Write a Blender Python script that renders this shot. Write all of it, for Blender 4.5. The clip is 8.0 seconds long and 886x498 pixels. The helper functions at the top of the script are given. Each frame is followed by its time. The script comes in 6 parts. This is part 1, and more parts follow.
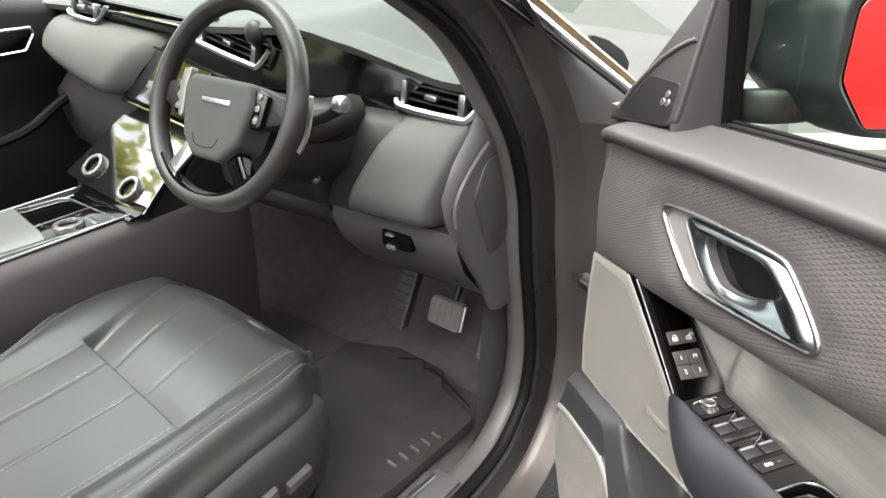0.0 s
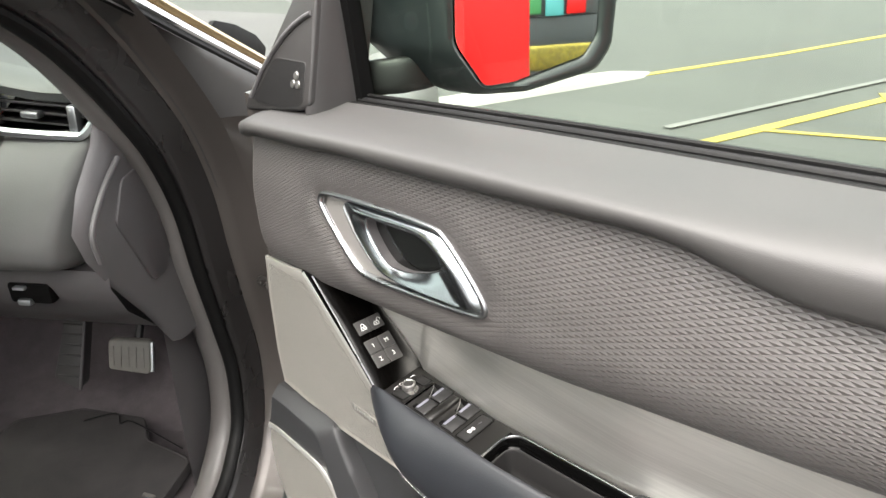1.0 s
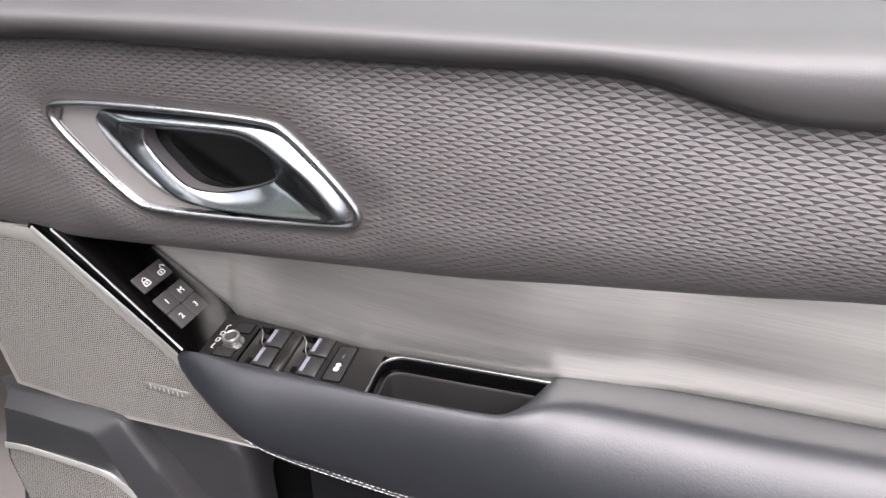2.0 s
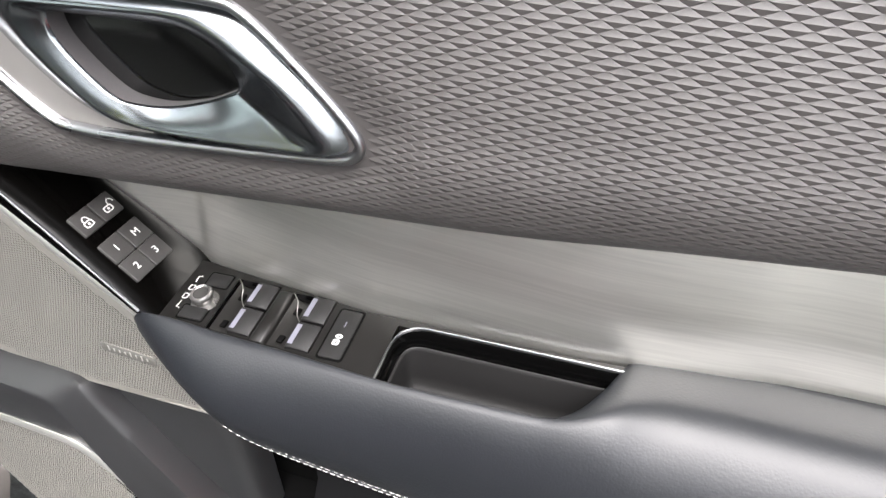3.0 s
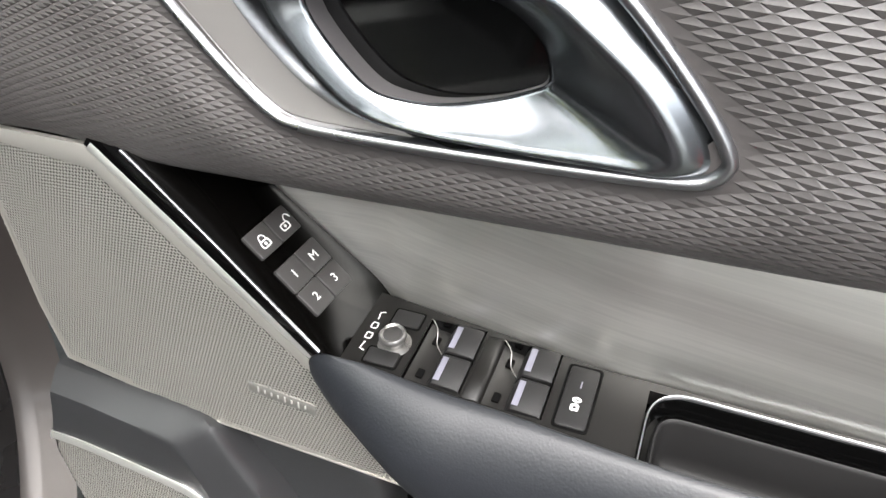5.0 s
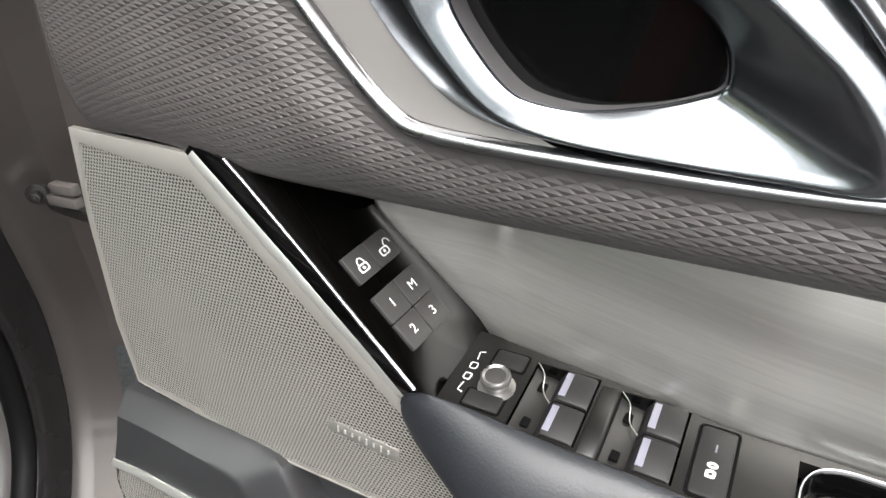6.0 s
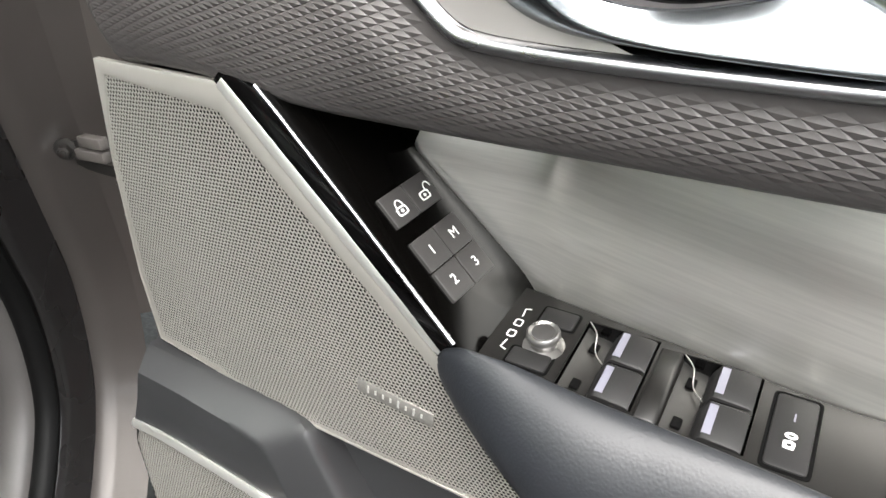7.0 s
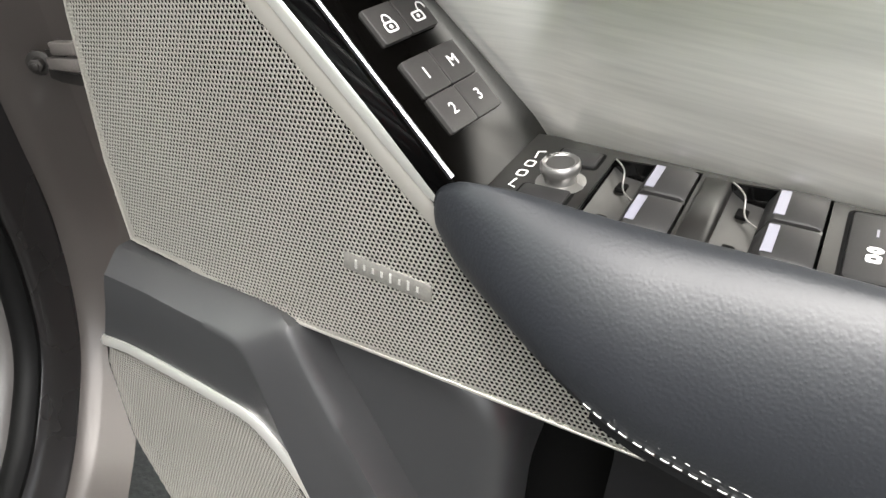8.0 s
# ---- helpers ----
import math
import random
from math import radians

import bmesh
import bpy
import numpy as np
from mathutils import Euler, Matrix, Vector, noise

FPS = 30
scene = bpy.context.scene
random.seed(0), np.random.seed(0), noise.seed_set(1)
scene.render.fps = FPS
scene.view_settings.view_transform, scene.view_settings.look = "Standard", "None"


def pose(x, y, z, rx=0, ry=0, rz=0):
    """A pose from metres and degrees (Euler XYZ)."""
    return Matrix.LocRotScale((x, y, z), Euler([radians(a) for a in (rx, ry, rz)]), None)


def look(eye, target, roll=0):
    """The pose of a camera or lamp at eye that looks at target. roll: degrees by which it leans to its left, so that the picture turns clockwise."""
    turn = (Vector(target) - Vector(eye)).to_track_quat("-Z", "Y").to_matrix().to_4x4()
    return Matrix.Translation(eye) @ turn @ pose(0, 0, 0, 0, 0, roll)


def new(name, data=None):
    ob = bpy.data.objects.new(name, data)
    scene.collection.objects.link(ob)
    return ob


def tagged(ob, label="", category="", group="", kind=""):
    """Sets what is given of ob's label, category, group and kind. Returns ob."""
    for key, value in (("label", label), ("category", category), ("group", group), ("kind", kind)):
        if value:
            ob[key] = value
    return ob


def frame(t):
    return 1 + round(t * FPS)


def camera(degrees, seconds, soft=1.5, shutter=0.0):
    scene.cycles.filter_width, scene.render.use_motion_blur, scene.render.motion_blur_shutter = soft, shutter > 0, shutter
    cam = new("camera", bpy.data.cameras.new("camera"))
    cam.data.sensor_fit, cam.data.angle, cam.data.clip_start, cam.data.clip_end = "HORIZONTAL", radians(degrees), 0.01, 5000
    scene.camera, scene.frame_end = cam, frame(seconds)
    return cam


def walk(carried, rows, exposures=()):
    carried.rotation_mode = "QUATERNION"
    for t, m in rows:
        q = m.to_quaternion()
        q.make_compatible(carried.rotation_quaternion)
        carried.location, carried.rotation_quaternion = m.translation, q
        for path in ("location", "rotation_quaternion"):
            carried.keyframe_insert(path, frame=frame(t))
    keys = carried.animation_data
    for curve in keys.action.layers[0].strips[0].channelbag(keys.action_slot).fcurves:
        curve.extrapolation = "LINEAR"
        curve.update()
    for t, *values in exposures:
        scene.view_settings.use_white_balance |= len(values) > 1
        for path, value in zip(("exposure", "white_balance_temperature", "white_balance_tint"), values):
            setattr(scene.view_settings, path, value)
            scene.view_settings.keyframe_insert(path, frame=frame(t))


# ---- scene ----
cam = camera(66.38, 8.0)
PATH = [
    (0, (0.9486, -0.4725, 1.3842), (-0.3779, -0.0903, 0.7976), 0.78),
    (0.5, (0.9529, -0.3860, 1.3821), (-0.2799, 0.2200, 0.7798), -1.10),
    (1, (0.9056, -0.3891, 1.3703), (-0.1044, 0.5321, 0.7527), -1.82),
    (1.5, (0.7990, -0.3907, 1.3413), (0.1992, 0.8127, 0.6764), -0.56),
    (2, (0.7262, -0.3915, 1.3017), (0.3496, 0.8351, 0.5248), 1.44),
    (2.2, (0.6881, -0.3595, 1.2996), (0.3897, 0.8400, 0.4498), 3.29),
    (3.3, (0.6592, -0.2578, 1.2288), (0.2829, 0.8233, 0.2595), 0.89),
    (3.5, (0.6359, -0.2585, 1.2277), (0.2636, 0.8174, 0.2510), 0.80),
    (4, (0.5854, -0.2698, 1.2155), (0.2191, 0.8055, 0.2360), 1.01),
    (4.2, (0.5678, -0.2796, 1.2108), (0.2043, 0.8100, 0.2462), 1.68),
    (5.3, (0.5164, -0.2365, 1.1854), (0.0699, 0.8880, 0.2988), 3.34),
    (5.5, (0.5058, -0.2386, 1.1783), (0.0257, 0.8931, 0.3188), 3.18),
    (6, (0.4937, -0.2401, 1.1617), (-0.0518, 0.8951, 0.3471), 3.26),
    (6.5, (0.4870, -0.2321, 1.1500), (-0.0958, 0.8919, 0.3457), 3.81),
    (7, (0.4829, -0.2325, 1.1237), (-0.1139, 0.8684, 0.2980), 3.50),
    (7.5, (0.4808, -0.2334, 1.0594), (-0.1167, 0.8593, 0.2233), 2.79),
    (8, (0.4896, -0.2247, 1.0338), (-0.1304, 0.8695, 0.2163), 2.56),
]
walk(cam, [(t, look(eye, target, roll)) for t, eye, target, roll in PATH],
     exposures=[(0.0, 3.30, 6700, 11), (0.5, 3.24, 6750, 11), (1.1, 3.17, 6800, 10), (1.5, 2.89, 6550, 17), (2.0, 2.90, 6450, 19), (3.4, 3.02, 6500, 11), (4.2, 3.02, 6500, 11), (5.5, 2.98, 6500, 10), (6.1, 3.00, 6500, 10), (7.0, 3.10, 6550, 9), (8.0, 3.13, 6600, 9)])

# ---- world, sun, exposure ----
world = bpy.data.worlds.new("sky")
scene.world = world
world.use_nodes = True
wn, wl = world.node_tree.nodes, world.node_tree.links
SUN_ELEVATION, SUN_TURN = radians(66), radians(165)
sky = wn.new("ShaderNodeTexSky")
sky.sky_type, sky.sun_disc, sky.sun_elevation, sky.sun_rotation = "NISHITA", False, SUN_ELEVATION, SUN_TURN
sky.air_density, sky.dust_density, sky.ozone_density = 1.0, 4.0, 0.6
pale = wn.new("ShaderNodeHueSaturation")
pale.inputs["Saturation"].default_value = 0.22
wl.new(sky.outputs[0], pale.inputs["Color"])
wl.new(pale.outputs[0], wn["Background"].inputs["Color"])
wn["Background"].inputs["Strength"].default_value = 0.12
sun = new("sun", bpy.data.lights.new("sun", "SUN"))
sun.data.energy, sun.data.angle, sun.data.color = 1.0, radians(90), (1.0, 0.97, 0.93)
toward = Vector((math.sin(SUN_TURN) * math.cos(SUN_ELEVATION), math.cos(SUN_TURN) * math.cos(SUN_ELEVATION), math.sin(SUN_ELEVATION)))
sun.matrix_basis = look(toward * 30, (0, 0, 0))

# ---- materials ----


def material(name, color, rough=0.5, metal=0.0, grain=0.0, grain_size=900.0, vary=0.12, vary_size=14.0, bump=0.0, bump_size=900.0, pebble=0.0,
             pebble_size=600.0, coat=0.0, stretch=(1, 1, 1), rough_vary=0.03, spread=0.0, spec=0.5):
    """A principled material with two scales of variation in colour and gloss, and fine relief in metres."""
    m = bpy.data.materials.new(name)
    m.use_nodes = True
    n, l = m.node_tree.nodes, m.node_tree.links
    b = n["Principled BSDF"]
    b.inputs["Metallic"].default_value = metal
    b.inputs["Coat Weight"].default_value = coat
    b.inputs["Coat Roughness"].default_value = 0.04
    b.inputs["Specular IOR Level"].default_value = spec
    at = n.new("ShaderNodeTexCoord")
    place = n.new("ShaderNodeMapping")
    place.inputs["Scale"].default_value = stretch
    l.new(at.outputs["Object"], place.inputs["Vector"])
    big = n.new("ShaderNodeTexNoise")
    big.inputs["Scale"].default_value, big.inputs["Detail"].default_value = vary_size, 2
    l.new(place.outputs[0], big.inputs["Vector"])
    small = n.new("ShaderNodeTexNoise")
    small.inputs["Scale"].default_value, small.inputs["Detail"].default_value = grain_size, 2
    l.new(place.outputs[0], small.inputs["Vector"])

    def scaled(socket, low, high):
        r = n.new("ShaderNodeMapRange")
        r.inputs["From Min"].default_value, r.inputs["From Max"].default_value = 0.2, 0.8
        r.inputs["To Min"].default_value, r.inputs["To Max"].default_value = low, high
        l.new(socket, r.inputs["Value"])
        return r.outputs[0]

    def times(a, c):
        k = n.new("ShaderNodeMath")
        k.operation = "MULTIPLY"
        l.new(a, k.inputs[0])
        l.new(c, k.inputs[1])
        return k.outputs[0]

    value = times(scaled(big.outputs[0], 1 - vary, 1 + vary), scaled(small.outputs[0], 1 - grain, 1 + grain))
    if spread:
        own = n.new("ShaderNodeObjectInfo")
        s = n.new("ShaderNodeMapRange")
        s.inputs["To Min"].default_value, s.inputs["To Max"].default_value = 1 - spread, 1 + spread
        l.new(own.outputs["Random"], s.inputs["Value"])
        value = times(value, s.outputs[0])
    mix = n.new("ShaderNodeVectorMath")
    mix.operation = "SCALE"
    mix.inputs[0].default_value = color
    l.new(value, mix.inputs["Scale"])
    l.new(mix.outputs[0], b.inputs["Base Color"])
    l.new(scaled(big.outputs[0], max(rough - rough_vary, 0.02), rough + rough_vary), b.inputs["Roughness"])
    normal = None
    if bump:
        fine = n.new("ShaderNodeTexNoise")
        fine.inputs["Scale"].default_value, fine.inputs["Detail"].default_value = bump_size, 3
        l.new(place.outputs[0], fine.inputs["Vector"])
        k = n.new("ShaderNodeBump")
        k.inputs["Strength"].default_value, k.inputs["Distance"].default_value = 1.0, bump
        l.new(fine.outputs[0], k.inputs["Height"])
        normal = k.outputs[0]
    if pebble:
        cells = n.new("ShaderNodeTexVoronoi")
        cells.feature = "SMOOTH_F1"
        cells.inputs["Scale"].default_value = pebble_size
        l.new(place.outputs[0], cells.inputs["Vector"])
        k = n.new("ShaderNodeBump")
        k.invert = True
        k.inputs["Strength"].default_value, k.inputs["Distance"].default_value = 1.0, pebble
        l.new(cells.outputs["Distance"], k.inputs["Height"])
        if normal:
            l.new(normal, k.inputs["Normal"])
        normal = k.outputs[0]
    if normal:
        l.new(normal, b.inputs["Normal"])
    return m


PAD = material("soft_touch_pad", (0.0235, 0.0222, 0.0215), 0.60, grain=0.06, bump=0.00010, bump_size=1400, spec=0.8)
VINYL = material("embossed_vinyl", (0.0465, 0.0427, 0.0416), 0.46, grain=0.05, bump=0.00004, bump_size=1800, spec=0.55)
LEATHER = material("black_leather", (0.0088, 0.0100, 0.0124), 0.45, grain=0.06, pebble=0.00009, pebble_size=760, bump=0.00003, bump_size=2000, spec=0.55)
SEAT_LEATHER = material("grey_leather", (0.0245, 0.0265, 0.0258), 0.30, grain=0.05, pebble=0.00002, pebble_size=900, vary=0.06, spec=1.0, rough_vary=0.02)
VALANCE = material("satin_seat_plastic", (0.020, 0.021, 0.023), 0.38, grain=0.06, bump=0.00004, bump_size=1500, spec=0.8)
CHROME = material("polished_chrome", (0.72, 0.73, 0.74), 0.14, 1.0, vary=0.03, rough_vary=0.03)
SATIN = material("satin_chrome", (0.50, 0.52, 0.54), 0.30, 1.0, vary=0.04, rough_vary=0.05, bump=0.00001, bump_size=2500)
SATIN_FLAT = material("satin_metal_paint", (0.20, 0.195, 0.185), 0.38, 0.6, vary=0.05)
DECK = material("satin_dark_deck", (0.0066, 0.0062, 0.0058), 0.36, grain=0.05, vary=0.1, rough_vary=0.04, spec=0.30)
KEY = material("dark_switch_key", (0.0125, 0.0122, 0.0122), 0.48, grain=0.06, bump=0.00002, bump_size=2500, spec=0.18)
RAMP_GLOSS = material("dark_gloss_switch_panel", (0.0010, 0.0009, 0.0008), 0.10, vary=0.1, rough_vary=0.03, spec=0.24)
PIANO = material("piano_black", (0.0014, 0.0014, 0.0014), 0.06, vary=0.1, rough_vary=0.02)
BUTTON = material("matt_button_rubber", (0.026, 0.0248, 0.024), 0.46, grain=0.08, bump=0.00003, bump_size=2500, spec=0.35)
BRUSHED = material("brushed_metal_trim", (0.685, 0.675, 0.635), 0.34, 0.93, grain=0.09, grain_size=160, vary=0.20, vary_size=5, stretch=(0.06, 1, 4), rough_vary=0.11)
GRILLE = material("perforated_grille_metal", (0.52, 0.506, 0.464), 0.30, 0.75, vary=0.05)
BADGE = material("dull_badge_metal", (0.20, 0.195, 0.18), 0.45, 0.5, grain=0.2, grain_size=500, vary=0.05)
# lighter copy of the grille metal: the bevel's highlight is put into the colour
GRILLE_EDGE = material("grille_metal_highlight", (0.78, 0.78, 0.74), 0.30, 0.85, vary=0.04)
KNOB = material("satin_knob_metal", (0.21, 0.205, 0.198), 0.28, 0.8, vary=0.06)
PULL_METAL = material("brushed_dark_chrome", (0.245, 0.262, 0.275), 0.22, 1.0, vary=0.03, rough_vary=0.04, bump=0.00001, bump_size=2500)
CRESCENT_METAL = material("smoky_satin_metal", (0.36, 0.345, 0.33), 0.38, 0.7, vary=0.05)
BEZEL = material("dark_satin_bezel", (0.33, 0.335, 0.345), 0.28, 1.0, vary=0.04)
BLACK_TRIM = material("black_pillar_plastic", (0.034, 0.0322, 0.0318), 0.48, grain=0.08, bump=0.0001, bump_size=1300)
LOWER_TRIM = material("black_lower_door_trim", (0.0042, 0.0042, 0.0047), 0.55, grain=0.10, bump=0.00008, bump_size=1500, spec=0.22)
SAIL_SKIN = material("dark_brown_grey_sail_plastic", (0.0175, 0.0165, 0.0165), 0.5, grain=0.08, bump=0.00008, bump_size=1500, spec=0.4)
FRAME_PLASTIC = material("dark_satin_frame_plastic", (0.0190, 0.0195, 0.0205), 0.42, grain=0.06, bump=0.00005, bump_size=1800, spec=0.5)
PLASTIC = material("dark_grained_plastic", (0.0088, 0.0086, 0.0088), 0.46, grain=0.10, bump=0.00008, bump_size=1500, spec=0.38)
TRIM = material("grey_interior_plastic", (0.060, 0.058, 0.0595), 0.46, grain=0.08, bump=0.0001, bump_size=1300)
PILLAR_TRIM = material("neutral_grey_trim_plastic", (0.074, 0.069, 0.067), 0.44, grain=0.08, bump=0.0001, bump_size=1300)
CONSOLE = material("dark_plum_console_plastic", (0.027, 0.0222, 0.0245), 0.5, grain=0.10, bump=0.00008, bump_size=1500)
CABIN = material("grey_cabin_plastic", (0.045, 0.0425, 0.0440), 0.45, grain=0.10, bump=0.00008, bump_size=1500)
PAD_SKIN = material("light_grey_pad_skin", (0.062, 0.0635, 0.0615), 0.58, grain=0.08, pebble=0.00008, pebble_size=500, spec=0.22)
WHEEL_LEATHER = material("glossy_wheel_leather", (0.0135, 0.0135, 0.0125), 0.38, grain=0.08, pebble=0.00004, pebble_size=900, spec=0.6)
DASH = material("dashboard_soft_skin", (0.047, 0.0510, 0.0490), 0.56, grain=0.08, pebble=0.00008, pebble_size=500, spec=0.28)
MARK = material("pale_grey_mark", (0.125, 0.125, 0.152), 0.4, vary=0.03)
LINING = material("pale_headlining", (0.42, 0.41, 0.39), 0.9, grain=0.1, grain_size=600)
RUBBER = material("black_rubber_seal", (0.0035, 0.0035, 0.0035), 0.55, vary=0.15, spec=0.15)
VOID = material("black_backing", (0.0022, 0.0022, 0.0022), 0.8, spec=0.05)
PAINT = material("warm_grey_metallic_paint", (0.064, 0.0565, 0.052), 0.40, 0.4, grain=0.04, grain_size=2500, coat=0.2, vary=0.04)
# body paint of the shut face; its dark reflections are put into the colour
SHUT = material("paint_toned_dark_shut_face", (0.0170, 0.0157, 0.0157), 0.28, grain=0.04, vary=0.06, spec=0.5)
STRAP_STEEL = material("dull_brown_steel", (0.125, 0.114, 0.106), 0.45, 0.3, grain=0.1, vary=0.1)
BOLT_STEEL = material("dark_oiled_steel", (0.07, 0.066, 0.062), 0.35, 0.8, vary=0.1)
WHITE = material("white_print", (0.62, 0.62, 0.60), 0.5, vary=0.03)
THREAD = material("pale_thread", (0.50, 0.50, 0.48), 0.7, grain=0.2, vary=0.05)
CARPET = material("charcoal_carpet", (0.068, 0.058, 0.062), 0.95, grain=0.45, grain_size=700, bump=0.0012, bump_size=500, vary=0.22, vary_size=30, rough_vary=0.03)
MAT_PILE = material("dark_mat_pile", (0.020, 0.0180, 0.0184), 0.95, grain=0.45, grain_size=700, bump=0.0012, bump_size=500, vary=0.45, vary_size=16, rough_vary=0.03)
RIB = material("ribbed_tread_rubber", (0.03, 0.03, 0.03), 0.6)
MIRROR = material("mirror_silver", (0.88, 0.89, 0.90), 0.015, 1.0, vary=0.0, rough_vary=0.0)
SCREEN = material("black_screen_glass", (0.004, 0.004, 0.005), 0.05, coat=1.0, vary=0.0, rough_vary=0.01, spec=1.0)
DIAL_GLASS = material("dark_dial_glass", (0.003, 0.003, 0.003), 0.08, vary=0.0, rough_vary=0.01, spec=0.4)
BLACK_PAINT = material("satin_black_shell", (0.014, 0.017, 0.018), 0.32, vary=0.12)
ASPHALT = material("worn_grey_paving", (0.0315, 0.0340, 0.0290), 0.75, grain=0.35, grain_size=90, vary=0.32, vary_size=0.6, bump=0.004, bump_size=60)
YELLOW = material("worn_yellow_line_paint", (0.190, 0.150, 0.013), 0.6, grain=0.40, grain_size=30, vary=0.40, vary_size=3)
JOINT = material("dull_grey_joint", (0.088, 0.088, 0.080), 0.7, grain=0.2, grain_size=60, vary=0.2, vary_size=2)
COVER = material("pale_shelf_plate", (0.115, 0.122, 0.115), 0.34, grain=0.05, vary=0.12, vary_size=10)
KERB = material("pale_concrete", (0.18, 0.176, 0.162), 0.7, grain=0.1, grain_size=60, vary=0.1, vary_size=2)
RED = material("red_gloss_paint", (0.72, 0.012, 0.012), 0.35, vary=0.05, vary_size=2)
DARK_WALL = material("dark_grey_shutter", (0.07, 0.075, 0.078), 0.5, vary=0.1, vary_size=2)
BRONZE = material("bronze_trim_strip", (0.42, 0.30, 0.16), 0.25, 0.8)


def glass_material(name, tint):
    m = bpy.data.materials.new(name)
    m.use_nodes = True
    n, l = m.node_tree.nodes, m.node_tree.links
    clear, gloss, mix, edge, power, lift = (n.new("ShaderNode" + k) for k in ("BsdfTransparent", "BsdfGlossy", "MixShader", "LayerWeight", "Math", "Math"))
    clear.inputs[0].default_value = (*tint, 1)
    gloss.inputs["Roughness"].default_value = 0.02
    power.operation, power.inputs[1].default_value = "POWER", 5.0
    lift.operation, lift.inputs[1].default_value, lift.inputs[2].default_value = "MULTIPLY_ADD", 0.9, 0.045
    edge.inputs["Blend"].default_value = 0.5
    l.new(edge.outputs["Facing"], power.inputs[0])
    l.new(power.outputs[0], lift.inputs[0])
    l.new(lift.outputs[0], mix.inputs[0])
    l.new(clear.outputs[0], mix.inputs[1])
    l.new(gloss.outputs[0], mix.inputs[2])
    l.new(mix.outputs[0], n["Material Output"].inputs[0])
    return m


GLASS = glass_material("tinted_window_glass", (0.80, 0.90, 0.81))
DARK_GLASS = glass_material("side_glass", (0.84, 0.88, 0.85))
# tint sets how much overhead light the unseen roof lets in
ROOF_GLASS = glass_material("tinted_roof_glass", (0.46, 0.48, 0.47))

# ---- building helpers ----


def thing(name, at=(0, 0, 0), label="", category="", group="", kind=""):
    """An empty at the base of a thing, to carry its parts."""
    ob = new(name)
    ob.empty_display_size = 0.05
    ob.location = at
    return tagged(ob, label, category, group, kind)


def origin_of(ob):
    """Where a thing or part stands in the world."""
    p = Vector((0, 0, 0))
    while ob:
        p = p + ob.location
        ob = ob.parent
    return p


def part(name, bm, mat, parent, label="", m=None, smooth=40):
    """Links a bmesh, given in world metres (or in the frame m), as one mesh under a thing or a part."""
    if m:
        bm.transform(m)
    if len(bm.faces) == 0:
        print("empty part", name)
    cut = math.cos(radians(smooth))
    for f in bm.faces:
        f.smooth = True
    for e in bm.edges:
        if len(e.link_faces) == 2:
            e.smooth = e.link_faces[0].normal.dot(e.link_faces[1].normal) > cut
    low = Vector((0, 0, 0))
    if bm.verts:
        xs = [v.co for v in bm.verts]
        low = Vector((sum(c.x for c in xs) / len(xs), sum(c.y for c in xs) / len(xs), min(c.z for c in xs)))
    bm.transform(Matrix.Translation(-low))
    mesh = bpy.data.meshes.new(name)
    bm.to_mesh(mesh)
    bm.free()
    mesh.materials.append(mat)
    ob = new(name, mesh)
    ob.location = low - (origin_of(parent) if parent else Vector((0, 0, 0)))
    ob.parent = parent
    return tagged(ob, label)


def clean(bm):
    bmesh.ops.remove_doubles(bm, verts=bm.verts, dist=1e-6)
    bmesh.ops.recalc_face_normals(bm, faces=bm.faces)
    return bm


def loft(rings, close=False, wrap=False, caps=False):
    """A skin over rows of points. close: each row is a loop; wrap: the last row joins the first; caps: ends are filled."""
    bm = bmesh.new()
    rows = [[bm.verts.new(p) for p in r] for r in rings]
    k = len(rows[0])
    pairs = list(zip(rows, rows[1:])) + ([(rows[-1], rows[0])] if wrap else [])
    for a, b in pairs:
        for i in range(k if close else k - 1):
            j = (i + 1) % k
            bm.faces.new((a[i], a[j], b[j], b[i]))
    if caps and close:
        bm.faces.new(list(reversed(rows[0])))
        bm.faces.new(rows[-1])
    return clean(bm)


def box(size, at=(0, 0, 0), bevel=0.0, steps=2, m=None):
    bm = bmesh.new()
    bmesh.ops.create_cube(bm, size=1.0)
    bmesh.ops.scale(bm, vec=size, verts=bm.verts)
    if bevel:
        bmesh.ops.bevel(bm, geom=list(bm.edges), offset=bevel, segments=steps, profile=0.5, affect="EDGES")
    bmesh.ops.translate(bm, vec=at, verts=bm.verts)
    if m:
        bm.transform(m)
    return bm


def joined(*bms):
    out = bmesh.new()
    for b in bms:
        mesh = bpy.data.meshes.new("join")
        b.to_mesh(mesh)
        b.free()
        out.from_mesh(mesh)
        bpy.data.meshes.remove(mesh)
    out.normal_update()
    return out


def rounded(points, radius, steps=5):
    """A polygon with its corners filleted; radius is one number or one for each corner."""
    pts = [Vector(p) for p in points]
    out = []
    for i, p in enumerate(pts):
        r = radius[i] if isinstance(radius, (list, tuple)) else radius
        a, b = pts[i - 1] - p, pts[(i + 1) % len(pts)] - p
        half = a.angle(b) / 2
        if r < 1e-6 or half > 1.54:
            out.append(p)
            continue
        cut = min(r / math.tan(half), 0.49 * a.length, 0.49 * b.length)
        p0, p1 = p + a.normalized() * cut, p + b.normalized() * cut
        for s in range(steps + 1):
            t = s / steps
            out.append((1 - t) ** 2 * p0 + 2 * t * (1 - t) * p + t * t * p1)
    return out


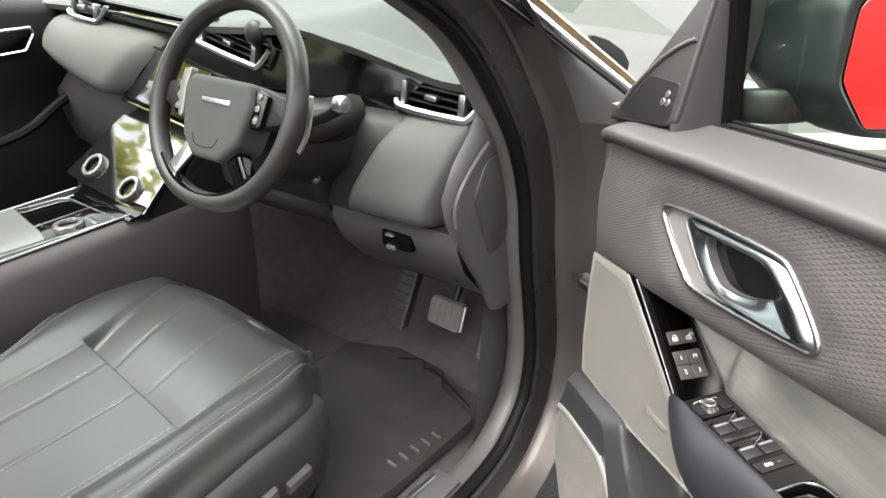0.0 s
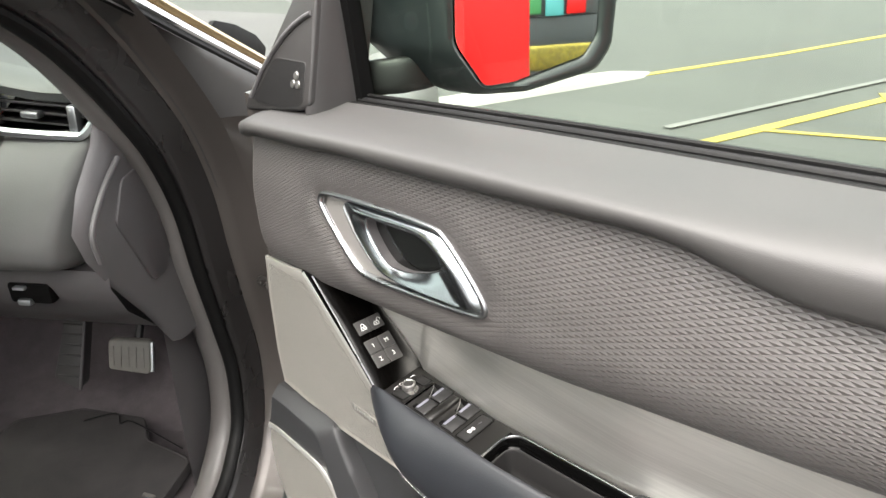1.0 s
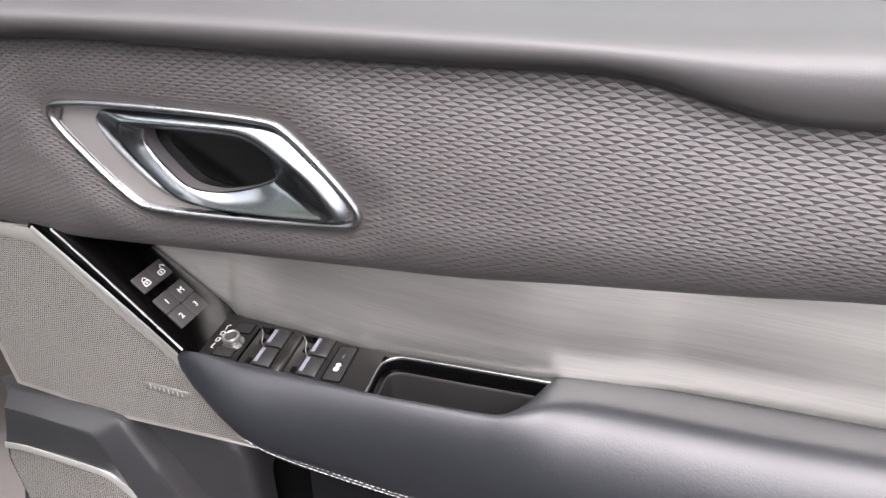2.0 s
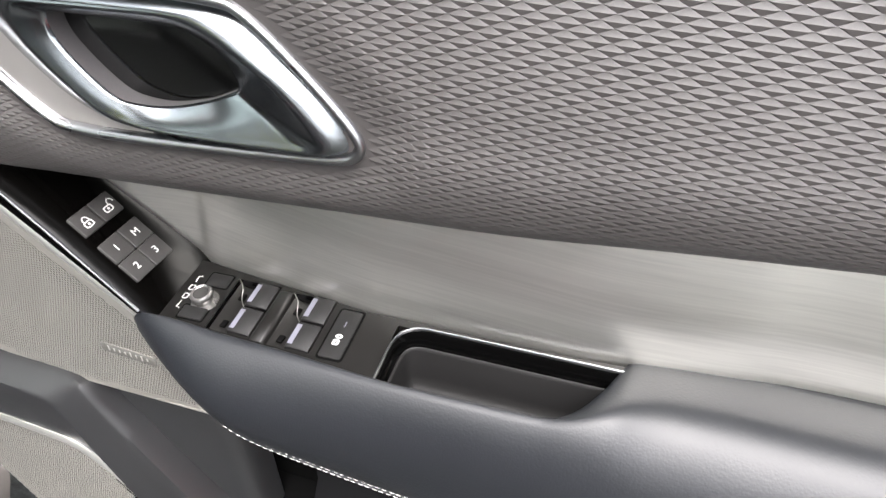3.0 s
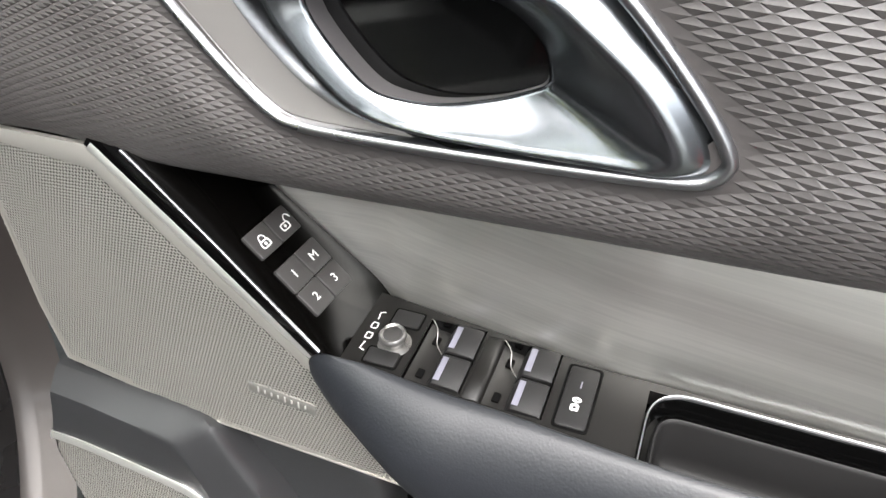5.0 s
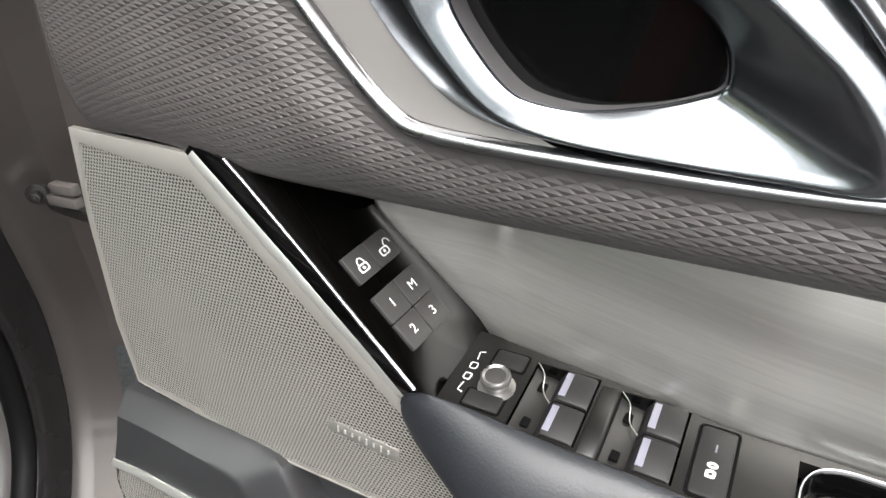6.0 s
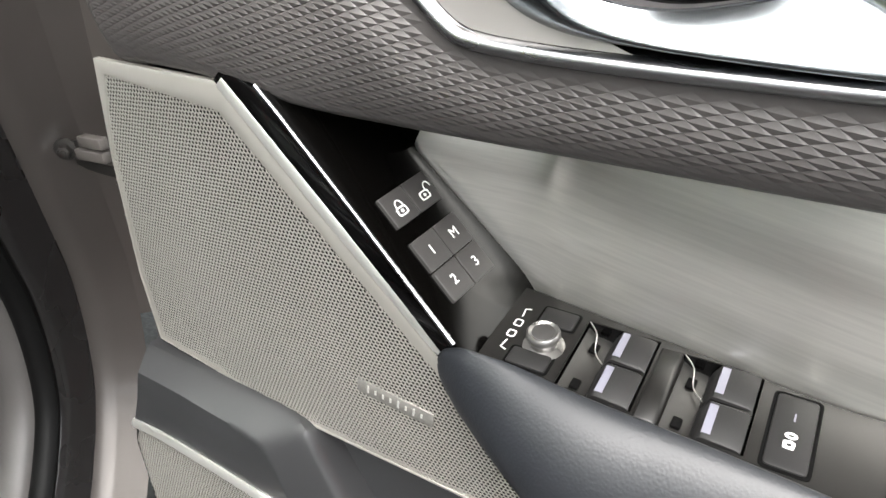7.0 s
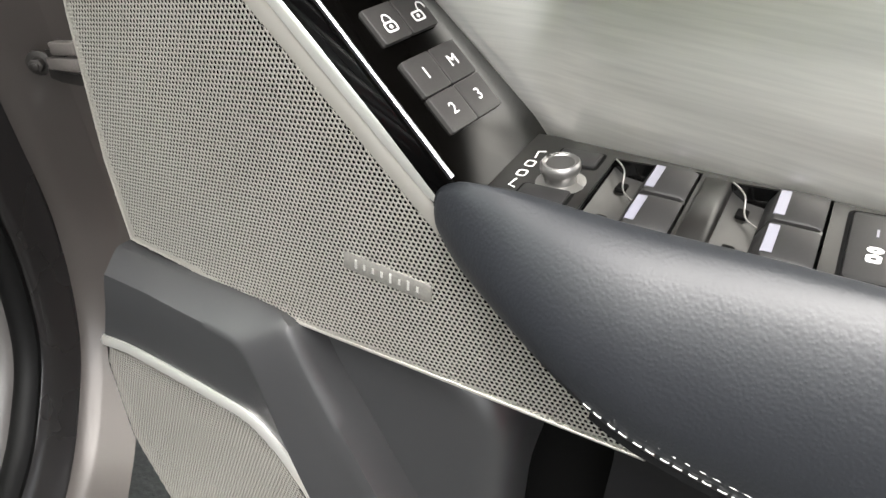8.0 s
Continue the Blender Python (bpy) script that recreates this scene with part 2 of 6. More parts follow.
def area2(poly):
    return sum(poly[i - 1][0] * poly[i][1] - poly[i][0] * poly[i - 1][1] for i in range(len(poly))) / 2


def inset(poly, d):
    """A polygon moved inwards by d."""
    sign = 1 if area2(poly) > 0 else -1
    out = []
    for i in range(len(poly)):
        p, a, b = Vector(poly[i]), Vector(poly[i - 1]), Vector(poly[(i + 1) % len(poly)])
        u, v = (p - a).normalized(), (b - p).normalized()
        n1, n2 = Vector((-u.y, u.x)) * sign, Vector((-v.y, v.x)) * sign
        n = (n1 + n2)
        n = n / max(n.length_squared / 2, 0.35)
        out.append(p + n * d)
    return out


def inside(poly, x, y):
    hit = False
    for i in range(len(poly)):
        (x0, y0), (x1, y1) = poly[i - 1], poly[i]
        if (y0 > y) != (y1 > y) and x < (x1 - x0) * (y - y0) / (y1 - y0) + x0:
            hit = not hit
    return hit


def plate(poly, base, top, bevel=0.0, put=None, steps=2):
    """A flat solid over a polygon from base to top, its rim rounded; put turns (a, b, height) into a place."""
    put = put or (lambda a, b, h: (a, -h, b))
    rings = [[(p[0], p[1], base) for p in poly]]
    for s in range(steps + 1):
        w = s / steps * math.pi / 2 if bevel else 0
        q = inset(poly, bevel * (1 - math.cos(w))) if bevel else poly
        rings.append([(p[0], p[1], top - bevel * (1 - math.sin(w))) for p in q])
        if not bevel:
            break
    bm = bmesh.new()
    rows = [[bm.verts.new(put(*p)) for p in r] for r in rings]
    for a, b in zip(rows, rows[1:]):
        for i in range(len(a)):
            j = (i + 1) % len(a)
            bm.faces.new((a[i], a[j], b[j], b[i]))
    bm.faces.new(rows[-1])
    bm.faces.new(list(reversed(rows[0])))
    big = [f for f in bm.faces if len(f.verts) > 4]
    bmesh.ops.triangulate(bm, faces=big)
    bmesh.ops.recalc_face_normals(bm, faces=bm.faces)
    return bm


def ring(outer, inner, base, top, bevel=0.0, put=None):
    """A flat frame between two polygons of equal count, with rounded edges."""
    put = put or (lambda a, b, h: (a, -h, b))
    o1, i1 = inset(outer, bevel), inset(inner, -bevel)
    rows = [[put(p[0], p[1], h) for p in q] for q, h in ((outer, base), (outer, top - bevel), (o1, top), (i1, top), (inner, top - bevel), (inner, base))]
    return loft(rows, close=True, wrap=True)


def sweep(path, profile, closed=False, up=(0, 0, 1), caps=True, turn=None):
    """Carries a profile of (side, height) pairs along a path. side lies across the path, away from its left."""
    pts = [Vector(p) for p in path]
    rows = []
    for i, p in enumerate(pts):
        a = pts[i - 1] if (i or closed) else p
        b = pts[(i + 1) % len(pts)] if (closed or i < len(pts) - 1) else p
        t = (b - a).normalized()
        u = Vector(up[i] if isinstance(up, list) else up)
        side = t.cross(u).normalized()
        u = side.cross(t)
        rows.append([p + side * s + u * h for s, h in profile])
    return loft(rows, close=True, wrap=closed, caps=caps and not closed)


def circle(r, k=10, r2=None):
    return [(r * math.cos(2 * math.pi * i / k), (r2 or r) * math.sin(2 * math.pi * i / k)) for i in range(k)]


def curve(xs, table):
    """Smooth steps through a table of (x, value)."""
    t = sorted(table)
    x = min(max(xs, t[0][0]), t[-1][0])
    for i in range(len(t) - 1):
        if x <= t[i + 1][0]:
            break
    x0, y0 = t[i]
    x1, y1 = t[i + 1]
    m0 = (y1 - t[i - 1][1]) / (x1 - t[i - 1][0]) if i else (y1 - y0) / (x1 - x0)
    m1 = (t[i + 2][1] - y0) / (t[i + 2][0] - x0) if i + 2 < len(t) else (y1 - y0) / (x1 - x0)
    h = x1 - x0
    s = (x - x0) / h
    return (2 * s**3 - 3 * s * s + 1) * y0 + (s**3 - 2 * s * s + s) * h * m0 + (3 * s * s - 2 * s**3) * y1 + (s**3 - s * s) * h * m1


def spline(points, steps=6, closed=False):
    """A smooth line through points."""
    p = [Vector(q) for q in points]
    k = len(p)
    out = []
    for i in range(k if closed else k - 1):
        a, b, c, d = (p[(i - 1) % k], p[i], p[(i + 1) % k], p[(i + 2) % k]) if closed else (p[max(i - 1, 0)], p[i], p[i + 1], p[min(i + 2, k - 1)])
        for s in range(steps):
            t = s / steps
            out.append(0.5 * (2 * b + (c - a) * t + (2 * a - 5 * b + 4 * c - d) * t * t + (3 * b - a - 3 * c + d) * t**3))
    if not closed:
        out.append(p[-1])
    return out


def evenly(points, count):
    """The same line with its points spread evenly along it."""
    run = [0.0]
    for a, b in zip(points, points[1:]):
        run.append(run[-1] + (b - a).length)
    out = []
    for want in steps(0, run[-1], count):
        i = max(k for k in range(len(run) - 1) if run[k] <= want + 1e-9)
        out.append(points[i].lerp(points[i + 1], min((want - run[i]) / (run[i + 1] - run[i]), 1)))
    return out


def perforated(poly, pitch, hole, put, deep=0.0005, lean=0.0, sides=6):
    """A sheet of hexagon cells with a hole in each, over a polygon; put turns (a, b, height) into a place."""
    bm = bmesh.new()
    xs, ys = [p[0] for p in poly], [p[1] for p in poly]
    c, s = math.cos(lean), math.sin(lean)
    cx, cy = (min(xs) + max(xs)) / 2, (min(ys) + max(ys)) / 2
    reach = max(max(xs) - min(xs), max(ys) - min(ys)) * 0.75
    rowgap = pitch * math.sqrt(3) / 2
    k = int(reach / rowgap) + 1
    cell = [(math.cos(math.pi / 6 + math.pi / 3 * i) * pitch / math.sqrt(3), math.sin(math.pi / 6 + math.pi / 3 * i) * pitch / math.sqrt(3)) for i in range(6)]
    for j in range(-k, k + 1):
        for i in range(-k - 1, k + 2):
            a0, b0 = (i + 0.5 * (j % 2)) * pitch, j * rowgap
            a, b = cx + a0 * c - b0 * s, cy + a0 * s + b0 * c
            if not inside(poly, a, b):
                continue
            rim, lip, low = [], [], []
            turn = complex(math.sqrt(3) / 2, 0.5)
            f = hole / (pitch / math.sqrt(3))
            for (ca, cb) in cell:
                da, db = ca * c - cb * s, ca * s + cb * c
                mid = complex(da, db) * turn * f
                rim.append(bm.verts.new(put(a + da, b + db, 0)))
                lip.append(bm.verts.new(put(a + mid.real, b + mid.imag, -0.0001)))
                low.append(bm.verts.new(put(a + mid.real, b + mid.imag, -deep)))
            for q in range(6):
                w = (q + 1) % 6
                bm.faces.new((rim[q], rim[w], lip[q]))
                bm.faces.new((rim[w], lip[w], lip[q]))
                bm.faces.new((lip[q], lip[w], low[w], low[q]))
    bm.normal_update()
    return bm


def lettering(text, size, depth, m, center=True):
    """Letters of the built-in font as a mesh, laid in the frame m (x to the right, y up)."""
    data = bpy.data.curves.new("letters", "FONT")
    data.body, data.size, data.extrude = text, size, depth
    data.align_x, data.align_y = "CENTER", "CENTER"
    ob = bpy.data.objects.new("letters", data)
    scene.collection.objects.link(ob)
    mesh = bpy.data.meshes.new_from_object(ob)
    bpy.data.objects.remove(ob)
    bpy.data.curves.remove(data)
    bm = bmesh.new()
    bm.from_mesh(mesh)
    bpy.data.meshes.remove(mesh)
    bm.transform(m)
    return bm


def frame_of(at, right, up):
    """A frame at a place: x along right, y near up, z out of both."""
    x = Vector(right).normalized()
    z = x.cross(Vector(up)).normalized()
    y = z.cross(x)
    m = Matrix((x, y, z)).transposed().to_4x4()
    m.translation = at
    return m

# ---- the open door (x along the door from its hinges, y outwards, z up) ----
door = thing("driver_door", (0.15, 0.05, 0.33), "open car door with grey embossed trim and a chrome handle", "car door")

SEAM = [(0.13, 1.163), (0.18, 1.173), (0.29, 1.178), (0.35, 1.183), (0.50, 1.188), (0.61, 1.193), (0.69, 1.1975), (0.725, 1.196), (0.75, 1.191),
        (0.78, 1.185), (0.805, 1.183), (0.86, 1.186), (1.06, 1.194)]
LOWER = [(0.12, 0.994), (0.21, 1.003), (0.30, 1.001), (0.37, 1.0065), (0.44, 1.0135), (0.53, 1.0225), (0.62, 1.0315), (0.70, 1.0435), (0.80, 1.0575), (0.875, 1.0695), (1.06, 1.0915)]
FRONT = [(0.99, 0.133), (1.05, 0.129), (1.10, 0.128), (1.165, 0.141)]
LIP = [(0.14, 1.188), (0.19, 1.192), (0.445, 1.207), (0.626, 1.214), (0.759, 1.218), (0.852, 1.224), (1.06, 1.232)]
RAIL = [(0.14, 1.212), (0.29, 1.220), (0.535, 1.231), (0.707, 1.237), (0.855, 1.241), (1.06, 1.245)]
DOOR_END = 1.06


def steps(a, b, k):
    return [a + (b - a) * i / k for i in range(k + 1)]


def smooth01(t):
    t = min(max(t, 0.0), 1.0)
    return t * t * (3 - 2 * t)


# shell of the door: outer skin and inner frame, in body colour
skin = []
for z, y in ((0.34, 0.085), (0.36, 0.125), (0.55, 0.155), (0.80, 0.165), (1.02, 0.152), (1.13, 0.125), (1.185, 0.100), (1.198, 0.082), (1.18, 0.070), (0.36, 0.070)):
    skin.append([(x, y + 0.012 * math.sin(math.pi * (x - 0.1) / 0.96), z + 0.012 * (x - 0.1)) for x in steps(0.085, DOOR_END + 0.02, 14)])
shell = part("door_shell", loft([list(r) for r in zip(*skin)], close=True, caps=True), PAINT, door, "warm grey metallic painted door shell")
part("door_front_edge", loft([[(0.100, 0.014, z), (0.092, 0.030, z), (0.090, 0.070, z), (0.150, 0.070, z), (0.150, 0.014, z)] for z in steps(0.36, 1.205, 8)], close=True, caps=True), PAINT, door)

# lower trim board behind everything
part("trim_board", loft([[(x, 0.020 if z < 0.60 else 0.064, z) for x in steps(0.112, DOOR_END, 8)] + [(x, 0.066, z) for x in reversed(steps(0.112, DOOR_END, 8))] for z in (0.36, 0.40, 0.55, 0.595, 0.605, 0.80, 1.0, 1.17)],
                        close=True, caps=True), VOID, door)

# belt pad under the window
rows = []
for x in steps(0.150, DOOR_END, 64):
    zs, zl, zr = curve(x, SEAM), curve(x, LIP), curve(x, RAIL)
    drop = 0.012 * (1 - smooth01((x - 0.150) / 0.03))
    tall = zl - zs
    y = [0.0525, 0.030, 0.004, -0.010, -0.0215, -0.0296, -0.0326, -0.0326, -0.0310, -0.0290, -0.024, 0.02]
    z = [zr - 0.0095, zr - 0.0105 - 0.25 * (zr - zl) + 0.0015, zl + 0.0045, zl + 0.0022, zl - 0.05 * tall, zl - 0.17 * tall, zl - 0.34 * tall, zl - 0.60 * tall, zl - 0.84 * tall, zs + 0.002, zs - 0.002, zs - 0.006]
    rows.append([(x, yy + drop * 0.6, zz - drop * 0.25) for yy, zz in zip(y, z)])
nose = [(0.1425, 0.5 * p[1] + 0.012, 0.35 * p[2] + 0.65 * 1.183) for p in rows[0]]
part("belt_pad", loft([nose] + rows), PAD, door, "smooth grey soft-touch pad under the window", smooth=60)

# window rail: two rubber lips with a dark strip between
for name, y0, y1, dz, mat in (("inner_window_seal", 0.0525, 0.0610, -0.0085, RUBBER), ("seal_lip", 0.0614, 0.0638, -0.0065, RUBBER), ("rail_strip", 0.0642, 0.0705, -0.0055, LOWER_TRIM), ("outer_window_seal", 0.0710, 0.0785, -0.0025, RUBBER)):
    part(name, loft([[(x, y0, curve(x, RAIL) - 0.02), (x, y0, curve(x, RAIL) + dz - 0.0015), (x, y0 + 0.0015, curve(x, RAIL) + dz), (x, y1 - 0.001, curve(x, RAIL) + dz - 0.0005), (x, y1, curve(x, RAIL) - 0.02)]
                    for x in steps(0.276, DOOR_END, 24)], close=True, caps=True), mat, door)
glass = part("window_glass", loft([[(x, 0.0795 - 0.22 * (z - 1.24) ** 2 - 0.05 * (z - 1.24), z) for z in steps(1.20, 1.62, 6)] for x in steps(0.272, DOOR_END - 0.03, 10)]), GLASS, door, "clear raised window glass")
glass.visible_shadow = False
# frame round the window
front_post = [(0.2735, 0.076, 1.205), (0.262, 0.073, 1.32), (0.252, 0.066, 1.44), (0.250, 0.058, 1.52)]
part("window_channel", sweep(spline(front_post, 4), [(-0.008, -0.006), (0.009, -0.006), (0.009, 0.012), (-0.008, 0.012)], up=(0, -1, 0)), VOID, door)
part("window_frame", sweep(spline([(0.205, 0.072, 1.305), (0.24, 0.070, 1.345), (0.30, 0.066, 1.410), (0.50, 0.04, 1.565), (0.75, 0.022, 1.635), (1.0, 0.03, 1.62), (1.04, 0.06, 1.40), (1.05, 0.085, 1.22)], 6),
                           [(-0.014, -0.012), (0.014, -0.012), (0.018, 0.006), (0.008, 0.014), (-0.014, 0.012)], up=(0, -1, 0)), PLASTIC, door)

# embossed insert panel: a sheet of small roof-shaped diamonds
HANDLE = [(0.300, 1.122), (0.317, 1.131), (0.481, 1.1385), (0.500, 1.132), (0.549, 1.084), (0.547, 1.073), (0.536, 1.0665), (0.380, 1.0510), (0.357, 1.0575), (0.306, 1.110)]


def softened(points, passes=3):
    """A polygon with its corners cut again and again."""
    pts = [Vector(p) for p in points]
    for k in range(passes):
        out = []
        for a, b in zip(pts, pts[1:] + pts[:1]):
            out += [a.lerp(b, 0.25), a.lerp(b, 0.75)]
        pts = out
    return pts


HANDLE_EDGE = softened([(0.2975, 1.1225), (0.312, 1.1325), (0.483, 1.1400), (0.502, 1.133), (0.551, 1.084), (0.5495, 1.072), (0.537, 1.0655), (0.378, 1.0495), (0.355, 1.0565), (0.303, 1.108)])
ROLL = 0.007


def edge_gap(x, z):
    """How far a place of the panel lies outside the handle's rim (inside: minus)."""
    best = 9.0
    for i in range(len(HANDLE)):
        a, b = Vector(HANDLE[i - 1]), Vector(HANDLE[i])
        t = min(max((Vector((x, z)) - a).dot(b - a) / (b - a).length_squared, 0), 1)
        best = min(best, (a + (b - a) * t - Vector((x, z))).length)
    return -best if inside(HANDLE, x, z) else best


def insert_at(x, z, h):
    """A place on the insert panel, h proud of it; z runs on below the lower edge to go round its roll."""
    top, low = curve(x, SEAM), curve(x, LOWER)
    s = min(max((top - z) / (top - low), 0), 1)
    y = -0.0165 - 0.0045 * math.sin(math.pi * min(s * 1.05, 1)) - 0.003 * smooth01((s - 0.55) / 0.4)
    if 0.26 < x < 0.60:
        y = -0.0162 + (y + 0.0162) * smooth01((edge_gap(x, z) - 0.001) / 0.034)
    x = max(x, curve(z, FRONT))
    front = 0.020 * (1 - smooth01((x - curve(z, FRONT)) / 0.030))
    y += front
    y += (0.010 + 0.007 * smooth01((x - 0.25) / 0.08)) * min(max((low + 0.055 - z) / 0.055, 0), 1) ** 2
    turn = (low + ROLL - z) / ROLL
    if turn > 0:
        turn = min(turn, 2.6)
        return (x, y + ROLL * (1 - math.cos(turn)) - h * math.cos(turn), low + ROLL - ROLL * math.sin(turn) - h * math.sin(turn))
    return (x, y - h, z)


def outside_rim(x, z):
    """A place moved out to just inside the handle's rim, if it lies further in."""
    if not (0.29 < x < 0.56 and 1.04 < z < 1.15) or edge_gap(x, z) > -0.0025:
        return x, z
    p, best = Vector((x, z)), None
    for i in range(len(HANDLE)):
        a, b = Vector(HANDLE[i - 1]), Vector(HANDLE[i])
        t = min(max((p - a).dot(b - a) / (b - a).length_squared, 0), 1)
        q = a + (b - a) * t
        if best is None or (q - p).length < (best - p).length:
            best = q
    q = best + (p - best).normalized() * 0.0025
    return q.x, q.y


CELL_W, CELL_H, RISE = 0.0115, 0.0053, 0.00056
PATTERN_SIZE = [(0.10, 0.56), (0.20, 0.62), (0.27, 0.72), (0.33, 0.78), (0.45, 0.90), (0.58, 0.98), (0.66, 1.0), (1.10, 1.0)]
COLUMNS = [0.6605]
while COLUMNS[0] > 0.115:
    COLUMNS.insert(0, COLUMNS[0] - CELL_W / 2 * curve(COLUMNS[0], PATTERN_SIZE))
FIRST = 94 - len(COLUMNS) + 1          # keeps the pattern's parity and phase towards the rear
while COLUMNS[-1] < 1.07:
    COLUMNS.append(COLUMNS[-1] + CELL_W / 2)
bm = bmesh.new()
seen = {}


def pattern_at(u, j):
    """A place of the diamond pattern: u counts half widths along the panel, j half heights downwards; the diamonds shrink to the front."""
    k = min(max(int(u), 0), len(COLUMNS) - 2)
    x = COLUMNS[k] + (COLUMNS[k + 1] - COLUMNS[k]) * (u - k)
    return x, 1.105 + (0.099 - j * CELL_H / 2) * (0.25 + 0.75 * curve(x, PATTERN_SIZE))


def lattice(i, j):
    """A corner of the diamonds."""
    if (i, j) not in seen:
        seen[i, j] = bm.verts.new(insert_at(*outside_rim(*pattern_at(i, j)), 0))
    return seen[i, j]


for j in range(-20, 125):
    for i in range(1, len(COLUMNS) - 1):
        if (i + FIRST + j) % 2:
            continue
        x, z = pattern_at(i, j)
        if z > curve(x, SEAM) + 0.008 or z < curve(x, LOWER) - 0.012:
            continue
        gap = edge_gap(x, z)
        if gap < -0.010:
            continue
        high = RISE * smooth01((gap - 0.004) / 0.009) * (0.45 + 0.55 * smooth01((x - 0.15) / 0.16)) * (0.2 + 0.8 * smooth01((z - curve(x, LOWER) - 0.004) / 0.014))
        left, right, top, base = lattice(i - 1, j), lattice(i + 1, j), lattice(i, j - 1), lattice(i, j + 1)
        # a roof whose lower end is a small lip, then the drop back to the ground
        s0, s1, r0, r1 = (bm.verts.new(insert_at(*outside_rim(*pattern_at(i + a, j + b)), h * high)) for a, b, h in ((-0.58, -0.14, 0.60), (0.58, -0.14, 0.60), (-0.66, 0.06, 1.0), (0.66, 0.06, 1.0)))
        for f in ((left, s0, top), (s0, s1, top), (s1, right, top), (left, r0, s0), (s0, r0, r1, s1), (s1, r1, right), (left, base, r0), (r0, base, r1), (r1, base, right)):
            bm.faces.new(f)
bm.normal_update()
part("insert_panel", bm, VINYL, door, "grey-brown vinyl panel embossed with small diamonds", smooth=16)
part("insert_front_return", loft([[insert_at(0.10, z, -0.0005), (curve(z, FRONT) - 0.002, 0.012, z), (curve(z, FRONT) + 0.004, 0.035, z)] for z in steps(1.0, 1.168, 8)]), VINYL, door)

# brushed metal band between the insert and the armrest
FOOT = [(0.315, 0.040, 0.977), (0.322, 0.040, 0.970), (0.357, 0.0435, 0.940), (0.380, 0.0445, 0.922), (0.398, 0.040, 0.913), (0.43, 0.035, 0.9165), (0.47, 0.030, 0.9205), (0.528, 0.0225, 0.9255), (0.56, 0.0215, 0.928),
        (0.625, 0.0192, 0.934), (0.68, 0.0180, 0.9385), (0.74, 0.0245, 0.942), (0.80, 0.0315, 0.945), (0.93, 0.032, 0.951), (1.05, 0.03, 0.956)]
rows = []
for p in spline(FOOT, 9):
    top = curve(p.x, LOWER) + 0.014
    lean = 0.019
    crease = lambda s: 0.0012 * math.exp(-((p.x - 0.4030 - 0.014 * s) / 0.0042) ** 2) * (1 - smooth01(s / 0.5))
    rows.append([(p.x, p.y + 0.002, p.z - 0.006)] + [(p.x + 0.012 * s * (1 - smooth01((p.x - 0.33) / 0.09)), p.y + lean * s ** 1.6 - crease(s), p.z + (top - p.z) * s) for s in steps(0, 1, 12)])
part("brushed_trim", loft(rows), BRUSHED, door, "brushed grey metal trim band", smooth=60)

# ---- door handle ----
bezel_inner = inset(HANDLE_EDGE, 0.0042)
yb = 0.0165


def on_panel(a, b, h):
    """Height over the seat of the handle."""
    return (a, -yb - h, b)


bm = loft([[on_panel(p[0], p[1], h) for p in inset(HANDLE_EDGE, d)] for d, h in ((-0.0022, -0.004), (-0.002, 0.0006), (-0.0008, 0.0024), (0.0010, 0.0030), (0.0026, 0.0022), (0.0036, 0.0002), (0.0042, -0.004), (0.0042, -0.016))], close=True)
part("handle_bezel", bm, BEZEL, door, "polished chrome rim round the door handle", smooth=60)
part("handle_recess", plate(bezel_inner, 0.0, 0.0005, put=lambda a, b, h: (a, -yb + 0.014 - h, b)), PIANO, door)
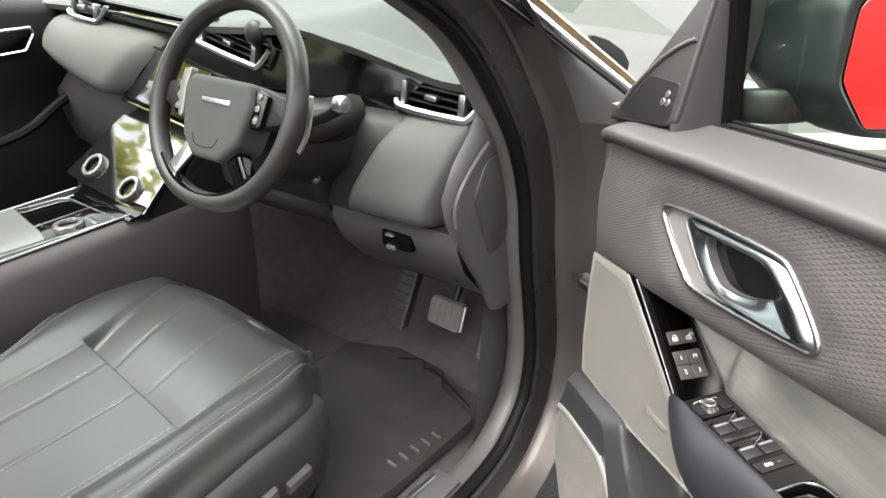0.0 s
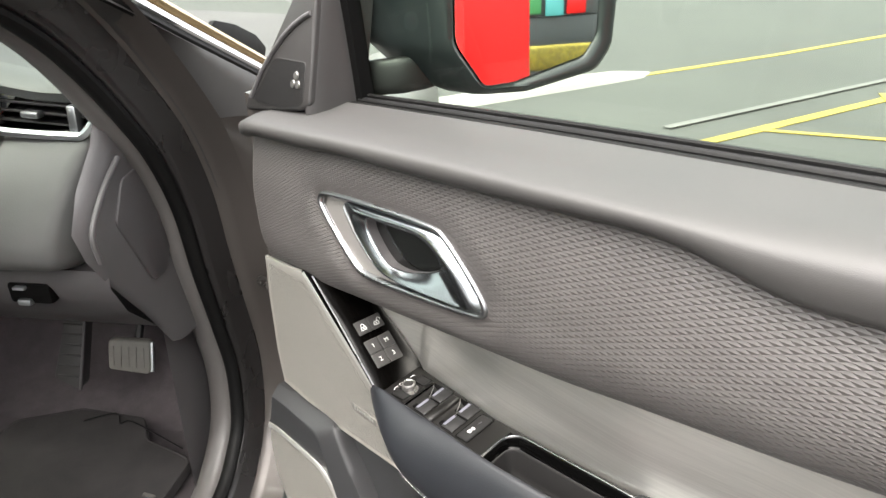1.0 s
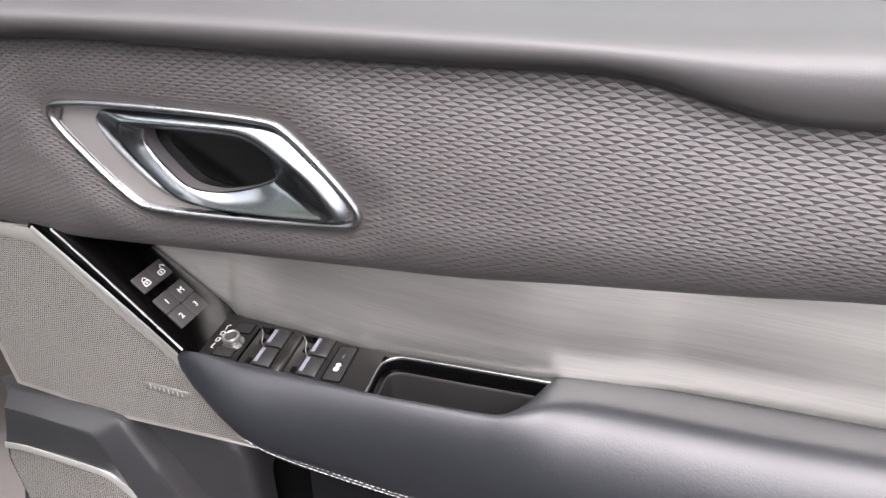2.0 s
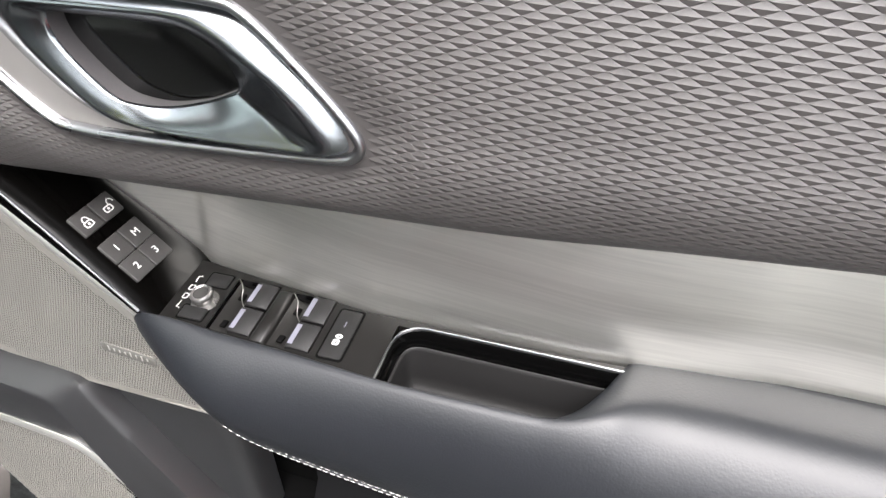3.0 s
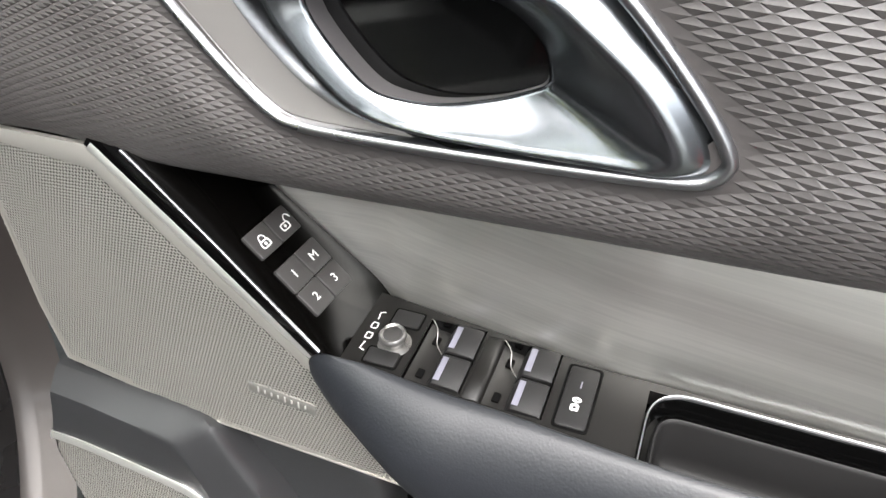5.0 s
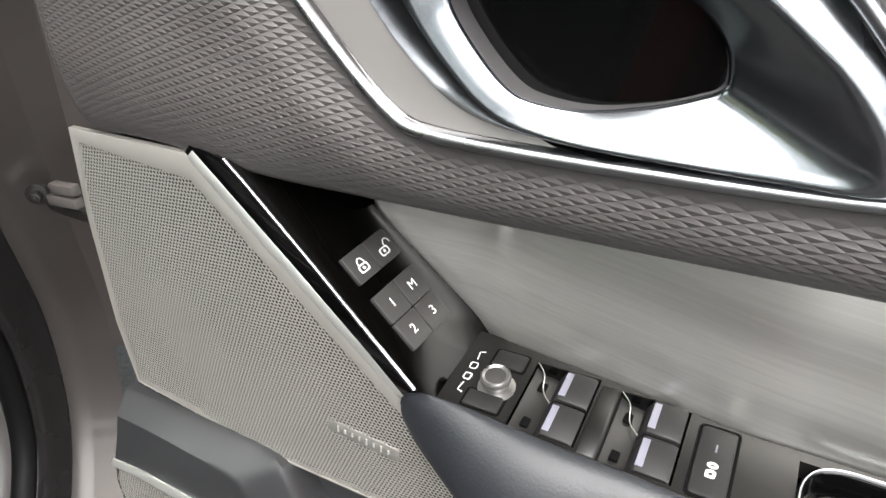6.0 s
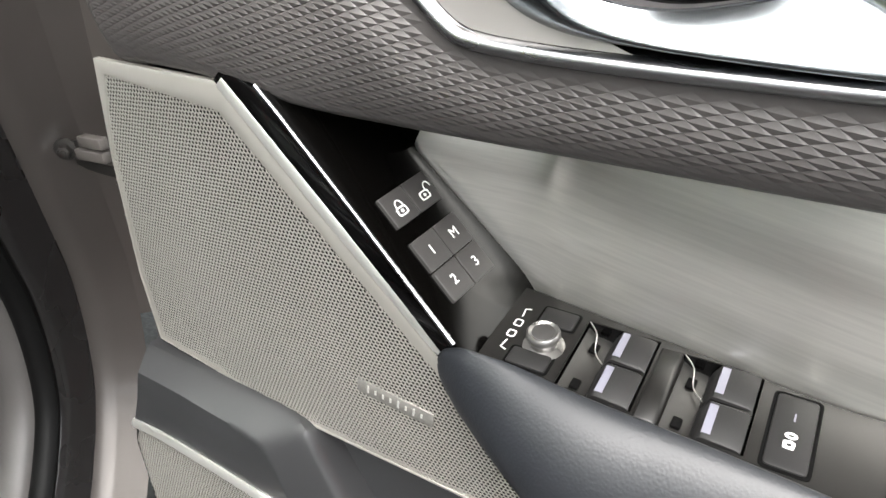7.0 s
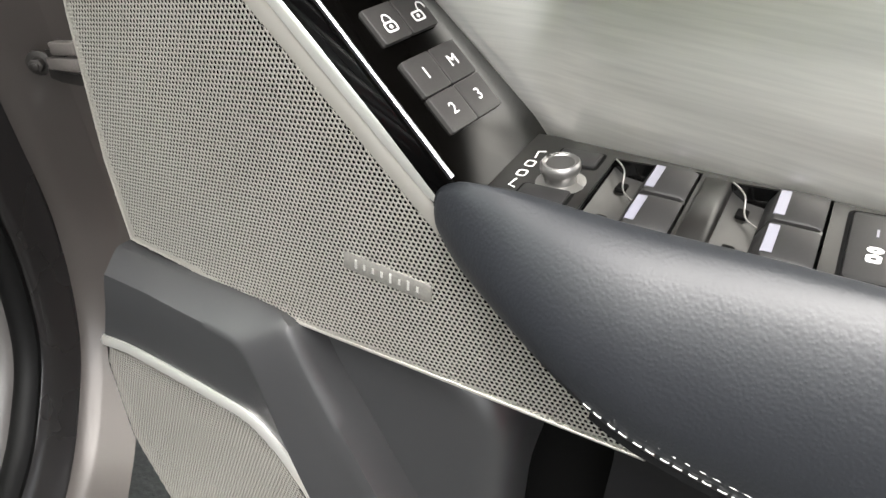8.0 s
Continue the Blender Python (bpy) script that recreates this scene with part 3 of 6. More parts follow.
# pull: stations round the ring, each with its outer edge, its inner edge at the cup and five heights between them
PULL = [((0.3440, 1.1255), (0.382, 1.1175), (-0.0034, 0.0040, 0.60, -0.0012, 1.2)),
        ((0.3380, 1.1165), (0.3805, 1.1110), (-0.0034, 0.0044, 0.62, -0.0012, 1.1)),
        ((0.3455, 1.1020), (0.384, 1.1010), (-0.0034, 0.0044, 0.62, -0.0012, 1.1)),
        ((0.3610, 1.0845), (0.396, 1.0870), (-0.0034, 0.0044, 0.62, -0.0012, 1.1)),
        ((0.3815, 1.0685), (0.409, 1.0765), (-0.0034, 0.0040, 0.58, -0.0014, 1.2)),
        ((0.4030, 1.0615), (0.421, 1.0735), (-0.0034, 0.0032, 0.42, -0.0034, 1.6)),
        ((0.4350, 1.0615), (0.439, 1.0740), (-0.0030, 0.0032, 0.22, -0.0066, 2.0)),
        ((0.4750, 1.0640), (0.461, 1.0800), (-0.0028, 0.0038, 0.14, -0.0096, 2.2)),
        ((0.5100, 1.0668), (0.4745, 1.0860), (-0.0030, 0.0046, 0.11, -0.0108, 2.0)),
        ((0.5370, 1.0692), (0.4790, 1.0890), (-0.0034, 0.0054, 0.14, -0.0108, 1.8)),
        ((0.5468, 1.0775), (0.4800, 1.0935), (-0.0042, 0.0064, 0.23, -0.0104, 1.6)),
        ((0.5325, 1.1010), (0.4770, 1.1030), (-0.0046, 0.0066, 0.32, -0.0098, 1.5)),
        ((0.5105, 1.1195), (0.4690, 1.1120), (-0.0046, 0.0062, 0.40, -0.0084, 1.5)),
        ((0.4935, 1.1310), (0.4580, 1.1180), (-0.0042, 0.0056, 0.44, -0.0062, 1.6)),
        ((0.4710, 1.1345), (0.4450, 1.1200), (-0.0028, 0.0048, 0.42, -0.0038, 2.2)),
        ((0.4270, 1.1330), (0.4240, 1.1200), (-0.0028, 0.0046, 0.48, -0.0024, 2.0)),
        ((0.3850, 1.1305), (0.4010, 1.1195), (-0.0028, 0.0044, 0.52, -0.0016, 1.8)),
        ((0.3560, 1.1290), (0.3880, 1.1190), (-0.0030, 0.0042, 0.56, -0.0012, 1.5))]
pull_out = spline([(a[0], a[1], 0) for a, b, c in PULL], 6, closed=True)
pull_in = spline([(b[0], b[1], 0) for a, b, c in PULL], 6, closed=True)
levels = [spline([(c[k], 0, 0) for a, b, c in PULL], 6, closed=True) for k in range(5)]


def pull_height(i, s):
    """Height of the pull at the station i: a roll that climbs from its outer edge to a crest, then a slope into the cup."""
    edge, crest, at, inner, round_by = (levels[k][i].x for k in range(5))
    rise = crest - (crest - edge) * max(1 - s / at, 0) ** round_by
    t = max((s - at) / (1 - at), 0)
    return rise + (inner - crest) * (t - 0.10 * math.sin(math.pi * t) if t > 0.12 else t * t * 4.05 + 0.005 * t)


prof = [[on_panel(a.x, a.y, -0.014) for a in pull_out], [on_panel(a.x, a.y, pull_height(i, 0.0) - 0.0004) for i, a in enumerate(pull_out)]]
for s in (0.0, 0.02, 0.05, 0.08, 0.12, 0.16, 0.20, 0.25, 0.30, 0.36, 0.42, 0.48, 0.54, 0.59, 0.63, 0.67, 0.72, 0.78, 0.84, 0.90, 0.96, 1.0):
    prof.append([on_panel(*a.lerp(b, s).xy, pull_height(i, s)) for i, (a, b) in enumerate(zip(pull_out, pull_in))])
prof.append([on_panel(b.x, b.y, pull_height(i, 1.0) - 0.004) for i, b in enumerate(pull_in)])
pull = part("handle_pull", loft(prof, close=True), PULL_METAL, door, "satin chrome pull handle with a dished face", smooth=80)
left_rim = [p for p in bezel_inner[len(bezel_inner) // 2:] if p.x < 0.43] + [p for p in bezel_inner[:len(bezel_inner) // 2] if p.x < 0.40]
under = [Vector(PULL[k][0]).lerp(Vector(PULL[k][1]), 0.25) for k in (16, 17, 0, 1, 2, 3, 4, 5)]
part("handle_backplate", loft([[(p.lerp(q, s).x, -yb + 0.0024 + 0.0020 * s, p.lerp(q, s).y) for s in steps(0, 1, 6)] for p, q in zip(evenly(left_rim, 40), evenly(list(reversed(under)), 40))]), CRESCENT_METAL, door, "satin grey plate behind the handle")
CUP_MIDDLE = Vector((0.431, 1.099, 0))
cup_rows = [[(q.x, -yb - levels[3][i].x + 0.002, q.y) for i, q in enumerate(pull_in)]]
for s, d in ((0.015, 0.013), (0.04, 0.018), (0.09, 0.0240), (0.16, 0.0288), (0.26, 0.0323), (0.40, 0.0346), (0.56, 0.0356), (0.75, 0.036)):
    cup_rows.append([(q.x, -yb + d, q.y) for q in (p.lerp(CUP_MIDDLE, s) for p in pull_in)])
bm = loft(cup_rows, close=True)
part("handle_cup", joined(bm, plate([p.lerp(CUP_MIDDLE, 0.745).xy for p in pull_in], 0, 0.0004, put=lambda a, b, h: (a, -yb + 0.0364 - h, b))), CABIN, door, "dark recessed cup behind the handle", smooth=80)
part("cup_flap", sweep(spline([(0.392, -yb + 0.0300, 1.113), (0.404, -yb + 0.0325, 1.1035), (0.425, -yb + 0.0335, 1.0985), (0.455, -yb + 0.0330, 1.0990), (0.474, -yb + 0.029, 1.1010)], 6), circle(0.0005, 6), up=(0, -1, 0)), VOID, door)

# ---- switch panel: a ramp that runs down into a level console ----
RAMP_N = Vector((0.85, -0.15, 1.0))
ramp = frame_of((0.3552, 0.0129, 0.9371), (0.095, 1.0, 0.07), (-1, 0, 0.85))   # x across, y up the ramp
deck = frame_of((0.442, 0.005, 0.9157), (1, -0.01, 0.1), (0.02, 1, 0.126))     # x rearwards, y outwards


def on(m):
    return lambda a, b, h: m @ Vector((a, b, h))


def flat_xy(m, p):
    q = m.inverted() @ Vector(p)
    return (q.x, q.y)


ramp_pts = [flat_xy(ramp, p) for p in ((0.2650, -0.0142, 1.009), (0.2737, -0.0147, 1.0022), (0.319, -0.0163, 0.9637), (0.392, -0.0205, 0.9015), (0.3955, 0.047, 0.908), (0.3575, 0.0435, 0.9395), (0.3225, 0.0405, 0.969), (0.280, 0.037, 1.005))]
part("ramp_panel", plate(ramp_pts, -0.004, -0.0002, 0.0006, put=on(ramp)), RAMP_GLOSS, door, "gloss black panel with lock and memory buttons")
part("ramp_side", plate([(0.2640, 1.0095), (0.3925, 0.900), (0.386, 0.876), (0.232, 1.0065), (0.240, 1.016)], 0, 0.0125, 0.0008, put=lambda a, b, h: (a, 0.0 - h, b)), PIANO, door)
part("bright_line", sweep([(0.262, -0.0150, 1.0116), (0.2737, -0.0154, 1.0024), (0.319, -0.0170, 0.9639), (0.3765, -0.0202, 0.9149)], [(-0.0010, -0.0012), (0.0009, -0.0012), (0.0010, 0.0004), (0.0003, 0.0010), (-0.0006, 0.0008)], up=tuple(RAMP_N)), BEZEL, door, "thin chrome line along the switch panel")

# the level deck with two switch wells, cut as strips round the wells and the tray
BACK = [(0.392, 0.0400), (0.43, 0.0345), (0.47, 0.0295), (0.528, 0.0218), (0.56, 0.0208), (0.625, 0.0178), (0.70, 0.0170)]


def deck_z(x, y):
    return 0.9157 + 0.1 * (x - 0.442) + 0.125 * (y - 0.005)


def strip(x0, x1, lo, hi, k=4, dz=0.0):
    """A thin solid of the deck from x0 to x1, between the lines lo and hi."""
    rows = []
    for x in steps(x0, x1, k):
        a, b = lo(x), hi(x)
        rows.append([(x, a, deck_z(x, a) + dz), (x, b, deck_z(x, b) + dz), (x, b, deck_z(x, b) + dz - 0.010), (x, a, deck_z(x, a) + dz - 0.010)])
    return loft(rows, close=True, caps=True)


def near_line(x):
    return -0.0165 - 0.0150 * smooth01((x - 0.395) / 0.06)


def back_line(x):
    return curve(x, BACK)


WELLS = [(0.4245, 0.4590, -0.0160, 0.0292), (0.4700, 0.5040, -0.0185, 0.0262)]
pieces = [strip(0.3855, 0.4245, near_line, back_line)]
for x0, x1, y0, y1 in WELLS:
    pieces += [strip(x0, x1, near_line, lambda x, y0=y0: y0), strip(x0, x1, lambda x, y1=y1: y1, back_line)]
pieces += [strip(0.4590, 0.4700, near_line, back_line), strip(0.5040, 0.5515, near_line, back_line), strip(0.5515, 0.702, lambda x: 0.0155 - 0.03 * (x - 0.56), back_line, 8)]
part("switch_deck", clean(joined(*pieces)), DECK, door, "dark satin console round the window switches", smooth=20)


def button(name, m, w, h, high, parent, label="", sink=0.002, mat=BUTTON, round_by=0.0012):
    """A cushion-shaped key centred in the frame m."""
    poly = rounded([(-w / 2, -h / 2), (w / 2, -h / 2), (w / 2, h / 2), (-w / 2, h / 2)], round_by, 3)
    return part(name, plate(poly, -sink, high, 0.0007, put=on(m)), mat, parent, label)


def at_frame(m, a, b, h=0.0):
    return m @ Matrix.Translation((a, b, h))


def padlock(m, is_open):
    """A small printed padlock, x to its right and y up."""
    body = ring(rounded([(-0.0026, -0.0032), (0.0026, -0.0032), (0.0026, 0.0004), (-0.0026, 0.0004)], 0.0012, 3), rounded([(-0.0020, -0.0026), (0.0020, -0.0026), (0.0020, -0.0002), (-0.0020, -0.0002)], 0.0009, 3), 0.0, 0.0002, put=on(m))
    bow = [(0.0017 * math.cos(a) + (0.0032 if is_open else 0), 0.0004 + 0.0024 * max(math.sin(a), -0.02), 0.0001) for a in steps(0, math.pi, 10)]
    if is_open:
        bow = [(x - 0.0000, y, z) for x, y, z in bow]
    arch = sweep([m @ Vector(p) for p in bow], [(-0.00032, 0), (0.00032, 0), (0.00032, 0.0002), (-0.00032, 0.0002)], up=tuple(m.to_3x3() @ Vector((0, 0, 1))))
    dot = plate([(x, y - 0.0014) for x, y in circle(0.0007, 8)], 0.0, 0.0002, put=on(m))
    return joined(body, arch, dot)


for k, b in ((0, -0.00885), (1, 0.00885)):
    m = at_frame(ramp, b, 0.0348, 0.0004)
    key = button("lock_button", m, 0.0172, 0.0172, 0.0016, door, "dark key with a printed %s padlock" % ("open" if k else "closed"))
    part("padlock_symbol", padlock(at_frame(m, 0, -0.0004, 0.00165) @ Matrix.Diagonal((1.35, 1.35, 1, 1)), bool(k)), WHITE, key)
for text, a, b in (("1", -0.0090, 0.0089), ("M", 0.0090, 0.0089), ("2", -0.0090, -0.0089), ("3", 0.0090, -0.0089)):
    m = at_frame(ramp, a, b, 0.0004)
    key = button("memory_button", m, 0.0174, 0.0174, 0.0016, door, "dark seat memory key printed %s" % text)
    part("symbol", lettering(text, 0.0075, 0.0001, at_frame(m, 0, 0, 0.0017)), WHITE, key)

# mirror knob and its two keys
knob_m = at_frame(deck, -0.0310, -0.0003, 0.0)
bm = loft([[knob_m @ Vector((x, y, h)) for x, y in circle(r, 28)] for r, h in ((0.0100, -0.002), (0.0100, 0.0003), (0.0086, 0.0008), (0.0064, 0.0012), (0.0062, 0.0032), (0.0074, 0.0050), (0.0080, 0.0066), (0.0079, 0.0086), (0.0070, 0.0096), (0.0058, 0.0091), (0.0052, 0.0084))], close=True)
knob = part("mirror_knob", bm, KNOB, door, "round satin mirror adjuster knob", smooth=50)
part("knob_cap", plate(circle(0.0056, 24), 0.0, 0.0008, 0.0003, put=on(at_frame(knob_m, 0, 0, 0.0081))), BUTTON, knob)
for a, b, w, h in ((-0.0312, 0.0190, 0.0175, 0.0115), (-0.0335, -0.0118, 0.0195, 0.0105)):
    gap = [(-w / 2 - 0.0013, -h / 2 - 0.0013), (w / 2 + 0.0013, -h / 2 - 0.0013), (w / 2 + 0.0013, h / 2 + 0.0013), (-w / 2 - 0.0013, h / 2 + 0.0013)]
    part("key_gap", plate(rounded(gap, 0.0024, 3), -0.001, 0.0002, put=on(at_frame(deck, a, b))), VOID, door)
    button("mirror_button", at_frame(deck, a, b), w, h, 0.0012, door, round_by=0.0016, mat=KEY)
sym = []
for sgn in (-1, 1):
    line = [(-0.0462, 0.005 + 0.0152 * sgn), (-0.0492, 0.005 + 0.0142 * sgn), (-0.0484, 0.005 + 0.0088 * sgn)]
    sym.append(sweep([deck @ Vector((a, b, 0.0001)) for a, b in line], [(-0.0003, 0), (0.0003, 0), (0.0003, 0.0002), (-0.0003, 0.0002)], up=tuple(deck.to_3x3() @ Vector((0, 0, 1)))))
    shape = rounded([(-0.0505, 0.005 + 0.0016 * sgn), (-0.0462, 0.005 + 0.0016 * sgn), (-0.0462, 0.005 + 0.0064 * sgn), (-0.0505, 0.005 + 0.0064 * sgn)], 0.0012, 3)
    sym.append(ring(shape, inset(shape, 0.0006), 0.0, 0.0002, put=on(deck)))
part("mirror_symbol", joined(*sym), WHITE, door, "white printed mirror marks")

# window switches
for n, (x0, x1, y0, y1) in enumerate(WELLS):
    rows = []
    for d, e in ((0.0, 0.0), (0.006, 0.0006), (0.014, 0.003), (0.0145, 0.006)):
        rows.append([(x, y, deck_z(x, y) - 0.0006 - d) for x, y in ((x0 + e, y0 + e), (x1 - e, y0 + e), (x1 - e, y1 - e), (x0 + e, y1 - e))])
    bm = loft(rows, close=True)
    bm.faces.new([v for v in sorted(bm.verts, key=lambda v: v.co.z)[:4]] and [bm.verts.new(p) for p in rows[-1]])
    part("switch_well", clean(bm), PIANO, door)
    mid = (y0 + y1) / 2 + 0.0002
    for k in (0, 1):
        ya, yb2 = ((mid + 0.0012, y1 - 0.001) if k else (y0 + 0.001, mid - 0.0012))
        xa, xb = x1 - 0.0168, x1 - 0.0012
        sect = [(xa - 0.0042, -0.0125), (xa - 0.0034, -0.0045), (xa - 0.0006, 0.0014), (xa + 0.0006, 0.0019), (xb - 0.002, 0.0012), (xb, 0.0002), (xb, -0.010)]
        rows = []
        for y, sq in ((ya, 0.0008), (ya + 0.0009, 0.0), (yb2 - 0.0009, 0.0), (yb2, 0.0008)):
            rows.append([(x, y, deck_z(x, y) + z - sq) for x, z in sect])
        key = part("window_switch", loft([list(r) for r in rows], close=True, caps=True), KEY, door, "dark rocker switch with a pale stripe")
        part("switch_mark", loft([[(xa + a, y, deck_z(xa + a, y) + z) for a, z in ((-0.0009, -0.0002), (-0.0002, 0.0020), (0.0032, 0.00195), (0.0032, 0.0010))] for y in (ya + 0.0022, yb2 - 0.0022)], close=True, caps=True), MARK, key)
    # sloping floor of the finger scoop, with two sockets
    ledge = part("scoop_floor", loft([[(x0 + 0.0008, y, deck_z(x0, y) - 0.0030), (x0 + 0.0060, y, deck_z(x0, y) - 0.0062), (x1 - 0.0200, y, deck_z(x1, y) - 0.0100), (x1 - 0.0185, y, deck_z(x1, y) - 0.0135)] for y in steps(y0 + 0.0008, y1 - 0.0008, 3)]), DECK, door, "", smooth=50)
    for y in (y0 + 0.011, y1 - 0.010):
        part("socket", box((0.0042, 0.0062, 0.0020), (x0 + 0.0072, y, deck_z(x0 + 0.0072, y) - 0.0064), 0.0006), VOID, ledge)
    # curved bright edge of the finger scoop
    part("scoop_edge", sweep(spline([(x0 + 0.0006, y1 - 0.0006, deck_z(x0, y1) + 0.0002), (x0 + 0.006, y1 - 0.006, deck_z(x0, y1) - 0.0012), (x0 + 0.0085, y1 - 0.013, deck_z(x0, y1) - 0.006), (x1 - 0.0195, mid + 0.002, deck_z(x1, mid) - 0.0065)], 5), circle(0.00034, 6)), SATIN_FLAT, door)
    # groove bar between the two keys
    part("key_divider", loft([[(x, y, deck_z(x, y) + z) for y, z in ((mid - 0.0011, -0.006), (mid - 0.0011, -0.0004), (mid + 0.0011, -0.0004), (mid + 0.0011, -0.006))] for x in (x1 - 0.0175, x1 - 0.0010)], close=True, caps=True), PIANO, door)
# raised ridge between the wells
xa, xb = WELLS[0][1] + 0.0012, WELLS[1][0] + 0.0008
part("switch_ridge", loft([[(x, y, deck_z(x, y) + z - (0.0 if k in (1, 2) else 0.0010)) for x, z in ((xa, -0.001), (xa + 0.0003, 0.0012), (xa + 0.0010, 0.0016), (xb - 0.0026, 0.0016), (xb - 0.0010, 0.0010), (xb, -0.0020), (xb + 0.0010, -0.006), (xb + 0.001, -0.012), (xa, -0.006))] for k, y in enumerate((-0.0190, -0.0178, 0.0240, 0.0252))], close=True, caps=True), DECK, door, "raised dark ridge between the switches", smooth=60)
ch = at_frame(deck, 0.0765, -0.0040, 0)
part("key_gap", plate(rounded([(-0.0094, -0.0207), (0.0094, -0.0207), (0.0094, 0.0207), (-0.0094, 0.0207)], 0.003, 4), -0.001, 0.0002, put=on(ch)), VOID, door)
key = button("child_lock_button", ch, 0.0158, 0.0385, 0.0010, door, "dark child lock key with printed marks", round_by=0.0022, mat=KEY)
window_mark = rounded([(-0.0024, -0.0092), (0.0018, -0.0092), (0.0021, -0.0058), (0.0003, -0.0047), (-0.0024, -0.0056)], 0.0008, 3)
pill = [(x * 0.80, y * 0.55 - 0.0024) for x, y in circle(0.0030, 16)]
part("child_lock_symbol", joined(ring(window_mark, inset(window_mark, 0.0013), 0.0010, 0.0013, put=on(ch)), ring(pill, inset(pill, 0.0010), 0.0010, 0.0013, put=on(ch))), WHITE, key)
part("key_line", plate([(x * 0.00035, y * 0.0022 + 0.0075) for x, y in ((-1, -1), (1, -1), (1, 1), (-1, 1))], 0.0010, 0.0012, put=on(ch)), MARK, key)

# storage tray behind the switches
TRAY = rounded([(0.5525, -0.0345), (0.5525, 0.0160), (0.6950, 0.0118), (0.6950, -0.0345)], [0.0, 0.020, 0.003, 0.0], 7)


def tray_at(a, b, h):
    return (a, b, deck_z(a, b) + h)


open_rim = rounded([(0.5525, -0.034), (0.5525, 0.0160), (0.6960, 0.0118)], [0, 0.020, 0], 9)
tray = part("storage_tray", loft([[tray_at(p[0], p[1], h) for p in inset(TRAY, e)] for e, h in ((0.0052, -0.0105), (0.0055, -0.0086), (0.0062, -0.0079), (0.0070, -0.0084), (0.0076, -0.0105), (0.0096, -0.030), (0.0112, -0.0350), (0.0145, -0.0378), (0.020, -0.0388))], close=True), KEY, door, "dark grey storage tray behind the switches", smooth=60)
part("tray_floor", plate(inset(TRAY, 0.0190), -0.042, -0.0386, put=tray_at), PLASTIC, door)
part("tray_collar", loft([[tray_at(p[0], p[1], h) for p in inset(TRAY, e)] for e, h in ((-0.0012, -0.003), (-0.0012, 0.0012), (-0.0004, 0.0020), (0.0006, 0.0014), (0.0012, 0.0), (0.0020, -0.0100), (0.0060, -0.0108))], close=True), PIANO, door, "gloss black collar round the tray", smooth=50)
part("tray_line", sweep([tray_at(p[0], p[1], 0.0022) for p in open_rim], circle(0.00042, 6)), SATIN, door, "fine bright line round the tray")

# ---- armrest ----
EDGE_TOP = [(0.3676, -0.0172, 0.8975), (0.3685, -0.0160, 0.9005), (0.3715, -0.0148, 0.9045), (0.378, -0.0150, 0.9082), (0.390, -0.0162, 0.9108), (0.43, -0.0175, 0.9132), (0.49, -0.0210, 0.9185), (0.55, -0.0262, 0.9240), (0.60, -0.0285, 0.9290), (0.64, -0.0285, 0.9325), (0.658, -0.0270, 0.9345),
            (0.672, -0.0190, 0.9378), (0.684, -0.002, 0.9410), (0.694, 0.020, 0.9425), (0.702, 0.031, 0.9425), (0.75, 0.034, 0.9440), (0.85, 0.034, 0.9485), (0.95, 0.034, 0.953), (1.05, 0.034, 0.957)]
EDGE_LOW = [(0.3676, -0.0184, 0.8955), (0.3690, -0.0192, 0.8910), (0.3735, -0.0210, 0.8860), (0.386, -0.0265, 0.8785), (0.43, -0.045, 0.866), (0.454, -0.050, 0.857), (0.475, -0.0505, 0.8505), (0.52, -0.0505, 0.8455), (0.59, -0.0505, 0.842), (0.70, -0.051, 0.842), (0.85, -0.052, 0.844), (1.05, -0.053, 0.848)]
CREST = [(0.3676, 0.8975), (0.3682, 0.9020), (0.3692, 0.9050), (0.3715, 0.9082), (0.375, 0.9108), (0.380, 0.9133), (0.388, 0.9148), (0.40, 0.9163), (0.42, 0.9172), (0.444, 0.9186), (0.47, 0.9205), (0.50, 0.9228)]
SWELL = [(0.50, 0.0042), (0.66, 0.0050), (0.70, 0.0060), (1.05, 0.006)]


def table(rows3, c):
    return [(r[0], r[c]) for r in rows3]


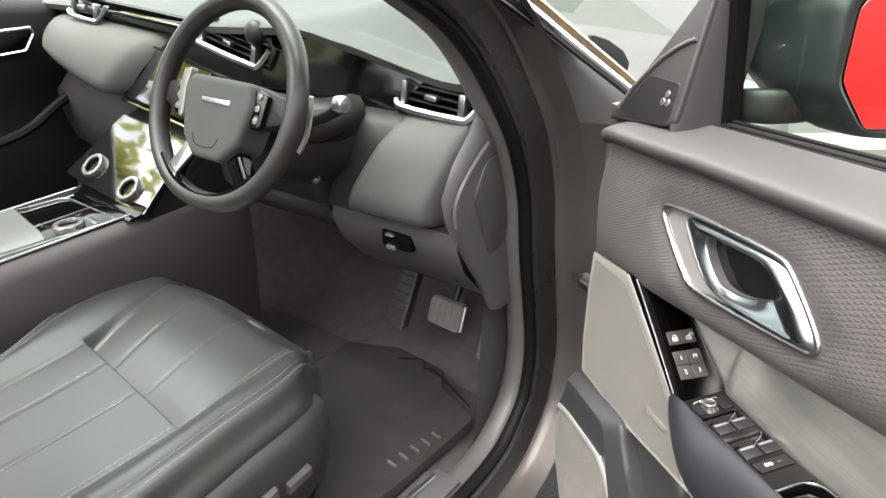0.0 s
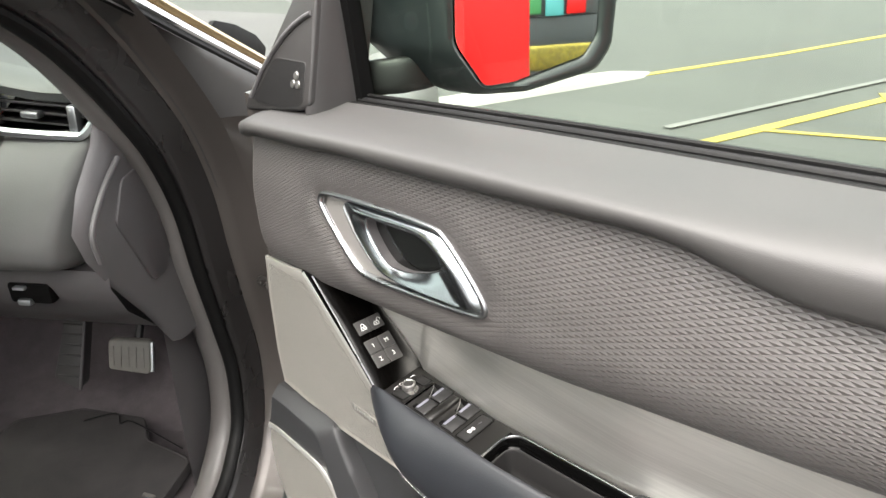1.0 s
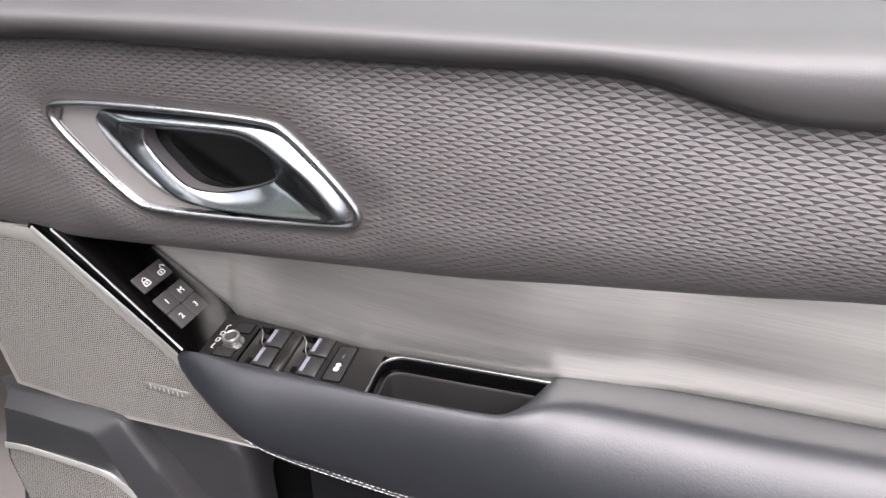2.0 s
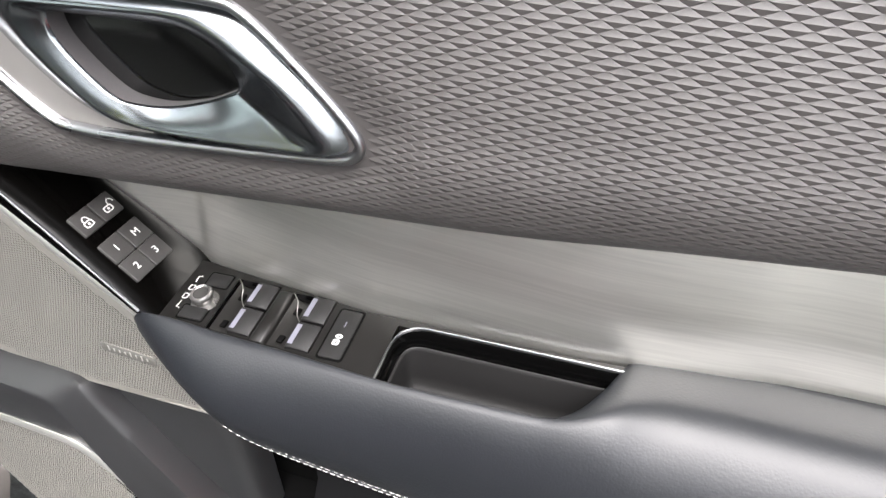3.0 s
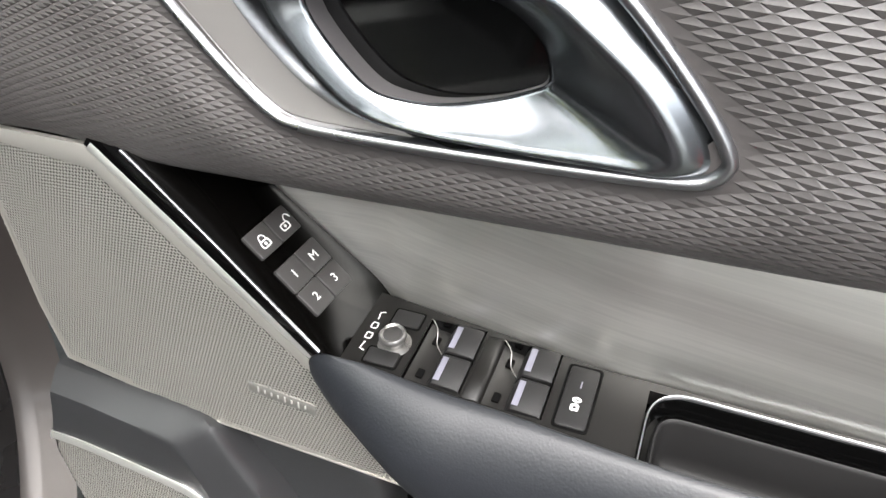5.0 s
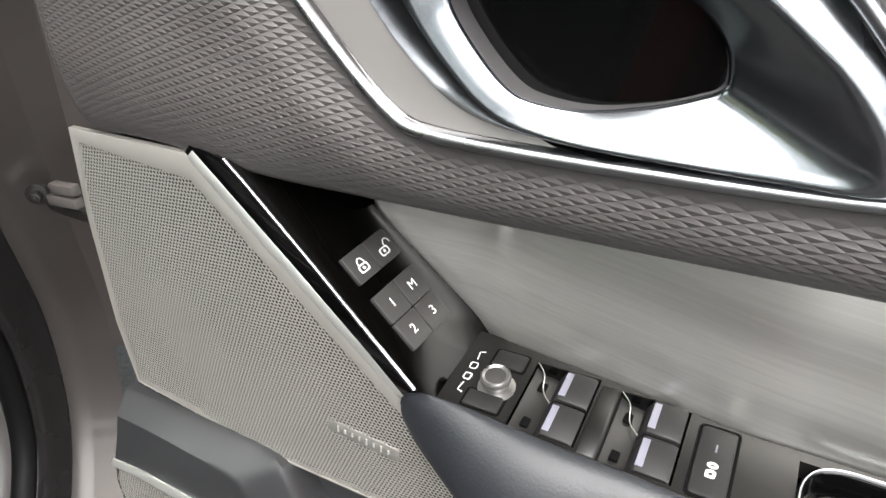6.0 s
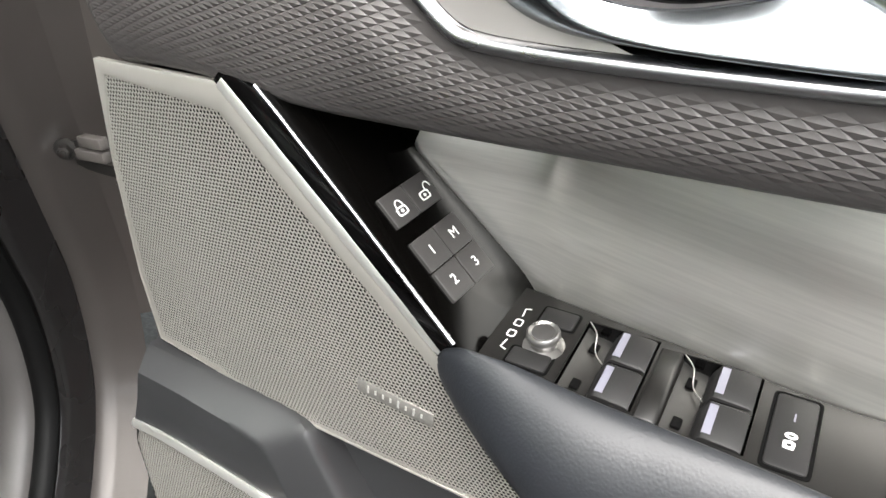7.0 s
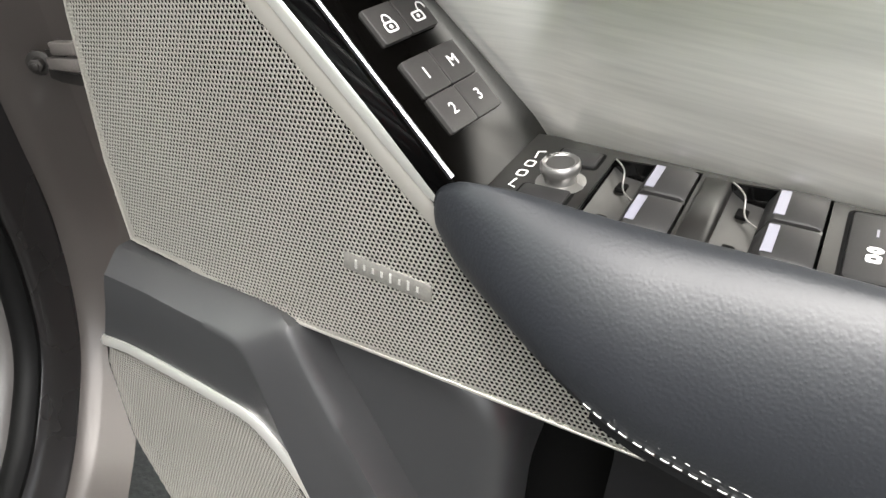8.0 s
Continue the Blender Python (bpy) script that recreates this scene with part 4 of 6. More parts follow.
rows = []
for x in [0.3677, 0.3680, 0.3685, 0.3692, 0.3702, 0.3715, 0.3732, 0.3755, 0.3785, 0.3820] + steps(0.386, 0.65, 36) + steps(0.654, 0.712, 18) + steps(0.72, 1.05, 16):
    yt, zt, yl, zl = (curve(x, table(EDGE_TOP, 1)), curve(x, table(EDGE_TOP, 2)), curve(x, table(EDGE_LOW, 1)), curve(x, table(EDGE_LOW, 2)))
    g = min(1.0, math.sqrt(max(x - 0.3676, 0) / 0.042))
    nose = min(1.0, math.sqrt(max(x - 0.3676, 0) / 0.012))
    yc = min(yt - 0.0006, -0.0178 - 0.0014 * nose - 0.004 * smooth01((x - 0.40) / 0.06) - 0.0085 * smooth01((x - 0.45) / 0.14) + 0.024 * smooth01((x - 0.66) / 0.07))
    level = max(zt, 0.9085 + 0.086 * (x - 0.38)) + curve(x, SWELL)
    zc = level + (curve(x, CREST) - level) * (1 - smooth01((x - 0.44) / 0.05))
    ymax = yl - 0.0035 * g
    back = zt - 0.024 * g
    row = [(x, yt + 0.0015, back), (x, yt + 0.0006, zt - 0.003 * g), (x, yt - 0.0012, zt + 0.0008)]
    for s in steps(0.0, 1.0, 6)[1:]:
        row.append((x, (yt - 0.0012) + (yc - yt) * s, zt + 0.0008 + (zc - zt) * math.sin(s * math.pi / 2)))
    for s in steps(0.0, 1.0, 8)[1:]:
        a = s * math.pi / 2
        row.append((x, yc + (ymax - yc) * math.sin(a) ** 0.9, zc - (zc - (zl + 0.30 * (zc - zl))) * (1 - math.cos(a)) ** 0.85))
    y1, z1 = row[-1][1], row[-1][2]
    for s in steps(0.0, 1.0, 5)[1:]:
        row.append((x, y1 + (yl - y1) * s * s, z1 + (zl - z1) * s))
    row.append((x, yl + 0.006 * g, zl - 0.0015))
    row.append((x, yl + 0.020 * g, zl + 0.002))
    rows.append(row)
arm = part("armrest", loft(rows), LEATHER, door, "padded black leather armrest with pale stitching", smooth=70)


def stitches(name, path, parent, gap=0.0046, long=0.0031, r=0.00027, up=(0, -1, 0.4)):
    """A row of short raised stitches along a path."""
    pts = [Vector(p) for p in path]
    bms, carry = [], 0.0
    for a, b in zip(pts, pts[1:]):
        d = (b - a).length
        t = carry
        while t + long < d:
            p, q = a.lerp(b, t / d), a.lerp(b, (t + long) / d)
            mid = p.lerp(q, 0.5) + Vector(up).normalized() * 0.0003
            bms.append(sweep([p, mid, q], circle(r, 5)))
            t += gap
        carry = max(t - d, 0.0)
    part(name, joined(*bms), THREAD, parent, "pale double stitching")


for off in (0.0022, 0.0064):
    line = []
    for x in steps(0.450, 1.04, 60):
        yl, zl = curve(x, table(EDGE_LOW, 1)), curve(x, table(EDGE_LOW, 2))
        line.append((x + (off - 0.002) * 0.6, yl - 0.0008 - off * 0.10, zl + off))
    stitches("stitching", line, arm)

# trim under the armrest
rows = []
for x in [0.452, 0.46, 0.47, 0.49, 0.52] + steps(0.56, 1.05, 8):
    yl, zl = curve(x, table(EDGE_LOW, 1)), curve(x, table(EDGE_LOW, 2))
    rows.append([(x, yl + 0.004, zl - 0.0008), (x, yl + 0.004, zl - 0.008), (x, yl + 0.030, zl - 0.020), (x, 0.020, 0.800), (x, 0.040, 0.74), (x, 0.040, 0.66), (x, 0.004, 0.60), (x, 0.004, 0.38)])
part("lower_trim", loft(rows), LOWER_TRIM, door, "black plastic lower door trim", smooth=60)

# ---- speaker grilles ----
GR = [(0.1375, 0.997), (0.2375, 1.0062), (0.3700, 0.8935), (0.388, 0.868), (0.417, 0.841), (0.444, 0.822), (0.472, 0.803), (0.378, 0.7985), (0.276, 0.7930), (0.1405, 0.7975), (0.1335, 0.851), (0.1335, 0.936)]
GY = 0.0135


def on_grille(a, b, h):
    dome = 0.0025 * math.sin(math.pi * min(max((a - 0.13) / 0.3, 0), 1))
    return (a, -GY + 0.0035 - dome - h, b)


gi = [Vector(p) for p in GR]
widths = [0.0080, 0.0150, 0.0122, 0.0030, 0.0010, 0.0010, 0.0022, 0.0022, 0.0022, 0.0010, 0.0010, 0.0010]
ins = [Vector(v) for v in inset(GR, 1.0)]
gin = [p + (q - p) * w for p, q, w in zip(gi, ins, widths)]
grille = part("speaker_grille", perforated([p + (q - p) * (w - 0.0007) for p, q, w in zip(gi, ins, widths)], 0.0026, 0.00106, on_grille, lean=radians(9)), GRILLE, door, "pale perforated metal loudspeaker grille")
part("grille_rim", loft([[on_grille(p.x, p.y, h) for p in r] for r, h in ((gi, -0.004), (gi, -0.0004), ([p.lerp(q, 0.12) for p, q in zip(gi, gin)], 0.0003), ([p.lerp(q, 0.85) for p, q in zip(gi, gin)], 0.0004), (gin, 0.00015), (gin, -0.001))], close=True), GRILLE, grille)
# rounded edge of the grille, coloured paler to carry its highlight
part("bright_edge", sweep([on_grille(0.2360, 1.0062, 0.0004), on_grille(0.300, 0.9518, 0.0004), on_grille(0.3705, 0.8925, 0.0004)], [(-0.0062, -0.006), (-0.0062, -0.0028), (-0.0050, -0.0010), (-0.0032, 0.0002), (-0.0012, 0.0007), (0.0022, 0.0005), (0.0022, -0.006)], up=(0, -1, 0)), GRILLE_EDGE, grille, "rounded grille edge with its highlight in the colour")
part("grille_backing", plate(inset(GR, 0.001), 0, 0.001, put=lambda a, b, h: (a, -GY + 0.0072 - h, b)), VOID, door)
# maker's plate, left as a plain bar
badge = frame_of(on_grille(0.3392, 0.8486, 0.0001), (0.999, 0, -0.02), (0.02, 0, 1))
poly = rounded([(-0.025, -0.0050), (0.025, -0.0050), (0.025, 0.0050), (-0.025, 0.0050)], 0.002, 3)
plaque = part("badge_plate", plate(poly, -0.0008, 0.0002, 0.0001, put=on(badge)), BADGE, grille, "small dull badge plate with plain bars")
for k in range(8):
    part("badge_bar", plate([(x * 0.0006 - 0.0175 + 0.0050 * k, y * (0.0026 if k in (0, 4, 6) else 0.0016)) for x, y in ((-1, -1), (1, -1), (1, 1), (-1, 1))], 0, 0.0005, 0.0001, put=on(badge)), GRILLE_EDGE, plaque)

# ---- pocket frame and lower grille ----
OUTER = [(0.133, -0.0135, 0.7925), (0.177, -0.0125, 0.794), (0.225, -0.012, 0.797), (0.262, -0.012, 0.798), (0.279, -0.010, 0.794), (0.288, -0.007, 0.785), (0.299, -0.004, 0.765), (0.322, -0.002, 0.730), (0.354, 0.0, 0.680), (0.43, 0.0, 0.560)]
CREST_LINE = [(0.134, -0.0160, 0.7930), (0.178, -0.0155, 0.7945), (0.226, -0.0150, 0.7970), (0.262, -0.0155, 0.7985), (0.2775, -0.0195, 0.7985), (0.2845, -0.0215, 0.790), (0.2945, -0.0225, 0.772), (0.3145, -0.0235, 0.739), (0.345, -0.024, 0.690), (0.415, -0.024, 0.575)]
FOLD = [(0.1445, -0.036, 0.786), (0.179, -0.036, 0.7875), (0.212, -0.036, 0.7865), (0.243, -0.036, 0.786), (0.2565, -0.036, 0.781), (0.265, -0.036, 0.766), (0.2755, -0.036, 0.737), (0.292, -0.036, 0.696), (0.318, -0.036, 0.640), (0.365, -0.036, 0.555)]
C = [(0.124, -0.0355, 0.727), (0.153, -0.036, 0.7325), (0.190, -0.036, 0.733), (0.229, -0.0355, 0.7315), (0.256, -0.035, 0.7285), (0.272, -0.034, 0.7165), (0.286, -0.033, 0.699), (0.299, -0.032, 0.677), (0.321, -0.031, 0.634), (0.362, -0.030, 0.555)]
rows = []
for a, d, b, c in zip(*(spline(q, 5) for q in (OUTER, CREST_LINE, FOLD, C))):
    rows.append([a + Vector((0, 0.025, 0)), a, a.lerp(d, 0.55) + (d - a).length * 0.06 * Vector((0.7, -0.7, 0.3)), d, d.lerp(b, 0.08) + Vector((0, -0.0008, 0)), d.lerp(b, 0.22) + Vector((0, -0.0010, 0)), d.lerp(b, 0.90), b.lerp(d, 0.03), b.lerp(c, 0.05), b.lerp(c, 0.5) + Vector((0, 0.0008, 0)), b.lerp(c, 0.95), c, c + Vector((0, 0.02, 0))])
part("pocket_frame", loft(rows), FRAME_PLASTIC, door, "dark plastic frame round the lower loudspeaker", smooth=50)
part("lower_grille_rim", sweep([p + Vector((0.000, -0.0010, -0.003)) for p in spline(C, 5)], [(-0.0050, -0.002), (0.0030, -0.002), (0.0030, 0.0008), (0.0010, 0.0022), (-0.0028, 0.0016), (-0.0050, 0.0)], up=(0, -1, 0)), GRILLE_EDGE, door, "bright rim of the lower loudspeaker")
LG = [(c[0] + 0.002, c[2] - 0.006) for c in C] + [(0.372, 0.50), (0.30, 0.47), (0.22, 0.495), (0.158, 0.558), (0.124, 0.632), (0.1205, 0.70)]
part("lower_grille", perforated(inset(LG, 0.001), 0.0026, 0.00112, lambda a, b, h: (a, -0.0365 - h, b), lean=radians(9)), GRILLE, door, "pale perforated lower loudspeaker grille")
part("lower_grille_backing", plate(LG, 0, 0.001, put=lambda a, b, h: (a, -0.031 - h, b)), VOID, door)
part("speaker_pod", loft([[(p[0] + (0.28 - p[0]) * e, y, p[1] + (0.62 - p[1]) * e) for p in LG] for y, e in ((-0.0355, -0.012), (-0.020, -0.015), (0.008, 0.02))], close=True), PLASTIC, door)
# pocket: a rounded hollow behind the frame
rows = []
for x, sag, back in ((0.262, 0.0, 0.0), (0.30, 0.0, 0.0), (0.34, 0.0, 0.0), (0.366, 0.003, 0.0), (0.382, 0.009, 0.0005), (0.392, 0.017, 0.002), (0.399, 0.027, 0.005), (0.4035, 0.040, 0.010), (0.4055, 0.055, 0.020), (0.406, 0.075, 0.040)):
    rows.append([(x, 0.020 + back, 0.800 - sag * 0.9), (x, 0.006 + back, 0.7955 - sag), (x, 0.0010 + back, 0.789 - sag), (x, -0.0005 + back, 0.780 - sag), (x, 0.0 + back, 0.70 - sag * 0.3), (x, 0.003 + back, 0.60), (x, 0.004 + back, 0.45)])
part("map_pocket", loft(rows), FRAME_PLASTIC, door, "dark door pocket below the grille", smooth=60)

# ---- sail panel with tweeter ----
SAIL = [(0.112, 1.186), (0.180, 1.195), (0.246, 1.204), (0.262, 1.212), (0.259, 1.260), (0.254, 1.330), (0.250, 1.398), (0.240, 1.372), (0.203, 1.312), (0.158, 1.246), (0.124, 1.204)]


def on_sail(a, b, h):
    return (a, 0.014 + 0.25 * max(b - 1.205, 0) - h, b)


sail = part("sail_panel", plate(rounded(SAIL, 0.006, 3), -0.004, 0.010, 0.004, put=on_sail, steps=4), SAIL_SKIN, door, "dark triangular mirror sail with tweeter", smooth=50)
part("sail_backing", plate(inset(rounded(SAIL, 0.006, 3), 0.002), -0.055, -0.0036, 0.0, put=on_sail), VOID, sail, "black seal behind the sail")
SIDE = [(1.194, 0.2630), (1.212, 0.2620), (1.26, 0.2590), (1.33, 0.2540), (1.398, 0.2500)]
part("sail_flank", loft([[on_sail(curve(b, SIDE) + dx, b, h) for dx, h in ((-0.0075, 0.0092), (-0.0040, 0.0080), (-0.0012, 0.0050), (0.0008, 0.0000), (0.0030, -0.012), (0.0065, -0.034), (0.0105, -0.060))] for b in steps(1.190, 1.398, 12)]), SAIL_SKIN, sail, "soft rounded side of the sail", smooth=70)
TW = rounded([(0.141, 1.2015), (0.200, 1.2005), (0.242, 1.2075), (0.250, 1.2150), (0.2490, 1.2560), (0.1820, 1.2560)], [0.006, 0.02, 0.010, 0.008, 0.006, 0.02], 4)
tweeter = part("tweeter_grille", perforated(inset(TW, 0.0008), 0.0021, 0.00072, lambda a, b, h: on_sail(a, b, 0.0106 + h), sides=6), PLASTIC, door, "fine dark tweeter grille")
part("tweeter_rim", ring(TW, inset(TW, 0.0010), 0.008, 0.0106, 0.0003, put=on_sail), SAIL_SKIN, tweeter)
lobes = [plate([(0.2330 + x + 0.0058 * math.cos(w), 1.2345 + y + 0.0062 * math.sin(w)) for x, y in circle(0.0046, 14)], 0.009, 0.0122, 0.0008, put=on_sail) for w in (math.pi / 2, math.pi * 7 / 6, math.pi * 11 / 6)]
part("tweeter_plate", joined(*lobes), KNOB, tweeter, "small silver three-lobed tweeter plate")
# bright swoosh rib along the sail
part("sail_rib", sweep([on_sail(a, b, 0.0105) for a, b in ((0.138, 1.206), (0.156, 1.236), (0.176, 1.258), (0.196, 1.277), (0.218, 1.292), (0.238, 1.302), (0.250, 1.306))], circle(0.0030, 10, 0.0036), up=(0, -1, 0)), TRIM, sail)

# ---- wing mirror on the outside of the door ----
MIRROR_AT = Vector((0.377, 0.159, 1.227))
mirror_m = frame_of(MIRROR_AT, (0.272, 0.962, 0), (-0.02, 0, 1))   # x outwards, y up, z out of the glass


GLASS_EDGE = rounded([(-0.030, 0.130), (-0.031, 0.045), (0.004, -0.004), (0.042, -0.0035), (0.140, 0.017), (0.158, 0.040), (0.160, 0.110), (0.145, 0.135)], [0.02, 0.03, 0.014, 0.05, 0.018, 0.02, 0.02, 0.02], 4)
CASE_EDGE = rounded([(-0.050, 0.142), (-0.046, 0.040), (-0.006, -0.013), (0.060, -0.0165), (0.160, -0.002), (0.182, 0.024), (0.188, 0.110), (0.165, 0.150)], [0.03, 0.04, 0.03, 0.06, 0.03, 0.03, 0.03, 0.03], 4)
wing = part("mirror_housing", loft([[mirror_m @ Vector((p.x + dx * (1 if p.x < 0.07 else 0.15), 0.058 + (p.y - 0.058) * k, h)) for p in r] for r, k, dx, h in (
    (inset(GLASS_EDGE, -0.001), 1.0, 0, -0.004), (inset(GLASS_EDGE, -0.0035), 1.0, 0, 0.001), (inset(CASE_EDGE, 0.008), 1.0, 0, 0.004), (inset(CASE_EDGE, 0.001), 1.0, 0, 0.0), (CASE_EDGE, 1.0, -0.007, -0.012),
    (inset(CASE_EDGE, -0.001), 0.98, -0.020, -0.045), (inset(CASE_EDGE, 0.001), 0.89, -0.036, -0.085), (inset(CASE_EDGE, 0.004), 0.73, -0.046, -0.118), (inset(CASE_EDGE, 0.008), 0.52, -0.046, -0.142), (inset(CASE_EDGE, 0.016), 0.32, -0.034, -0.155), (inset(CASE_EDGE, 0.03), 0.12, -0.010, -0.160))], close=True), BLACK_PAINT, door, "satin black wing mirror housing", smooth=60)
part("mirror_glass", plate(GLASS_EDGE, -0.006, -0.001, 0.0004, put=on(mirror_m)), MIRROR, wing, "wing mirror glass", smooth=1)
part("mirror_arm", loft([[(x, y + w2 * math.copysign(abs(math.cos(w)) ** 0.6, math.cos(w)), z + h2 * math.copysign(abs(math.sin(w)) ** 0.6, math.sin(w))) for w in steps(0, 2 * math.pi * 19 / 20, 19)] for x, y, z, w2, h2 in ((0.262, 0.090, 1.231, 0.006, 0.019), (0.278, 0.099, 1.232, 0.012, 0.0205), (0.296, 0.114, 1.234, 0.018, 0.021), (0.309, 0.135, 1.236, 0.019, 0.020), (0.318, 0.160, 1.240, 0.016, 0.019), (0.326, 0.185, 1.248, 0.010, 0.016))], close=True, caps=True), PLASTIC, wing, "short dark mirror arm", smooth=60)

# ---- ground outside ----
bm = bmesh.new()
bmesh.ops.create_grid(bm, x_segments=2, y_segments=2, size=400)
tagged(part("ground", bm, ASPHALT, None, "pale worn grey paving reaching into the distance"), category="ground", kind="structure")


PAINTED = []


def painted_line(points, width, label, mat=YELLOW, name="painted_line"):
    """A strip of road paint a few millimetres thick."""
    PAINTED.append(label)
    bm = sweep([(x, y, 0.002 + 0.0012 * len(PAINTED)) for x, y in points], [(-width / 2, -0.002), (width / 2, -0.002), (width / 2, 0.003), (-width / 2, 0.003)])
    return tagged(part(name, bm, mat, None, label), category="road marking", kind="structure")


painted_line([(-3.12, 6.15), (-2.57, 8.38), (-1.9, 11.97), (-1.2, 15.6)], 0.11, "straight worn yellow painted bay line")
painted_line([(-1.62, 2.9), (-1.24, 4.55), (-0.56, 7.72)], 0.11, "yellow painted edge of a hatched bay")
painted_line([(-0.60, 7.70), (0.94, 6.86), (2.6, 5.95)], 0.09, "yellow painted top of a hatched bay")
painted_line([(-1.22, 4.78), (-0.40, 5.10), (1.25, 5.72), (3.0, 6.4)], 0.07, "thin yellow painted line across the bay")
painted_line([(-0.87, 6.75), (-0.40, 5.75), (-0.16, 5.22)], 0.15, "broad yellow painted hatch stroke")
painted_line([(0.94, 6.80), (1.26, 5.95)], 0.15, "broad yellow painted hatch stroke")
painted_line([(0.30, 12.6), (1.98, 11.6), (4.0, 10.4)], 0.10, "far yellow painted bay line")
painted_line([(p.x, p.y) for p in spline([(0.10, 8.62, 0), (0.42, 8.74, 0), (0.62, 9.0, 0), (0.33, 9.55, 0), (0.40, 9.95, 0), (0.85, 10.2, 0), (1.25, 9.9, 0), (1.32, 9.4, 0), (1.22, 8.75, 0)], 5)], 0.13, "looping yellow painted mark")
painted_line([(1.22, 8.70), (1.8, 8.9), (2.6, 9.2)], 0.13, "short yellow painted stroke")
painted_line([(-1.72, 4.4), (-1.45, 5.65), (-0.80, 8.71), (0.55, 12.5), (1.6, 15.5)], 0.075, "narrow dull grey drain joint in the paving", JOINT, "drain_joint")
bm = loft([[(x - w / 2, y, 0.0), (x - w / 2 + 0.03, y, h), (x + w / 2 - 0.03, y, h), (x + w / 2, y, 0.0)] for x, y, w, h in ((-4.75, -0.6, 0.4, 0.03), (-3.72, 3.6, 0.42, 0.04), (-3.36, 5.4, 0.45, 0.05), (-3.20, 6.1, 0.40, 0.04), (-3.15, 6.45, 0.12, 0.01))])
tagged(part("white_kerb", bm, KERB, None, "low white painted kerb on the paving"), category="kerb", kind="structure")

# what the wing mirror shows: a red pillar, a low yellow barrier and a dark shutter with notices
tagged(part("red_pillar", box((0.35, 0.275, 2.3), (2.475, 0.7175, 1.15), 0.02), RED, None, "tall glossy red square pillar on the paving"), category="pillar")
plinth = part("red_plinth", box((0.30, 0.9, 1.04), (2.52, 0.115, 0.52), 0.02), RED, None, "low glossy red plinth beside a red pillar")
tagged(plinth, category="plinth")
barrier = thing("yellow_barrier", (4.3, 1.9, 0), "low yellow painted steel barrier before a shutter", "barrier")
part("rail", box((0.12, 1.6, 0.16), (4.3, 2.1, 0.745), 0.02), YELLOW, barrier)
for y in (1.45, 2.75):
    part("post", box((0.10, 0.10, 0.67), (4.3, y, 0.335), 0.01), YELLOW, barrier)
shutter = thing("shutter_wall", (5.2, 1.0, 0), "dark grey slatted shutter wall with coloured notices", "wall", kind="structure")
for k in range(12):
    part("slat", box((0.10, 9.0, 0.235), (5.2 + 0.012 * (k % 2), 1.0, 0.12 + 0.24 * k), 0.012), DARK_WALL, shutter)
TEAL = material("teal_notice", (0.10, 0.42, 0.42), 0.5)
GREEN = material("green_notice", (0.06, 0.28, 0.10), 0.5)
for y, z, m, w in ((1.80, 1.07, GREEN, 0.14), (1.985, 1.05, TEAL, 0.15), (2.17, 1.06, RED, 0.16), (1.80, 1.42, KERB, 0.15), (2.05, 1.42, KERB, 0.15)):
    part("notice", box((0.02, w, 0.17), (5.12, y, z), 0.004), m, shutter)

# hedge on the far side of the car, seen mirrored in the displays
LEAF = material("yellow_green_leaves", (0.20, 0.21, 0.035), 0.55, vary=0.4, vary_size=1.5)
glow_through = LEAF.node_tree.nodes.new("ShaderNodeBsdfTranslucent")
glow_through.inputs["Color"].default_value = (0.42, 0.43, 0.05, 1)
both = LEAF.node_tree.nodes.new("ShaderNodeMixShader")
both.inputs["Fac"].default_value = 0.5
LEAF.node_tree.links.new(LEAF.node_tree.nodes["Principled BSDF"].outputs[0], both.inputs[1])
LEAF.node_tree.links.new(glow_through.outputs[0], both.inputs[2])
LEAF.node_tree.links.new(both.outputs[0], LEAF.node_tree.nodes["Material Output"].inputs["Surface"])
rnd = random.Random(5)
verts, faces = [], []
clumps = [(rnd.uniform(-5.0, -1.3), rnd.uniform(-0.5, 0.5), rnd.uniform(0.3, 3.8), rnd.uniform(0.25, 0.65)) for k in range(165)]
for cy, cx, cz, r in clumps:
    for k in range(55):
        d = Vector((rnd.gauss(0, 1), rnd.gauss(0, 1), rnd.gauss(0, 1))).normalized() * r * rnd.uniform(0.6, 1.05)
        c = Vector((cx, cy, cz)) + d
        u = Vector((rnd.gauss(0, 1), rnd.gauss(0, 1), rnd.gauss(0, 1))).normalized()
        w = u.orthogonal().normalized()
        s = rnd.uniform(0.035, 0.075)
        base = len(verts)
        verts += [c - u * s * 1.6, c + w * s * 0.7, c + u * s * 1.6, c - w * s * 0.7]
        faces.append((base, base + 1, base + 2, base + 3))
bm = bmesh.new()
mesh = bpy.data.meshes.new("leaves")
mesh.from_pydata([tuple(v) for v in verts], [], faces)
bm.from_mesh(mesh)
bpy.data.meshes.remove(mesh)
bm.transform(Matrix.Translation((-4.2, -3.3, 0.0)) @ Matrix.Rotation(radians(38), 4, "Z"))
tagged(part("hedge", bm, LEAF, None, "tall yellow-green leafy hedge beyond the car"), category="hedge", kind="stuff")

# ---- the car (x to its right, y ahead, z up, from below the steering wheel) ----
TURN = radians(52)
CAR = Matrix(((math.sin(TURN), -math.cos(TURN), 0, -0.232), (math.cos(TURN), math.sin(TURN), 0, -0.514), (0, 0, 1, 0), (0, 0, 0, 1)))


def at_car(x, y, z=0):
    return CAR @ Vector((x, y, z))


